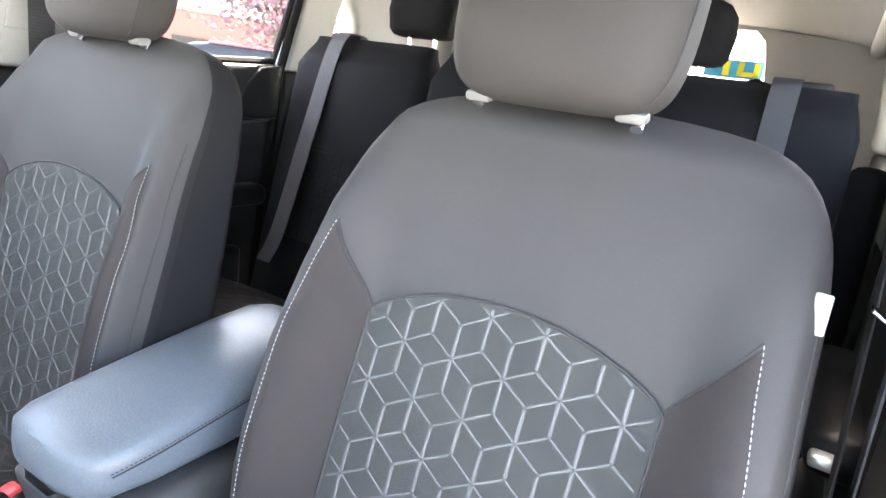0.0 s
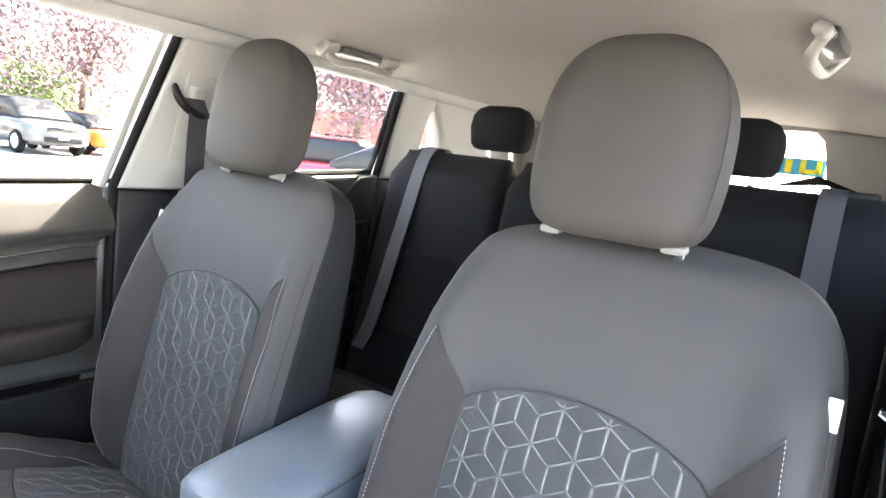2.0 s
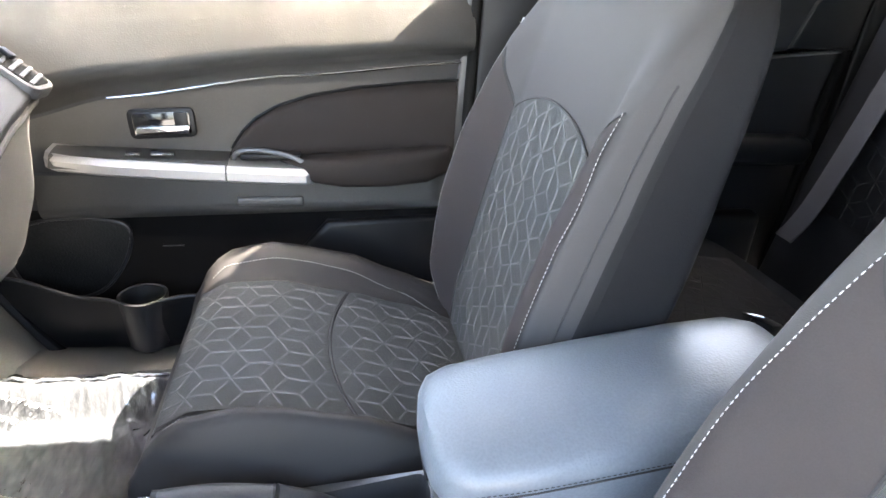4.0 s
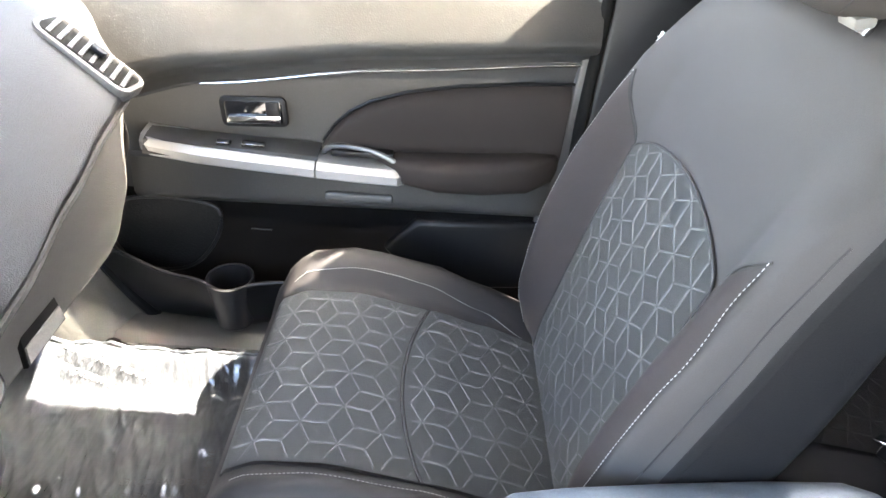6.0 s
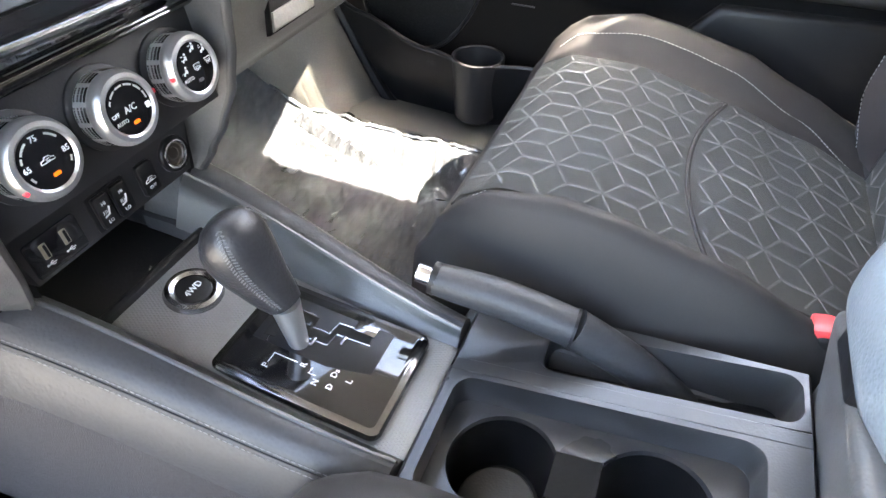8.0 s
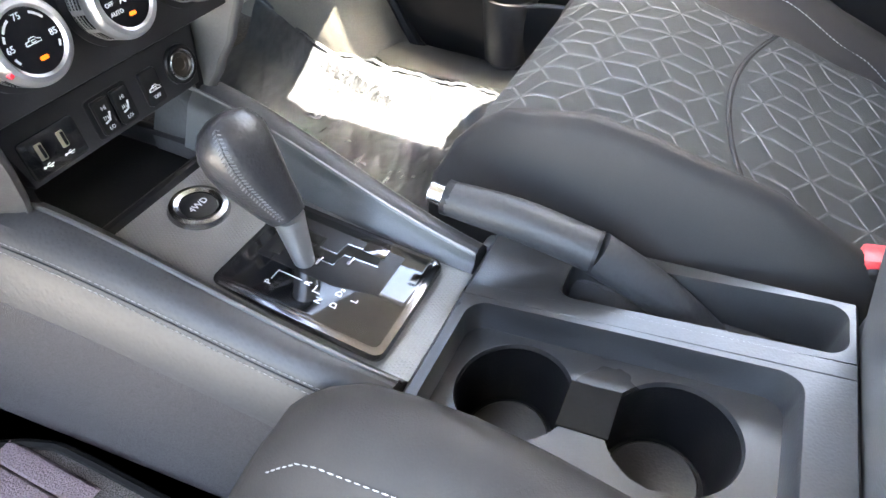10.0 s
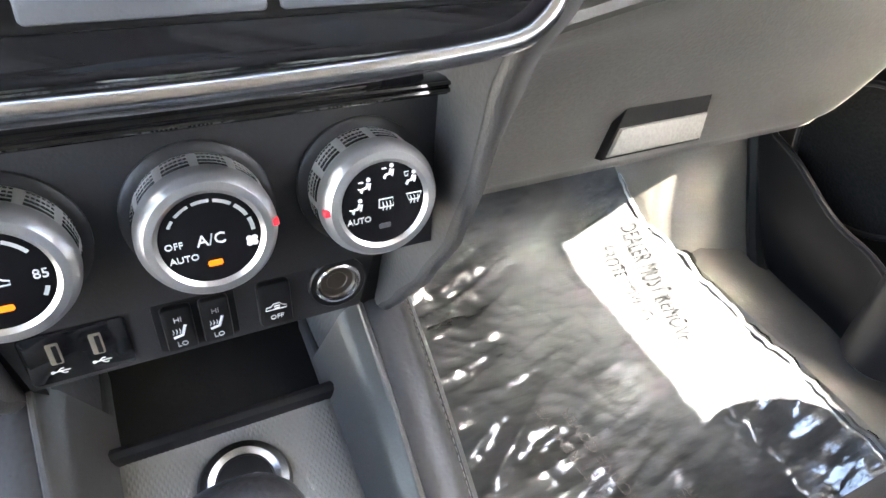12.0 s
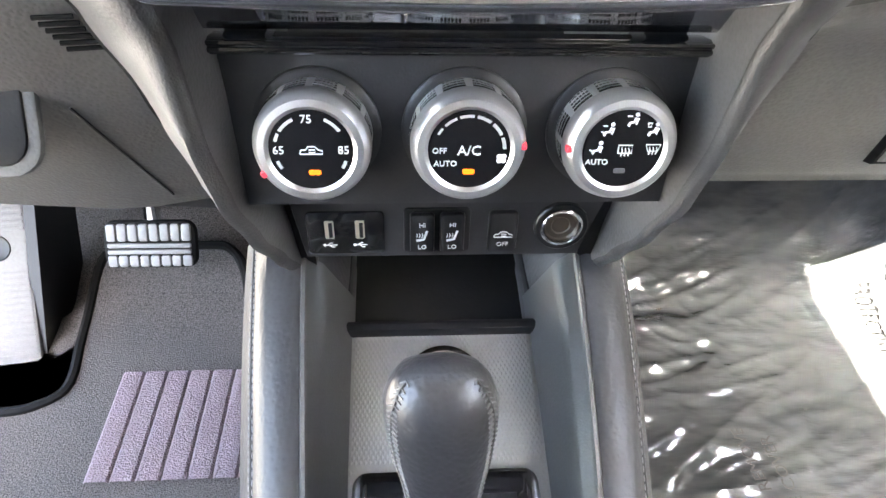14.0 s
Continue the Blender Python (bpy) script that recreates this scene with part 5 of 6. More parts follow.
    # gear lever
    foot, neck, tip = Vector((-0.005, -0.113, 0.61)), Vector((-0.007, -0.108, 0.66)), Vector((-0.009, -0.069, 0.731))
    part("lever_collar", tube(curve([foot, (foot + neck) / 2, neck], 5), 0.0125, 20, taper=lambda t: 0.62 + 0.38 * t), SATIN_DARK, c, "satin grey lever collar")
    axis = (tip - neck).normalized()
    sx = Vector((1, 0, 0))
    sw = axis.cross(sx).normalized()
    rings = []
    L = (tip - neck).length
    for h, rx, ry in ((-0.001, 0.012, 0.012), (0.0, 0.0135, 0.0135), (0.12, 0.0167, 0.0167), (0.3, 0.0201, 0.0201), (0.5, 0.0244, 0.0236), (0.68, 0.0265, 0.0247), (0.82, 0.0265, 0.0236), (0.93, 0.0234, 0.0196), (1.01, 0.0184, 0.0147), (1.055, 0.0095, 0.0073), (1.065, 0.0021, 0.0021)):
        p = neck + axis * (h * L) + sw * 0.006 * math.sin(math.pi * min(1, max(0, h)))
        rings.append([p + sx * rx * math.copysign(abs(math.cos(a)) ** 0.85, math.cos(a)) + sw * ry * math.copysign(abs(math.sin(a)) ** 0.85, math.sin(a)) for a in [2 * math.pi * k / 36 for k in range(36)]])
    kn = part("lever_knob", loft(rings), KNOB_LEATHER, c, "black leather shift knob with stitching")
    for s in (-1, 1):
        def on_knob(h, a):
            rx = lerp_table([(0.0, 0.0135), (0.12, 0.0167), (0.3, 0.0201), (0.5, 0.0244), (0.68, 0.0265), (0.82, 0.0265), (0.93, 0.0234), (1.01, 0.0184)], h)
            ry = lerp_table([(0.0, 0.0135), (0.12, 0.0167), (0.3, 0.0201), (0.5, 0.0236), (0.68, 0.0247), (0.82, 0.0236), (0.93, 0.0196), (1.01, 0.0147)], h)
            a = radians(a)
            return neck + axis * (h * L) + sw * (0.006 * math.sin(math.pi * min(1, h)) - ry * 1.012 * math.sin(a) ** 0.85) + sx * s * rx * 1.012 * math.cos(a) ** 0.85
        line = [on_knob(0.04 + 0.95 * k / 30, 33 + 8 * (k / 30) ** 3) for k in range(31)]
        bm = bmesh.new()
        for k in range(30):
            h = 0.05 + 0.93 * k / 29
            mid = 33 + 8 * (h ** 3)
            bm = join(bm, tube([on_knob(h, mid - 9), on_knob(h + 0.018, mid), on_knob(h, mid + 9)], 0.00055, 5))
        part("stitching", bm, KNOB_THREAD, kn, "grey cross stitching")
        part("seam", tube(line, 0.0007, 5), SEAM, kn)
    # rear deck: cup holders, brake lever slot, tray
    z = 0.594

    def ring_plate(outer, inner, z0, z1, z2):
        """A plate with an opening: top at z0, its inner wall falling to z1, its outer skirt to z2."""
        n = len(outer)
        mid = [((a[0] - b[0]) * 0.06 + b[0], (a[1] - b[1]) * 0.06 + b[1]) for a, b in zip(outer, inner)]
        rows = [[Vector((x, y, z2)) for x, y in outer], [Vector((x, y, z0 - 0.004)) for x, y in outer], [Vector((x * 0.985 + 0.015 * q, y + 0.003 * (1 if y < -0.37 else -1), z0)) for (x, y), (q, _) in zip(outer, inner)],
                [Vector((x, y, z0)) for x, y in mid], [Vector((x, y, z0 - 0.003)) for x, y in inner], [Vector((x, y, z1)) for x, y in inner]]
        return loft(rows, caps=False)

    def spread(pts, cx, cy, w, h):
        """Points of a box round (cx, cy) on the same bearings as the given points."""
        out = []
        for x, y in pts:
            dx, dy = x - cx, y - cy
            k = min(w / 2 / max(1e-9, abs(dx)), h / 2 / max(1e-9, abs(dy)))
            out.append((cx + dx * k, cy + dy * k))
        return out
    hole = [(x - 0.026, y - 0.357) for x, y in rrect(0.108, 0.226, 0.016, 8)]
    part("cup_deck", ring_plate(spread(hole, -0.034, -0.367, 0.148, 0.27), hole, z, z - 0.032, 0.52), DECK, c, "black grained deck round the cup tray")
    part("deck_bridge", rbox((0.04, -0.367, z - 0.0055), (0.014, 0.266, 0.012), 0.001, 1), DECK, c)
    slot = [(x + 0.076, y - 0.4) for x, y in rrect(0.046, 0.19, 0.014, 8)]
    part("lever_deck", ring_plate(spread(slot, 0.081, -0.367, 0.082, 0.27), slot, z, z - 0.05, 0.5), DECK, c, "black grained deck round the brake lever")
    part("slot_floor", rbox((0.076, -0.4, z - 0.05), (0.05, 0.2, 0.006), 0.001), DARK_PLASTIC, c)
    # the tray's floor with two round wells
    cups = [(-0.022, -0.298), (-0.022, -0.408)]
    for k, (px, py) in enumerate(cups):
        circ = [(px + 0.042 * math.cos(2 * math.pi * (i + 0.5) / 48), py + 0.042 * math.sin(2 * math.pi * (i + 0.5) / 48)) for i in range(48)]
        y0, y1 = (-0.353, -0.243) if k == 0 else (-0.471, -0.353)
        rect = []
        for x, y in circ:
            dx, dy = x - px, y - py
            kx = ((0.029 if dx > 0 else -0.081) - px) / dx if abs(dx) > 1e-9 else 1e9
            ky = ((y1 if dy > 0 else y0) - py) / dy if abs(dy) > 1e-9 else 1e9
            q = min(kx, ky)
            rect.append((px + dx * q, py + dy * q))
        part("tray_floor", loft([[Vector((x, y, z - 0.03)) for x, y in rect], [Vector((px + (x - px) * 1.03, py + (y - py) * 1.03, z - 0.03)) for x, y in circ], [Vector((x, y, z - 0.034)) for x, y in circ]], caps=False), DECK, c, "black tray floor")
        cup = part("cup_holder", lathe([(0.0, -0.062), (0.036, -0.062), (0.038, -0.058), (0.0418, 0.0)], Matrix.Translation((px, py, z - 0.034)), 48), DARK_PLASTIC, c, "deep black cup holder")
        part("cup_floor", lathe([(0.0, 0.001), (0.031, 0.001), (0.033, -0.001)], Matrix.Translation((px, py, z - 0.094)), 32), PLASTIC, cup, "grey rubber cup floor")
    part("well_link", rbox((-0.02, -0.353, z - 0.032), (0.04, 0.036, 0.006), 0.0005, 1), RUBBER, c, "black slot joining the two wells")
    # the whole deck climbs towards the armrest
    for ob in c.children:
        if ob.name.split(".")[0] in ("cup_deck", "deck_bridge", "lever_deck", "slot_floor", "tray_floor", "cup_holder", "well_link"):
            for piece in [ob] + list(ob.children):
                for v in piece.data.vertices:
                    v.co.z += 0.16 * max(0.0, -0.235 - (v.co.y + WORLD[piece].translation.y))
    # rear box under the armrest
    part("rear_box", rbox((0.012, -0.68, 0.52), (0.196, 0.35, 0.4), 0.02, 3), PLASTIC, c, "charcoal console box")
    part("box_neck", rbox((0.012, -0.512, 0.66), (0.15, 0.03, 0.14), 0.01, 3, pose(0, 0, 0, -14, 0, 0)), PLASTIC, c)
    return c


console().location.x -= 0.004


def hand_brake():
    h = thing("hand_brake", (0.085, -0.4, 0.59), "black parking brake lever with chrome button, lowered", "brake lever")
    a, b, e = Vector((0.073, -0.202, 0.647)), Vector((0.077, -0.322, 0.633)), Vector((0.088, -0.425, 0.566))
    part("grip", tube(curve([a, a.lerp(b, 0.5) + Vector((0, 0, 0.004)), b], 8), 0.0172, 20, 0.95, taper=lambda t: 0.84 + 0.16 * math.sin(math.pi * 0.5 * min(1, t * 1.7))), LEATHER, h, "smooth black grip")
    part("joint_ring", tube([b + (a - b) * 0.01, b - (a - b) * 0.012], 0.0175, 20), DARK_PLASTIC, h)
    part("lever_arm", tube(curve([b, b.lerp(e, 0.5) + Vector((0, 0, 0.006)), e], 8), 0.0172, 16, 1.05, taper=lambda t: 1.0 - 0.1 * t), LEATHER, h, "black lever arm")
    d = (a - b).normalized()
    part("collar", tube([a - d * 0.002, a + d * 0.004], 0.0145, 16), DARK_PLASTIC, h)
    part("button", tube([a + d * 0.003, a + d * 0.017], 0.0085, 16), CHROME, h, "chrome release button")


hand_brake()


def arm_rest():
    a = thing("armrest", (0.012, -0.67, 0.72), "padded blue-grey vinyl centre armrest with stitched edge", "armrest")
    def ring(y, w, zt, zb, cx):
        out = []
        for k in range(40):
            t = 2 * math.pi * k / 40
            c, s = math.cos(t), math.sin(t)
            x = w * math.copysign(abs(c) ** 0.45, c)
            zc, hh = (zt + zb) / 2, (zt - zb) / 2
            out.append(Vector((cx + x, y, zc + hh * math.copysign(abs(s) ** 0.5, s) - (0.004 * (x / w) ** 2 if s > 0 else 0))))
        return out
    rows = [(-0.472, 0.028, 0.782, 0.752), (-0.476, 0.052, 0.793, 0.744), (-0.486, 0.072, 0.799, 0.738), (-0.508, 0.085, 0.803, 0.732), (-0.56, 0.09, 0.811, 0.729), (-0.65, 0.092, 0.825, 0.73), (-0.75, 0.092, 0.84, 0.735), (-0.82, 0.09, 0.847, 0.74), (-0.848, 0.082, 0.843, 0.75), (-0.858, 0.06, 0.83, 0.762)]
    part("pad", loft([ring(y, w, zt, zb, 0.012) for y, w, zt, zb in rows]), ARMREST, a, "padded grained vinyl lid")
    for s in (-1, 1):
        line = [Vector((0.012 + s * (w * 0.995 + 0.0006), y, zt - 0.03)) for y, w, zt, zb in rows[3:9]]
        line = curve(line, 8)
        part("stitching", stitches(line, 0.005, 0.0034), SEAM, a)
        part("seam", tube([p + Vector((0, 0, -0.004)) for p in line], 0.001, 5), SEAM, a)
    part("latch", rbox((0.012, -0.48, 0.742), (0.05, 0.012, 0.02), 0.004), DARK_PLASTIC, a)


arm_rest()


def buckle(x, y, z, turn):
    b = thing("belt_buckle", (x, y, z - 0.1), "black seat belt buckle with red release button", "belt buckle", "front belt buckles")
    m = pose(x, y, z, -12, turn, 0)
    bm = rbox((0, 0, 0), (0.03, 0.048, 0.085), 0.008, 3)
    bm.transform(m)
    part("housing", bm, DARK_PLASTIC, b)
    bm = rbox((0, 0.014, 0.04), (0.026, 0.019, 0.012), 0.004, 2)
    bm.transform(m)
    part("release_button", bm, RED, b, "red release button")
    bm = rbox((0, -0.014, 0.041), (0.026, 0.014, 0.006), 0.002, 2)
    bm.transform(m)
    part("slot_plate", bm, SATIN, b)
    part("stalk", tube(curve([m @ Vector((0, 0, -0.03)), (x, y - 0.03, z - 0.09), (x + 0.01, y - 0.08, z - 0.16)], 5), 0.012, 8, 0.5), DARK_PLASTIC, b)


buckle(0.152, -0.535, 0.6, 6)


# ---- dashboard ----
def dash():
    d = thing("dashboard", (0, 0.25, 0.65), "grained dark grey dashboard with glovebox and side vents", "dashboard")
    # passenger side: the crease runs down from the door towards the stack
    CRX = [(0.12, 0.012, 0.862), (0.23, 0.016, 0.878), (0.38, 0.028, 0.908), (0.5, 0.032, 0.94), (0.58, 0.038, 0.953), (0.65, 0.058, 0.95), (0.7, 0.088, 0.936), (0.73, 0.12, 0.925)]

    def crease(x):
        return lerp_table([(a, b) for a, b, c in CRX], x), lerp_table([(a, c) for a, b, c in CRX], x)

    def upper_line(x):
        yc, zc = crease(x)
        zt = 1.078 - 0.01 * step01(0.5, 0.2, x)
        e = 0.03 * step01(0.6, 0.74, x)
        return curve([(yc + 0.004, zc + 0.004, 0), (yc - 0.002, zc + 0.014, 0), (yc + 0.008, zc + 0.03, 0), (0.11 + e, 1.03 + 0.3 * (zc - 0.94), 0), (0.17 + e, zt, 0), (0.26 + e, zt + 0.018, 0), (0.42, zt + 0.018, 0), (0.72, zt, 0)], 4)
    up_n = len(upper_line(0.3)) - 1

    def up(u, v):
        x = 0.118 + 0.622 * u
        p = upper_line(x)[int(round(v * up_n))]
        return Vector((x, p.x, p.y))
    part("upper_pad", sheet(up, 40, up_n, 0.006), DASH, d, "grained soft upper dashboard")
    part("crease_trim", tube([Vector((x, crease(x)[0] + 0.004, crease(x)[1] - 0.002)) for x in [0.12 + 0.61 * k / 40 for k in range(41)]], 0.0055, 8), DOORTOP, d, "grey crease trim")

    def lower_line(x):
        yc, zc = crease(x)
        g = step01(0.55, 0.73, x)
        return curve([(yc + 0.012, zc - 0.006, 0), (yc + 0.02, zc - 0.025, 0), (0.062 + 0.07 * g, 0.82, 0), (0.08 + 0.07 * g, 0.765, 0), (0.096 + 0.07 * g, 0.722, 0), (0.112 + 0.065 * g, 0.698, 0), (0.135 + 0.06 * g, 0.688, 0), (0.3, 0.7, 0), (0.5, 0.71, 0)], 4)
    low_n = len(lower_line(0.3)) - 1

    def lower(u, v):
        x = 0.125 + 0.608 * u
        p = lower_line(x)[int(round(v * low_n))]
        return Vector((x, p.x, p.y))
    g = part("glovebox_lid", sheet(lower, 30, low_n, 0.006), GLOVE, d, "grey glovebox lid")
    gm = frame_at((0.314, 0.0795, 0.768), (1, 0.02, 0), (0, -0.93, 0.35))
    part("latch_recess", prism([(-0.055, -0.03), (0.035, -0.03), (0.05, 0.028), (-0.02, 0.028)], gm @ pose(0, 0, -0.006), 0.0085, 0.001), DARK_PLASTIC, g, "dark latch recess")
    part("latch_paddle", prism([(-0.052, -0.028), (0.033, -0.028), (0.038, -0.01), (-0.041, -0.01)], gm @ pose(0, 0, -0.0005), 0.006, 0.002), GLOVE, g, "grey latch paddle")
    part("gap_line", tube([lower(0.05, v / 20) + Vector((0, -0.0015, 0.0005)) for v in range(15)], 0.0018, 6), RUBBER, d)
    part("damper_knob", tube([Vector((0.44, 0.2, 0.69)), Vector((0.44, 0.205, 0.668))], 0.006, 8), RUBBER, d)
    # end of the dash by the door
    part("end_cap", sheet(lambda u, v: lower(1.0, 0.62 * v) + Vector((-0.06 + 0.065 * u, -0.012 + 0.01 * u, 0)), 4, 20, 0.004), DOORTOP, d, "grey dashboard end cap")
    ctr = Vector((0.595, 0.083, 1.0115))
    vm = frame_at(ctr, (0.12, 0.8, 0.6), (0.0, -0.6, 0.8))
    vent = part("air_vent", prism(rrect(0.15, 0.066, 0.02), vm @ pose(0, 0, -0.014), 0.022, 0.005), DASH, d, "grey side air vent with slanted slats")
    part("vent_throat", prism(rrect(0.134, 0.052, 0.014), vm @ pose(0, 0, -0.01), 0.0192, 0.0005), RUBBER, vent)
    for k in range(8):
        part("slat", prism(rrect(0.0062, 0.052, 0.002, 3), vm @ pose(-0.056 + 0.016 * k, 0, 0.0085, 0, 0, 14), 0.003, 0.001), PLASTIC, vent, "grey vent slat")
    part("vent_knob", prism(rrect(0.022, 0.012, 0.004, 3), vm @ pose(-0.006, -0.004, 0.0125), 0.008, 0.002), DARK_PLASTIC, vent)
    # driver side lower panel
    def drv(u, v):
        x = -0.135 - 0.6 * u
        z = 0.93 - 0.255 * v
        y = 0.02 + 0.10 * v ** 1.3 - 0.02 * step01(0.0, 0.15, u) + 0.05 * u
        return Vector((x, y, z))
    p = part("knee_panel", sheet(drv, 20, 16, 0.012), KNEE, d, "grained charcoal knee panel")
    part("panel_foot", sheet(lambda u, v: Vector((-0.14 - 0.6 * u, 0.105 + 0.28 * v + 0.05 * u, 0.676 + 0.01 * v)), 8, 4, 0.01), PLASTIC, d)
    for k in range(6):
        a, b = Vector((-0.184 + 0.001 * k, 0.0355 + 0.0016 * k, 0.8423 - 0.0036 * k)), Vector((-0.1686 + 0.0008 * k, 0.0395 + 0.0016 * k, 0.8415 - 0.0036 * k))
        part("speaker_slot", tube([a, b], 0.0011, 6), RUBBER, p)
    pf = frame_at((-0.301, 0.0555, 0.802), (1, -0.08, 0), (0, -0.85, 0.45))
    pock = part("coin_pocket", prism(rrect(0.188, 0.09, 0.018), pf @ pose(0, 0, -0.004), 0.006, 0.002), DOORMID, p, "grey rim of the open coin pocket")
    part("pocket_dark", prism(rrect(0.176, 0.08, 0.014), pf @ pose(0, 0.001, -0.004), 0.0075, 0.001), DARK_PLASTIC, pock)
    part("panel_line", tube([Vector((-0.1965, 0.056, 0.786)), Vector((-0.1828, 0.1045, 0.69))], 0.0008, 5), SEAM, p)
    # upper driver-side dash, closes the cabin
    part("upper_pad", sheet(lambda u, v: Vector((-0.13 - 0.6 * u, 0.02 + 0.68 * v, 0.935 + 0.09 * step01(0, 0.3, v))), 10, 12, 0.012), DASH, d, "grained soft upper dashboard")
    part("center_pad", sheet(lambda u, v: Vector((-0.14 + 0.28 * u, 0.08 + 0.62 * v, 1.03)), 4, 6, 0.012), DASH, d)


dash()

PANEL_N = Vector((0, -math.cos(radians(13)), math.sin(radians(13))))


def stack():
    s = thing("climate_panel", (0, 0.03, 0.7), "charcoal climate control panel with three silver-ringed knobs", "control panel")
    X = Vector((1, 0, 0))
    O = Vector((0, 0.0265, 0.7918))
    m = frame_at(O, X, PANEL_N)
    top, bot = 0.038, -0.0405
    part("face", prism([(-0.108, bot), (0.108, bot), (0.112, top), (-0.112, top)], m @ pose(0, 0, -0.03), 0.03, 0.003), FASCIA, s, "charcoal plastic fascia")
    part("gloss_strip", prism([(-0.113, top - 0.001), (0.113, top - 0.001), (0.116, top + 0.007), (-0.116, top + 0.007)], m @ pose(0, 0, -0.008), 0.016, 0.003), GLOSS, s, "piano black strip")
    for k in (0, 1):
        part("strip_rib", tube([m @ Vector((-0.112, top + 0.002 + 0.003 * k, 0.0085)), m @ Vector((0.112, top + 0.002 + 0.003 * k, 0.0085))], 0.0012, 6), GLOSS, s)
    fold = curve([(0.03, 0.841, 0), (0.022, 0.855, 0), (0.013, 0.87, 0), (0.002, 0.888, 0)], 4)
    hood = lambda u, v: Vector(((2 * u - 1) * 0.113, fold[int(round(v * (len(fold) - 1)))].x, fold[int(round(v * (len(fold) - 1)))].y))
    part("gloss_hood", sheet(hood, 24, len(fold) - 1, 0.003), MIRROR_BLACK, s, "mirror-gloss black underside of the display hood")

    def knob(x):
        c = m @ pose(x + 0.0015, 0.001, 0) @ Matrix.Diagonal((0.905, 0.905, 1.06, 1.0))
        k = part("knob", lathe([(0.0335, 0.0), (0.0335, 0.002), (0.032, 0.003), (0.0285, 0.0035)], c, 64), FASCIA, s, "climate knob with silver ring")
        part("knurled_ring", lathe([(0.0275, 0.003), (0.029, 0.004), (0.0292, 0.006), (0.029, 0.016), (0.0288, 0.0175)], c, 64), SATIN, k, "silver knurled ring")
        part("bezel", lathe([(0.0293, 0.0172), (0.0292, 0.0205), (0.028, 0.0235), (0.0258, 0.0257), (0.0225, 0.0262), (0.0206, 0.0248)], c, 64), RING_SILVER, k, "satin silver bezel")
        part("dial_face", lathe([(0.0, 0.0248), (0.0196, 0.0248), (0.0208, 0.0244)], c, 64), DIAL, k, "glossy black dial face")
        bm = bmesh.new()
        verts, faces = [], []
        for patch in range(12):
            for j in range(6):
                a = 2 * math.pi * (patch + 0.12 + 0.76 * (j + 0.5) / 6) / 12
                for row in range(4):
                    q = c @ Matrix.Rotation(a, 4, "Z") @ pose(0.029, 0, 0.0056 + 0.0031 * row)
                    o = len(verts)
                    verts += [q @ Vector(p) for p in ((0, -0.001, -0.0012), (0, 0.001, -0.0012), (0, 0.001, 0.0012), (0, -0.001, 0.0012), (0.0004, 0, 0))]
                    faces += [(o, o + 1, o + 4), (o + 1, o + 2, o + 4), (o + 2, o + 3, o + 4), (o + 3, o, o + 4)]
        me = bpy.data.meshes.new("knurl")
        me.from_pydata(verts, [], faces)
        bm.from_mesh(me)
        bpy.data.meshes.remove(me)
        part("knurl", bm, CHROME, k, "knurled grip ridges", kind="stuff")
        return k, c @ pose(0, 0, 0.0252)

    def arc(c, parent, a0, a1, r, w=0.0016):
        bm = bmesh.new()
        n = 6
        ring = [[bm.verts.new(c @ Vector((q * math.cos(radians(a0 + (a1 - a0) * i / n)), q * math.sin(radians(a0 + (a1 - a0) * i / n)), 0.0002))) for q in (r - w / 2, r + w / 2)] for i in range(n + 1)]
        for u, v in zip(ring, ring[1:]):
            bm.faces.new((u[0], u[1], v[1], v[0]))
        bmesh.ops.solidify(bm, geom=bm.faces[:], thickness=0.0002)
        part("scale_arc", bm, LEGEND, parent)

    def mark(c, parent, a):
        b = rbox((0, 0, 0), (0.005, 0.0036, 0.0034), 0.0006, 1)
        b.transform(c @ Matrix.Rotation(radians(a), 4, "Z") @ pose(0.0264, 0, -0.0015))
        part("pointer", b, REDMARK, parent, "red pointer")

    def lamp(c, parent, x, y, mat=AMBER):
        part("indicator", prism(rrect(0.006, 0.0026, 0.0009, 3), c @ pose(x, y, 0), 0.0003), mat, parent, "lit amber indicator")

    def icon(c, parent, x, y, kind):
        bm = bmesh.new()
        def seg(pts, r=0.0004):
            nonlocal bm
            bm = join(bm, tube([c @ Vector((x + a, y + b, 0.0002)) for a, b in pts], r, 5, 0.5))
        if kind == "car":
            seg([(-0.0055, -0.0012), (-0.005, 0.0008), (-0.0025, 0.001), (-0.0015, 0.0026), (0.002, 0.0026), (0.0035, 0.001), (0.0055, 0.0004), (0.0055, -0.0012), (-0.0055, -0.0012)])
            seg([(0.002, 0.001), (-0.001, 0.001), (-0.001, -0.0004), (0.002, -0.0004)])
        elif kind == "fan":
            for k in range(4):
                a = radians(45 + 90 * k)
                bm = join(bm, lathe([(0.0, 0.0003), (0.0013, 0.0003), (0.0014, 0.0)], c @ pose(x + 0.0016 * math.cos(a), y + 0.0016 * math.sin(a), 0), 10))
        elif kind == "rear":
            seg([(-0.0035, -0.0018), (-0.0035, 0.0024), (0.0035, 0.0024), (0.0035, -0.0018), (-0.0035, -0.0018)])
            for q in (-0.0018, 0, 0.0018):
                seg([(q, -0.0034), (q + 0.0005, -0.001), (q, 0.001)], 0.0003)
        elif kind == "front":
            seg([(-0.0025, -0.0012), (-0.0038, 0.0022), (0.0038, 0.0022), (0.0025, -0.0012), (-0.0025, -0.0012)])
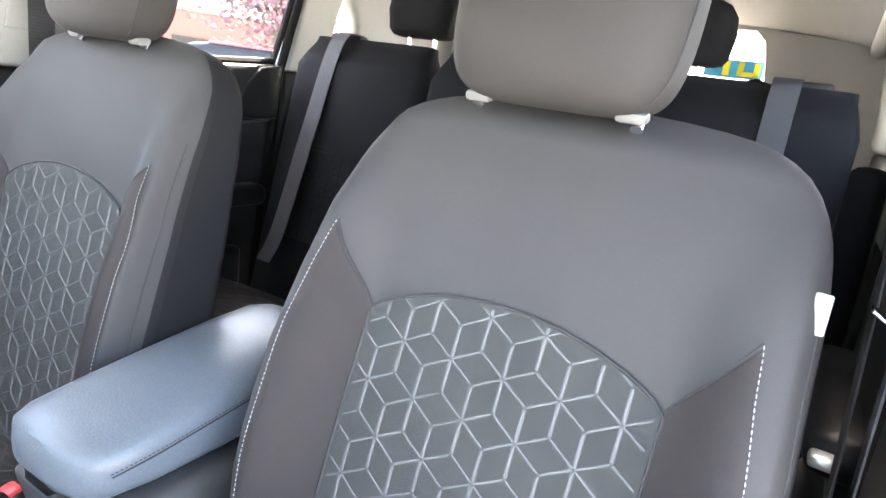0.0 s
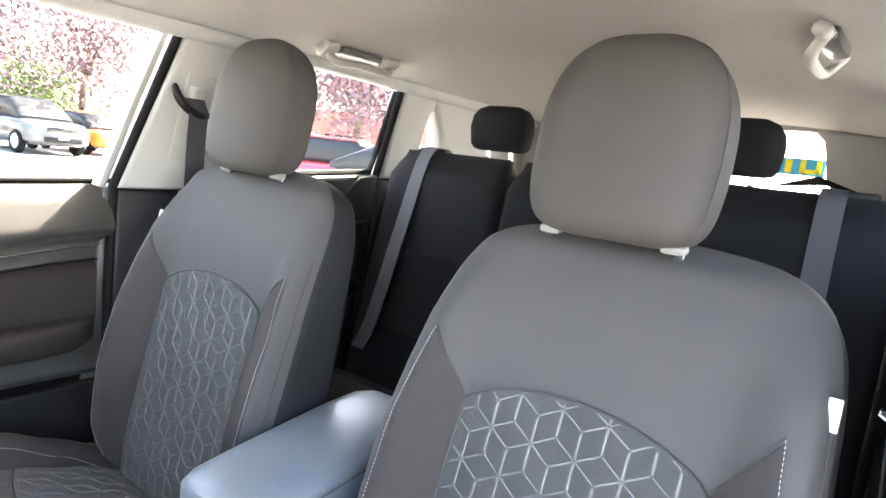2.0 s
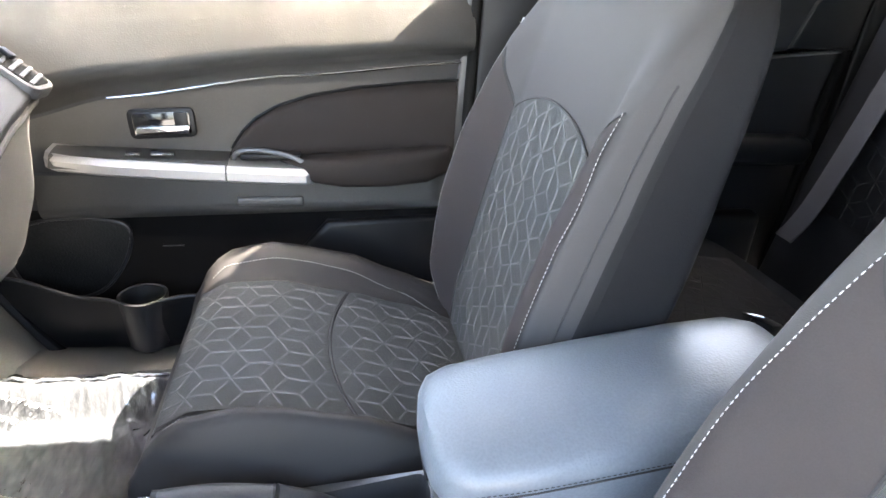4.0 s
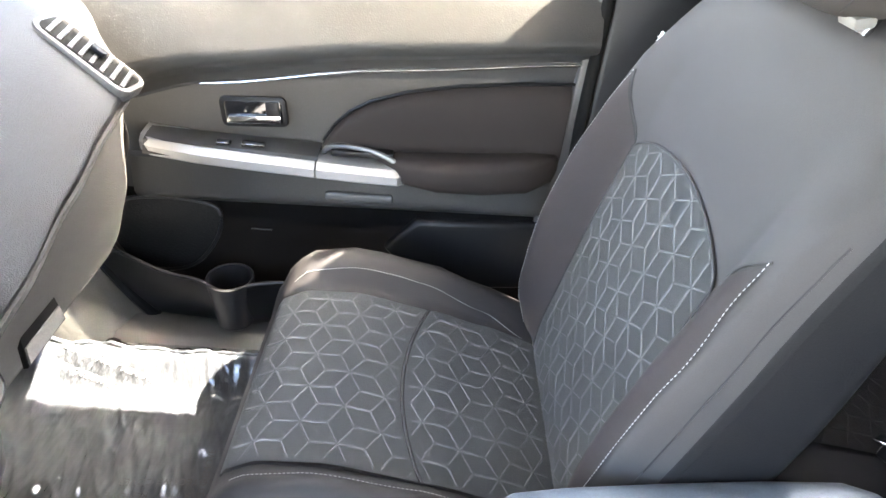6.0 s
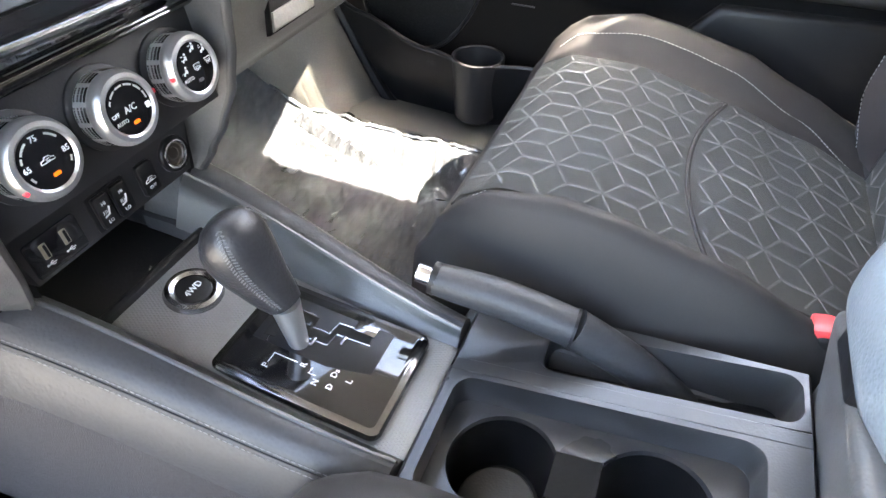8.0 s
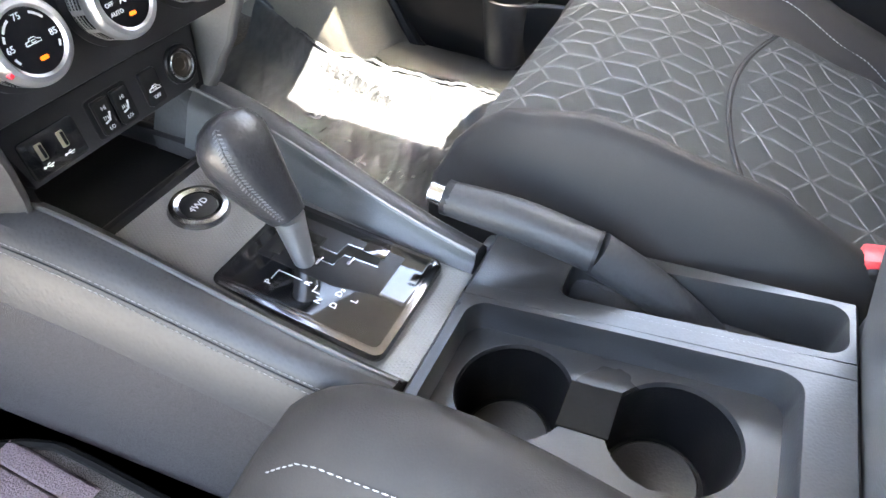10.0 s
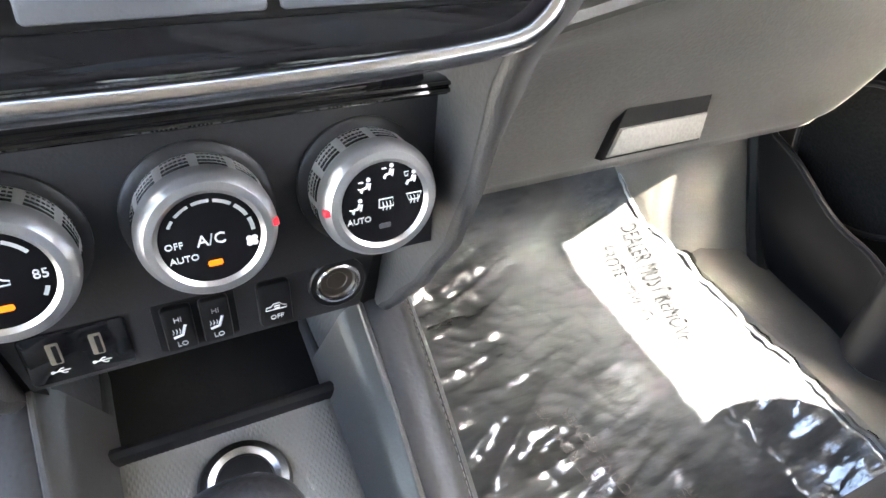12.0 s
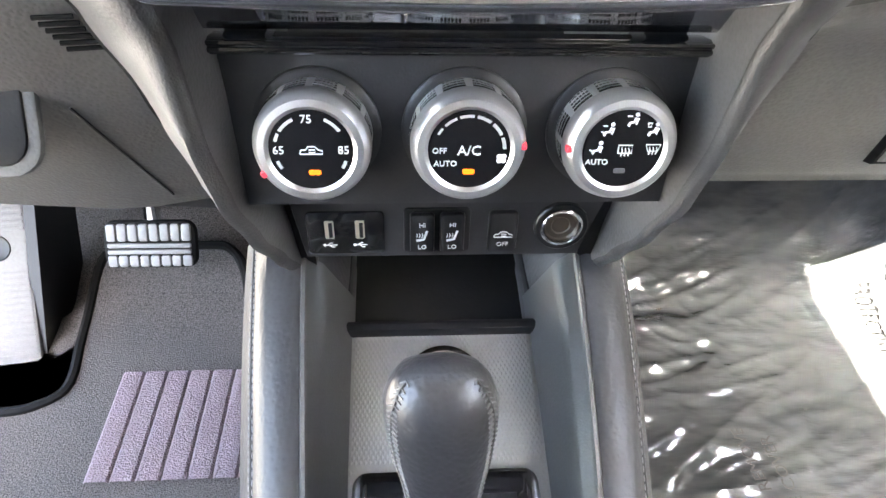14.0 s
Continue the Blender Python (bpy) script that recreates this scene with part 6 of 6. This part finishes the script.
            for q in (-0.0018, 0, 0.0018):
                seg([(q, -0.003), (q + 0.0005, -0.001), (q, 0.001)], 0.0003)
        else:
            bm = join(bm, lathe([(0.0, 0.0003), (0.0010, 0.0003), (0.0011, 0.0)], c @ pose(x + 0.0018, y + 0.0028, 0), 10))
            seg([(0.0015, 0.0012), (0.0005, -0.001), (-0.0012, -0.0012), (-0.002, -0.003)], 0.0007)
            seg([(0.0026, 0.001), (0.0018, -0.0022)], 0.0005)
            if kind == "face":
                seg([(-0.003, 0.002), (-0.0008, 0.002)], 0.0005)
            if kind == "feet":
                seg([(-0.0035, -0.001), (-0.0018, -0.0016)], 0.0005)
            if kind == "both":
                seg([(-0.003, 0.002), (-0.0008, 0.002)], 0.0005)
                seg([(-0.0035, -0.001), (-0.0018, -0.0016)], 0.0005)
            if kind == "mix":
                seg([(-0.003, 0.0035), (-0.001, 0.0035), (-0.0015, 0.0015), (-0.0027, 0.0015), (-0.003, 0.0035)], 0.0004)
        part("dial_icon", bm, LEGEND, parent)

    k1, c1 = knob(-0.0703)
    for t, x, y, z in (("75", -0.0012, 0.0158, 0.0058), ("65", -0.0158, 0.0, 0.0058), ("85", 0.0158, 0.0, 0.0058)):
        words(t, z, c1 @ pose(x, y, 0), LEGEND, k1, "dial_number")
    for a0, a1 in ((150, 164), (115, 145), (35, 65), (-32, -18), (198, 212)):
        arc(c1, k1, a0, a1, 0.0175)
    icon(c1, k1, 0.0, -0.0005, "car")
    lamp(c1, k1, 0.001, -0.0115)
    mark(c1, k1, 208)
    k2, c2 = knob(0.0)
    words("A/C", 0.0072, c2 @ pose(0, -0.0005, 0), LEGEND, k2, "dial_text")
    words("OFF", 0.0042, c2 @ pose(-0.0148, -0.0005, 0), LEGEND, k2, "dial_text")
    words("AUTO", 0.0042, c2 @ pose(-0.0118, -0.0073, 0), LEGEND, k2, "dial_text")
    for a0, a1 in ((140, 152), (112, 134), (84, 107), (55, 79), (27, 50), (2, 22)):
        arc(c2, k2, a0, a1, 0.0175, 0.0012 + 0.0006 * (140 - a0) / 140)
    icon(c2, k2, 0.0163, -0.0045, "fan")
    lamp(c2, k2, 0.0, -0.0115)
    mark(c2, k2, 3)
    k3, c3 = knob(0.0703)
    words("AUTO", 0.0042, c3 @ pose(-0.0125, -0.0068, 0), LEGEND, k3, "dial_text")
    for x, y, kind in ((-0.0135, 0.0008, "feet"), (-0.009, 0.0105, "both"), (0.0025, 0.0155, "face"), (0.0135, 0.0105, "mix"), (0.0152, 0.0005, "front"), (0.001, 0.0, "rear")):
        icon(c3, k3, x, y, kind)
    lamp(c3, k3, 0.0, -0.0115, PLASTIC)
    mark(c3, k3, 180)

    # lower switch row, set back
    lo = frame_at((0, 0.047, 0.709), X, (0, -math.cos(radians(8)), math.sin(radians(8))))
    part("switch_bar", prism([(-0.088, -0.021), (0.08, -0.021), (0.094, 0.026), (-0.096, 0.026)], lo @ pose(0, 0, -0.03), 0.03, 0.002), FASCIA, s, "charcoal switch row")
    us = part("usb_plate", prism(rrect(0.046, 0.03, 0.003), lo @ pose(-0.063, -0.002, -0.001), 0.0025, 0.0008), GLOSS, s, "black plate with two charging ports")
    for x in (-0.0725, -0.0545):
        part("usb_port", prism(rrect(0.0055, 0.0125, 0.0008, 2), lo @ pose(x, 0.001, 0.0012), 0.0012, 0.0003), GOLD, us, "bright charging port")
        part("port_tongue", prism(rrect(0.0022, 0.0105, 0.0003, 2), lo @ pose(x + 0.0008, 0.001, 0.0022), 0.0006), DARK_PLASTIC, us)
        sym = [[(-0.0035, -0.0102), (0.004, -0.0102)], [(-0.0015, -0.0102), (0.0002, -0.0087), (0.0016, -0.0087)], [(-0.0005, -0.0102), (0.001, -0.0117), (0.0026, -0.0117)]]
        part("port_mark", join(*[tube([lo @ Vector((x + a, b, 0.0016)) for a, b in line], 0.00035, 5) for line in sym], lathe([(0.0, 0.0003), (0.0009, 0.0002), (0.001, 0.0)], lo @ pose(x - 0.0035, -0.0102, 0.0016), 10)), WHITE, us)
    hs = part("heater_frame", prism(rrect(0.04, 0.032, 0.003), lo @ pose(-0.0085, -0.001, -0.001), 0.002, 0.0008), DARK_PLASTIC, s)
    for x in (-0.0175, 0.0005):
        b = part("heater_switch", prism(rrect(0.0148, 0.028, 0.0025), lo @ pose(x, -0.001, 0.0), 0.0055, 0.002), DARK_PLASTIC, hs, "rocker switch with seat heater symbol")
        words("HI", 0.0042, lo @ pose(x, 0.006, 0.0057), LEGEND_DIM, b, "switch_text")
        words("LO", 0.0042, lo @ pose(x, -0.0098, 0.0057), LEGEND_DIM, b, "switch_text")
        part("seat_symbol", join(tube([lo @ Vector((x + 0.003, 0.002, 0.0056)), lo @ Vector((x + 0.001, -0.004, 0.0056)), lo @ Vector((x - 0.0035, -0.005, 0.0056))], 0.0008, 5), *[tube([lo @ Vector((x - 0.0035 + 0.0016 * q, -0.0028, 0.0056)), lo @ Vector((x - 0.0029 + 0.0016 * q, -0.0014, 0.0056)), lo @ Vector((x - 0.0033 + 0.0016 * q, 0.0002, 0.0056))], 0.0003, 4) for q in range(3)]), LEGEND_DIM, b)
    b = part("stability_switch", prism(rrect(0.0178, 0.029, 0.003), lo @ pose(0.031, -0.001, -0.001), 0.006, 0.002), DARK_PLASTIC, s, "black rocker switch with skid symbol")
    words("OFF", 0.0042, lo @ pose(0.031, -0.0085, 0.0053), LEGEND_DIM, b, "switch_text")
    icon(lo @ pose(0, 0, 0.0052), b, 0.031, -0.002, "car")
    sk = lo @ pose(0.0665, 0.002, 0)
    so = part("power_socket", lathe([(0.0165, -0.001), (0.0165, 0.0025), (0.0155, 0.0035), (0.013, 0.0035), (0.0125, 0.001)], sk, 40), DARK_PLASTIC, s, "twelve volt power socket")
    part("socket_ring", lathe([(0.0128, 0.002), (0.0126, 0.0042), (0.0118, 0.0048), (0.0108, 0.0044), (0.0106, 0.001)], sk, 40), CHROME, so, "chrome socket ring")
    # the well is shallow; the shade of a deep one is in its brown
    part("socket_well", lathe([(0.0, 0.0005), (0.0055, 0.0006), (0.006, 0.0011), (0.0092, 0.0013), (0.0104, 0.0026)], sk, 32), pm("socket_well_shade", (0.02, 0.014, 0.009), 0.5, 0.0, grain=200, bump=0.05), so, "brownish metal socket well, colour darkened as if deep")
    # padded cheeks either side: a smooth inner flank, a rounded ridge and a broad grained face
    SEC = [(0.9, 0.115, 0.016, 0.127, -0.014, 0.199, 0.03), (0.875, 0.112, 0.02, 0.121, -0.01, 0.182, 0.034), (0.845, 0.1125, 0.024, 0.1175, -0.004, 0.165, 0.04), (0.8, 0.109, 0.024, 0.1175, 0.0, 0.152, 0.046),
           (0.76, 0.107, 0.026, 0.114, 0.006, 0.143, 0.052), (0.725, 0.101, 0.035, 0.1075, 0.018, 0.133, 0.057), (0.695, 0.097, 0.047, 0.101, 0.034, 0.121, 0.061), (0.672, 0.094, 0.057, 0.0965, 0.048, 0.108, 0.065), (0.655, 0.09, 0.066, 0.092, 0.06, 0.097, 0.07)]
    for q in (-1, 1):
        face_rows, flank_rows, line = [], [], []
        for k in range(46):
            z = 0.9 - 0.245 * k / 45
            xi, yi, xr, yr, xo, yo = [lerp_table([(r[0], r[n]) for r in reversed(SEC)], z) for n in range(1, 7)]
            flank_rows.append([Vector((q * x, y, z)) for x, y in ((xi - 0.001, yi + 0.03), (xi, yi), (xi + 0.35 * (xr - xi), yi + 0.5 * (yr - yi)), (xr - 0.003, yr + 0.005), (xr - 0.002, yr + 0.03))])
            bow = 0.12 * (xo - xr)
            face_rows.append([Vector((q * x, y, z)) for x, y in ((xr - 0.0028, yr + 0.0085), (xr - 0.0022, yr + 0.003), (xr + 0.0005, yr + 0.0002), (xr + 0.004, yr - 0.0004), (xr + 0.3 * (xo - xr), yr + 0.2 * (yo - yr) - bow * 0.3), (xr + 0.6 * (xo - xr), yr + 0.48 * (yo - yr) - bow * 0.3),
                                                                     (xr + 0.85 * (xo - xr), yr + 0.8 * (yo - yr)), (xo - 0.001, yo - 0.003), (xo, yo), (xo - 0.004, yo + 0.02), (xr, yr + 0.025))])
            line.append(Vector((q * (xo + 0.0012), yo + 0.001, z)))
        part("cheek_flank", loft(flank_rows), PLASTIC, s, "smooth charcoal inner flank", sharp=50)
        part("padded_cheek", loft(face_rows), CHEEK, s, "grained padded cheek", sharp=60)
        part("cheek_gap", tube(line, 0.002, 6), RUBBER, s, "dark joint beside the cheek")
        part("cheek_back", prism([(q * 0.085, -0.14), (q * 0.125, -0.08), (q * 0.15, 0.15), (q * 0.1, 0.15), (q * 0.085, -0.1)], frame_at((0, 0.062, 0.79), X, (0, -1, 0.05)) @ pose(0, 0, -0.02), 0.02), DARK_PLASTIC, s)
    return s


stack()


def display():
    d = thing("display_unit", (0, 0.0, 0.88), "black touch display with chrome lower edge and volume knobs", "display")
    m = frame_at((0, -0.018, 0.966), (1, 0, 0), (0, -0.93, 0.36))
    b = part("bezel", prism(rrect(0.214, 0.1715, 0.012), m @ pose(-0.004, 0.00325, -0.03), 0.03, 0.004), GLOSS, d, "gloss black bezel")
    part("screen", prism(rrect(0.19, 0.096, 0.003), m @ pose(-0.004, 0.036, -0.001), 0.0015, 0.0004), SCREEN, b, "dark glass screen")
    part("grey_band", prism(rrect(0.204, 0.026, 0.003), m @ pose(-0.004, -0.03, -0.001), 0.003, 0.001), BUTTON, b, "satin grey band below the screen")
    part("chrome_edge", tube(curve([m @ Vector(p) for p in ((-0.113, -0.045, 0.0), (-0.113, -0.07, 0.0), (-0.104, -0.082, 0.002), (-0.08, -0.0845, 0.003), (0, -0.0855, 0.004), (0.075, -0.083, 0.003), (0.096, -0.077, 0.002), (0.104, -0.065, 0.0), (0.105, -0.045, 0.0))], 6), 0.0032, 10), EDGE_SILVER, d, "satin silver lower edge")
    for x in (-0.113, 0.105):
        part("silver_frame", tube([m @ Vector((x, 0.085, 0.0)), m @ Vector((x, -0.045, 0.0))], 0.0026, 8), SATIN_DARK, d, "satin silver side frame")
    row = part("lower_button_bar", prism(rrect(0.202, 0.024, 0.003), m @ pose(-0.004, -0.059, -0.002), 0.003, 0.001), DARK_PLASTIC, d, "black button bar")
    for x, w in ((-0.0685, 0.067), (-0.006, 0.05), (0.0565, 0.069)):
        part("button", prism(rrect(w, 0.0205, 0.0015), m @ pose(x, -0.059, 0.0005), 0.002, 0.0007), BUTTON, row, "flat satin grey button")
    hz = m @ pose(-0.0075, -0.0585, 0.0028)
    part("hazard_symbol", join(tube([hz @ Vector((-0.006, -0.005, 0)), hz @ Vector((0.006, -0.005, 0)), hz @ Vector((0, 0.006, 0)), hz @ Vector((-0.006, -0.005, 0))], 0.0007, 5), tube([hz @ Vector((-0.003, -0.0033, 0)), hz @ Vector((0.003, -0.0033, 0)), hz @ Vector((0, 0.0022, 0)), hz @ Vector((-0.003, -0.0033, 0))], 0.0005, 5)), REDMARK, row, "red hazard triangle")
    part("warning_lamp", prism(rrect(0.013, 0.0055, 0.0015, 3), m @ pose(0.0425, -0.0555, 0.0025), 0.0006), glow("orange_lamp", (1.0, 0.13, 0.02), 0.03), row, "lit orange seat belt lamp")
    for q in (-1, 1):
        kn = part("volume_knob", lathe([(0.0095, 0.0), (0.0095, 0.011), (0.0085, 0.0125), (0.0, 0.013)], m @ pose(-0.004 + q * 0.08, -0.024, 0), 32), SATIN_DARK, d, "small silver knob")


display()


# ---- outdoors ----
ASPHALT = pm("pale_asphalt", (0.28, 0.275, 0.265), 0.9, grain=60, bump=0.4, vary=0.15, broad=0.6, depth=0.004)
solo("ground", sheet(lambda u, v: Vector((-300 + 600 * u, -300 + 600 * v, 0.0)), 10, 10), ASPHALT, "pale sunlit parking lot asphalt", "ground", "structure")


def parked_car(x, y, turn, paint, label, suv=True, length=4.5):
    c = thing("parked_car", (x, y, 0), label, "car", "parked cars")
    m = pose(x, y, 0, 0, 0, turn)
    h = 1.66 if suv else 1.44
    hood = 1.05 if suv else 0.9
    L, W = length / 2, 0.92
    def ring(yy, zb, zt, w):
        return [m @ Vector((w * math.copysign(abs(math.cos(a)) ** 0.35, math.cos(a)), yy, (zb + zt) / 2 + (zt - zb) / 2 * math.copysign(abs(math.sin(a)) ** 0.4, math.sin(a)))) for a in [2 * math.pi * k / 28 for k in range(28)]]
    rows = [(-L, 0.45, hood * 0.8, W * 0.82), (-L + 0.1, 0.3, hood * 0.93, W * 0.94), (-L + 0.5, 0.26, hood, W), (0, 0.25, hood + 0.02, W), (L - 1.1, 0.26, hood, W), (L - 0.35, 0.28, hood * 0.95, W * 0.97), (L - 0.08, 0.32, hood * 0.85, W * 0.9), (L, 0.4, hood * 0.72, W * 0.8)]
    body = part("body", loft([ring(*r) for r in rows]), paint, c)
    cab = [(-L + 0.12, hood - 0.05, hood + 0.1, W * 0.86), (-L + 0.55 if suv else -L + 0.9, hood - 0.05, h - 0.06, W * 0.8), (-L + 1.0 if suv else -L + 1.3, hood - 0.05, h, W * 0.78), (0.1, hood - 0.05, h, W * 0.78), (0.55, hood - 0.05, h - 0.08, W * 0.79), (1.2, hood - 0.05, hood + 0.06, W * 0.85)]
    part("cabin_glass", loft([ring(*r) for r in cab]), CAR_GLASS, c, "dark cabin windows")
    part("roof", loft([ring(yy, h - 0.05, h + 0.015, W * 0.74) for yy in (-L + 0.9 if suv else -L + 1.25, -L + 1.3, 0.0, 0.25)]), paint, c)
    for s in (-1, 1):
        for yy in (-L + 0.8, L - 0.85):
            w = part("wheel", lathe([(0.0, -0.1), (0.3, -0.1), (0.34, -0.06), (0.34, 0.06), (0.3, 0.1), (0.2, 0.09), (0.0, 0.08)], m @ frame_at((s * (W - 0.06), yy, 0.34), (0, 1, 0), (s, 0, 0)), 28), RUBBER, c, "black tyre")
            part("rim", lathe([(0.0, 0.1), (0.06, 0.105), (0.2, 0.102), (0.22, 0.09)], m @ frame_at((s * (W - 0.06), yy, 0.34), (0, 1, 0), (s, 0, 0)), 20), SATIN, w)
        part("headlight", rbox(m @ Vector((s * W * 0.68, L - 0.1, hood * 0.78)), (0.34, 0.14, 0.14), 0.04, 2, pose(0, 0, 0, 0, 0, turn)), CHROME, c, "clear headlight")
        part("tail_light", rbox(m @ Vector((s * W * 0.7, -L + 0.06, hood * 0.82)), (0.3, 0.1, 0.14), 0.03, 2, pose(0, 0, 0, 0, 0, turn)), RED, c, "red tail light")
    part("grille", rbox(m @ Vector((0, L - 0.03, hood * 0.74)), (0.95, 0.08, 0.14), 0.02, 2, pose(0, 0, 0, 0, 0, turn)), GLOSS, c, "black grille")
    part("lower_grille", rbox(m @ Vector((0, L - 0.02, 0.48)), (1.1, 0.08, 0.16), 0.02, 2, pose(0, 0, 0, 0, 0, turn)), DARK_PLASTIC, c)
    part("plate", rbox(m @ Vector((0, L + 0.03, 0.58)), (0.32, 0.02, 0.15), 0.005, 1, pose(0, 0, 0, 0, 0, turn)), WHITE, c, "pale blank plate")
    return c


def paint(name, rgb):
    return pm(name, rgb, 0.25, 0.1, grain=40, bump=0.0, vary=0.06, coat=0.8)


GREYP, ORANGEP, REDP, WHITEP, SILVERP = paint("paint_grey", (0.07, 0.072, 0.075)), paint("paint_orange", (0.75, 0.2, 0.03)), paint("paint_red", (0.55, 0.025, 0.04)), paint("paint_white", (0.78, 0.78, 0.78)), paint("paint_silver", (0.5, 0.51, 0.52))


def place(az, dist):
    """A spot seen from the driver's place at a bearing from straight back, towards the passenger side."""
    a = radians(az)
    return -0.7 + dist * math.sin(a), -0.07 - dist * math.cos(a)


def leafy_tree(x, y, height, spread, leaf, label, seed):
    rnd = random.Random(seed)
    t = thing("tree", (x, y, 0), label, "tree", "trees by the lot")
    bark = pm("bark", (0.12, 0.09, 0.07), 0.9, grain=20, bump=0.6, depth=0.02)
    base = Vector((x, y, 0))
    fork = base + Vector((0, 0, height * 0.34))
    part("trunk", tube(curve([base, base + Vector((0.05, 0.02, height * 0.2)), fork], 4), 0.15, 10, taper=lambda q: 1 - 0.4 * q), bark, t)
    tips = []
    for k in range(9):
        a = 2 * math.pi * k / 9 + rnd.random() * 0.5
        out = spread * (0.45 + 0.5 * rnd.random())
        e = fork + Vector((math.cos(a) * out, math.sin(a) * out, height * (0.2 + 0.42 * rnd.random())))
        mid = fork.lerp(e, 0.5) + Vector((0, 0, 0.15 * height * rnd.random()))
        part("limb", tube(curve([fork, mid, e], 4), 0.06, 6, taper=lambda q: 1 - 0.75 * q), bark, t)
        tips += [mid, e, fork.lerp(e, 0.75), fork.lerp(e, 0.3) + Vector((0, 0, -0.04 * height)), mid + Vector((rnd.gauss(0, 0.5), rnd.gauss(0, 0.5), -0.1 * height))]
    bm = bmesh.new()
    for k in range(8000):
        c = rnd.choice(tips) + Vector((rnd.gauss(0, 1), rnd.gauss(0, 1), rnd.gauss(0, 0.8))) * spread * 0.27
        s = 0.04 + 0.065 * rnd.random()
        u = Vector((rnd.gauss(0, 1), rnd.gauss(0, 1), rnd.gauss(0, 1))).normalized()
        v = u.orthogonal().normalized() * s * 0.6
        u = u * s
        vs = [bm.verts.new(c + p) for p in (-u, v, u, -v)]
        bm.faces.new(vs)
    part("crown", bm, leaf, t, kind="stuff")


PURPLE = pm("purple_leaf", (0.14, 0.085, 0.095), 0.6, grain=3, bump=0, vary=0.5, broad=2)
GREEN = pm("green_leaf", (0.08, 0.12, 0.03), 0.6, grain=3, bump=0, vary=0.4, broad=2)


def outdoors():
    for az, dist, turn, mat, label, suv, ln in (
            (72.2, 24, 98, GREYP, "dark grey boxy off-road car parked facing the lane", True, 4.3),
            (68.0, 26, 100, ORANGEP, "bright orange hatchback parked beside the grey car", False, 4.0),
            (47.0, 14.0, 125, REDP, "bright red sedan parked side on", False, 4.6),
            (38.5, 12.0, 118, WHITEP, "white hatchback parked in the next bay", False, 4.3),
            (91, 16, 262, WHITEP, "white sedan parked across the lot", False, 4.5),
            (80.5, 18, 255, WHITEP, "white car parked across the lane", True, 4.4),
            (33, 17, 100, SILVERP, "silver car parked in the row behind", True, 4.4),
            (8, 7.5, 0, SILVERP, "pale silver car parked behind", True, 4.5)):
        x, y = place(az, dist)
        parked_car(x, y, turn, mat, label, suv, ln)
    for az, dist, h, sp, mat, label, seed in (
            (76, 25, 8.0, 3.2, PURPLE, "purple-leaved plum tree at the edge of the lot", 3),
            (68.5, 27, 8.0, 3.0, PURPLE, "purple-leaved plum tree beyond the parked cars", 5),
            (83, 27, 7.5, 3.0, PURPLE, "purple-leaved plum tree beside the lane", 11),
            (46.6, 17, 6.2, 2.3, PURPLE, "purple-leaved plum tree before a red building", 9),
            (72, 32, 4.2, 2.6, GREEN, "green leafy tree at the edge of the lot", 7),
            (93, 27, 5.0, 3.0, GREEN, "green leafy tree across the lot", 8),
            (100, 26, 5.0, 3.0, GREEN, "green leafy tree past the white sedan", 12)):
        x, y = place(az, dist)
        leafy_tree(x, y, h, sp, mat, label, seed)
    bx, by = place(45, 40)
    b = thing("building", (bx, by, 0), "low red-walled shop building with pale fascia", "building")
    RW = pm("red_wall", (0.5, 0.09, 0.07), 0.8, grain=8, bump=0.1)
    turn = pose(0, 0, 0, 0, 0, 45)
    mt = pose(bx, by, 0, 0, 0, 45)
    part("wall", rbox((bx, by, 1.6), (14, 6, 3.2), 0.02, 1, turn), RW, b, "red painted wall")
    part("roof", rbox((bx, by, 3.35), (14.6, 6.6, 0.3), 0.02, 1, turn), WHITEP, b, "pale roof fascia")
    for k in range(4):
        part("window", rbox(mt @ Vector((-5.2 + 3.5 * k, 3.03, 1.3)), (2.2, 0.1, 1.2), 0.02, 1, turn), SCREEN, b, "dark shop window")
    x, y = place(80, 30)
    w = thing("low_wall", (x, y, 0), "low pale stone wall at the edge of the lot", "wall")
    part("wall", rbox((x, y, 0.5), (0.4, 22, 1.0), 0.05, 2, pose(0, 0, 0, 0, 0, -8)), pm("stone_wall", (0.42, 0.36, 0.3), 0.9, grain=6, bump=0.5, depth=0.03), w)


outdoors()
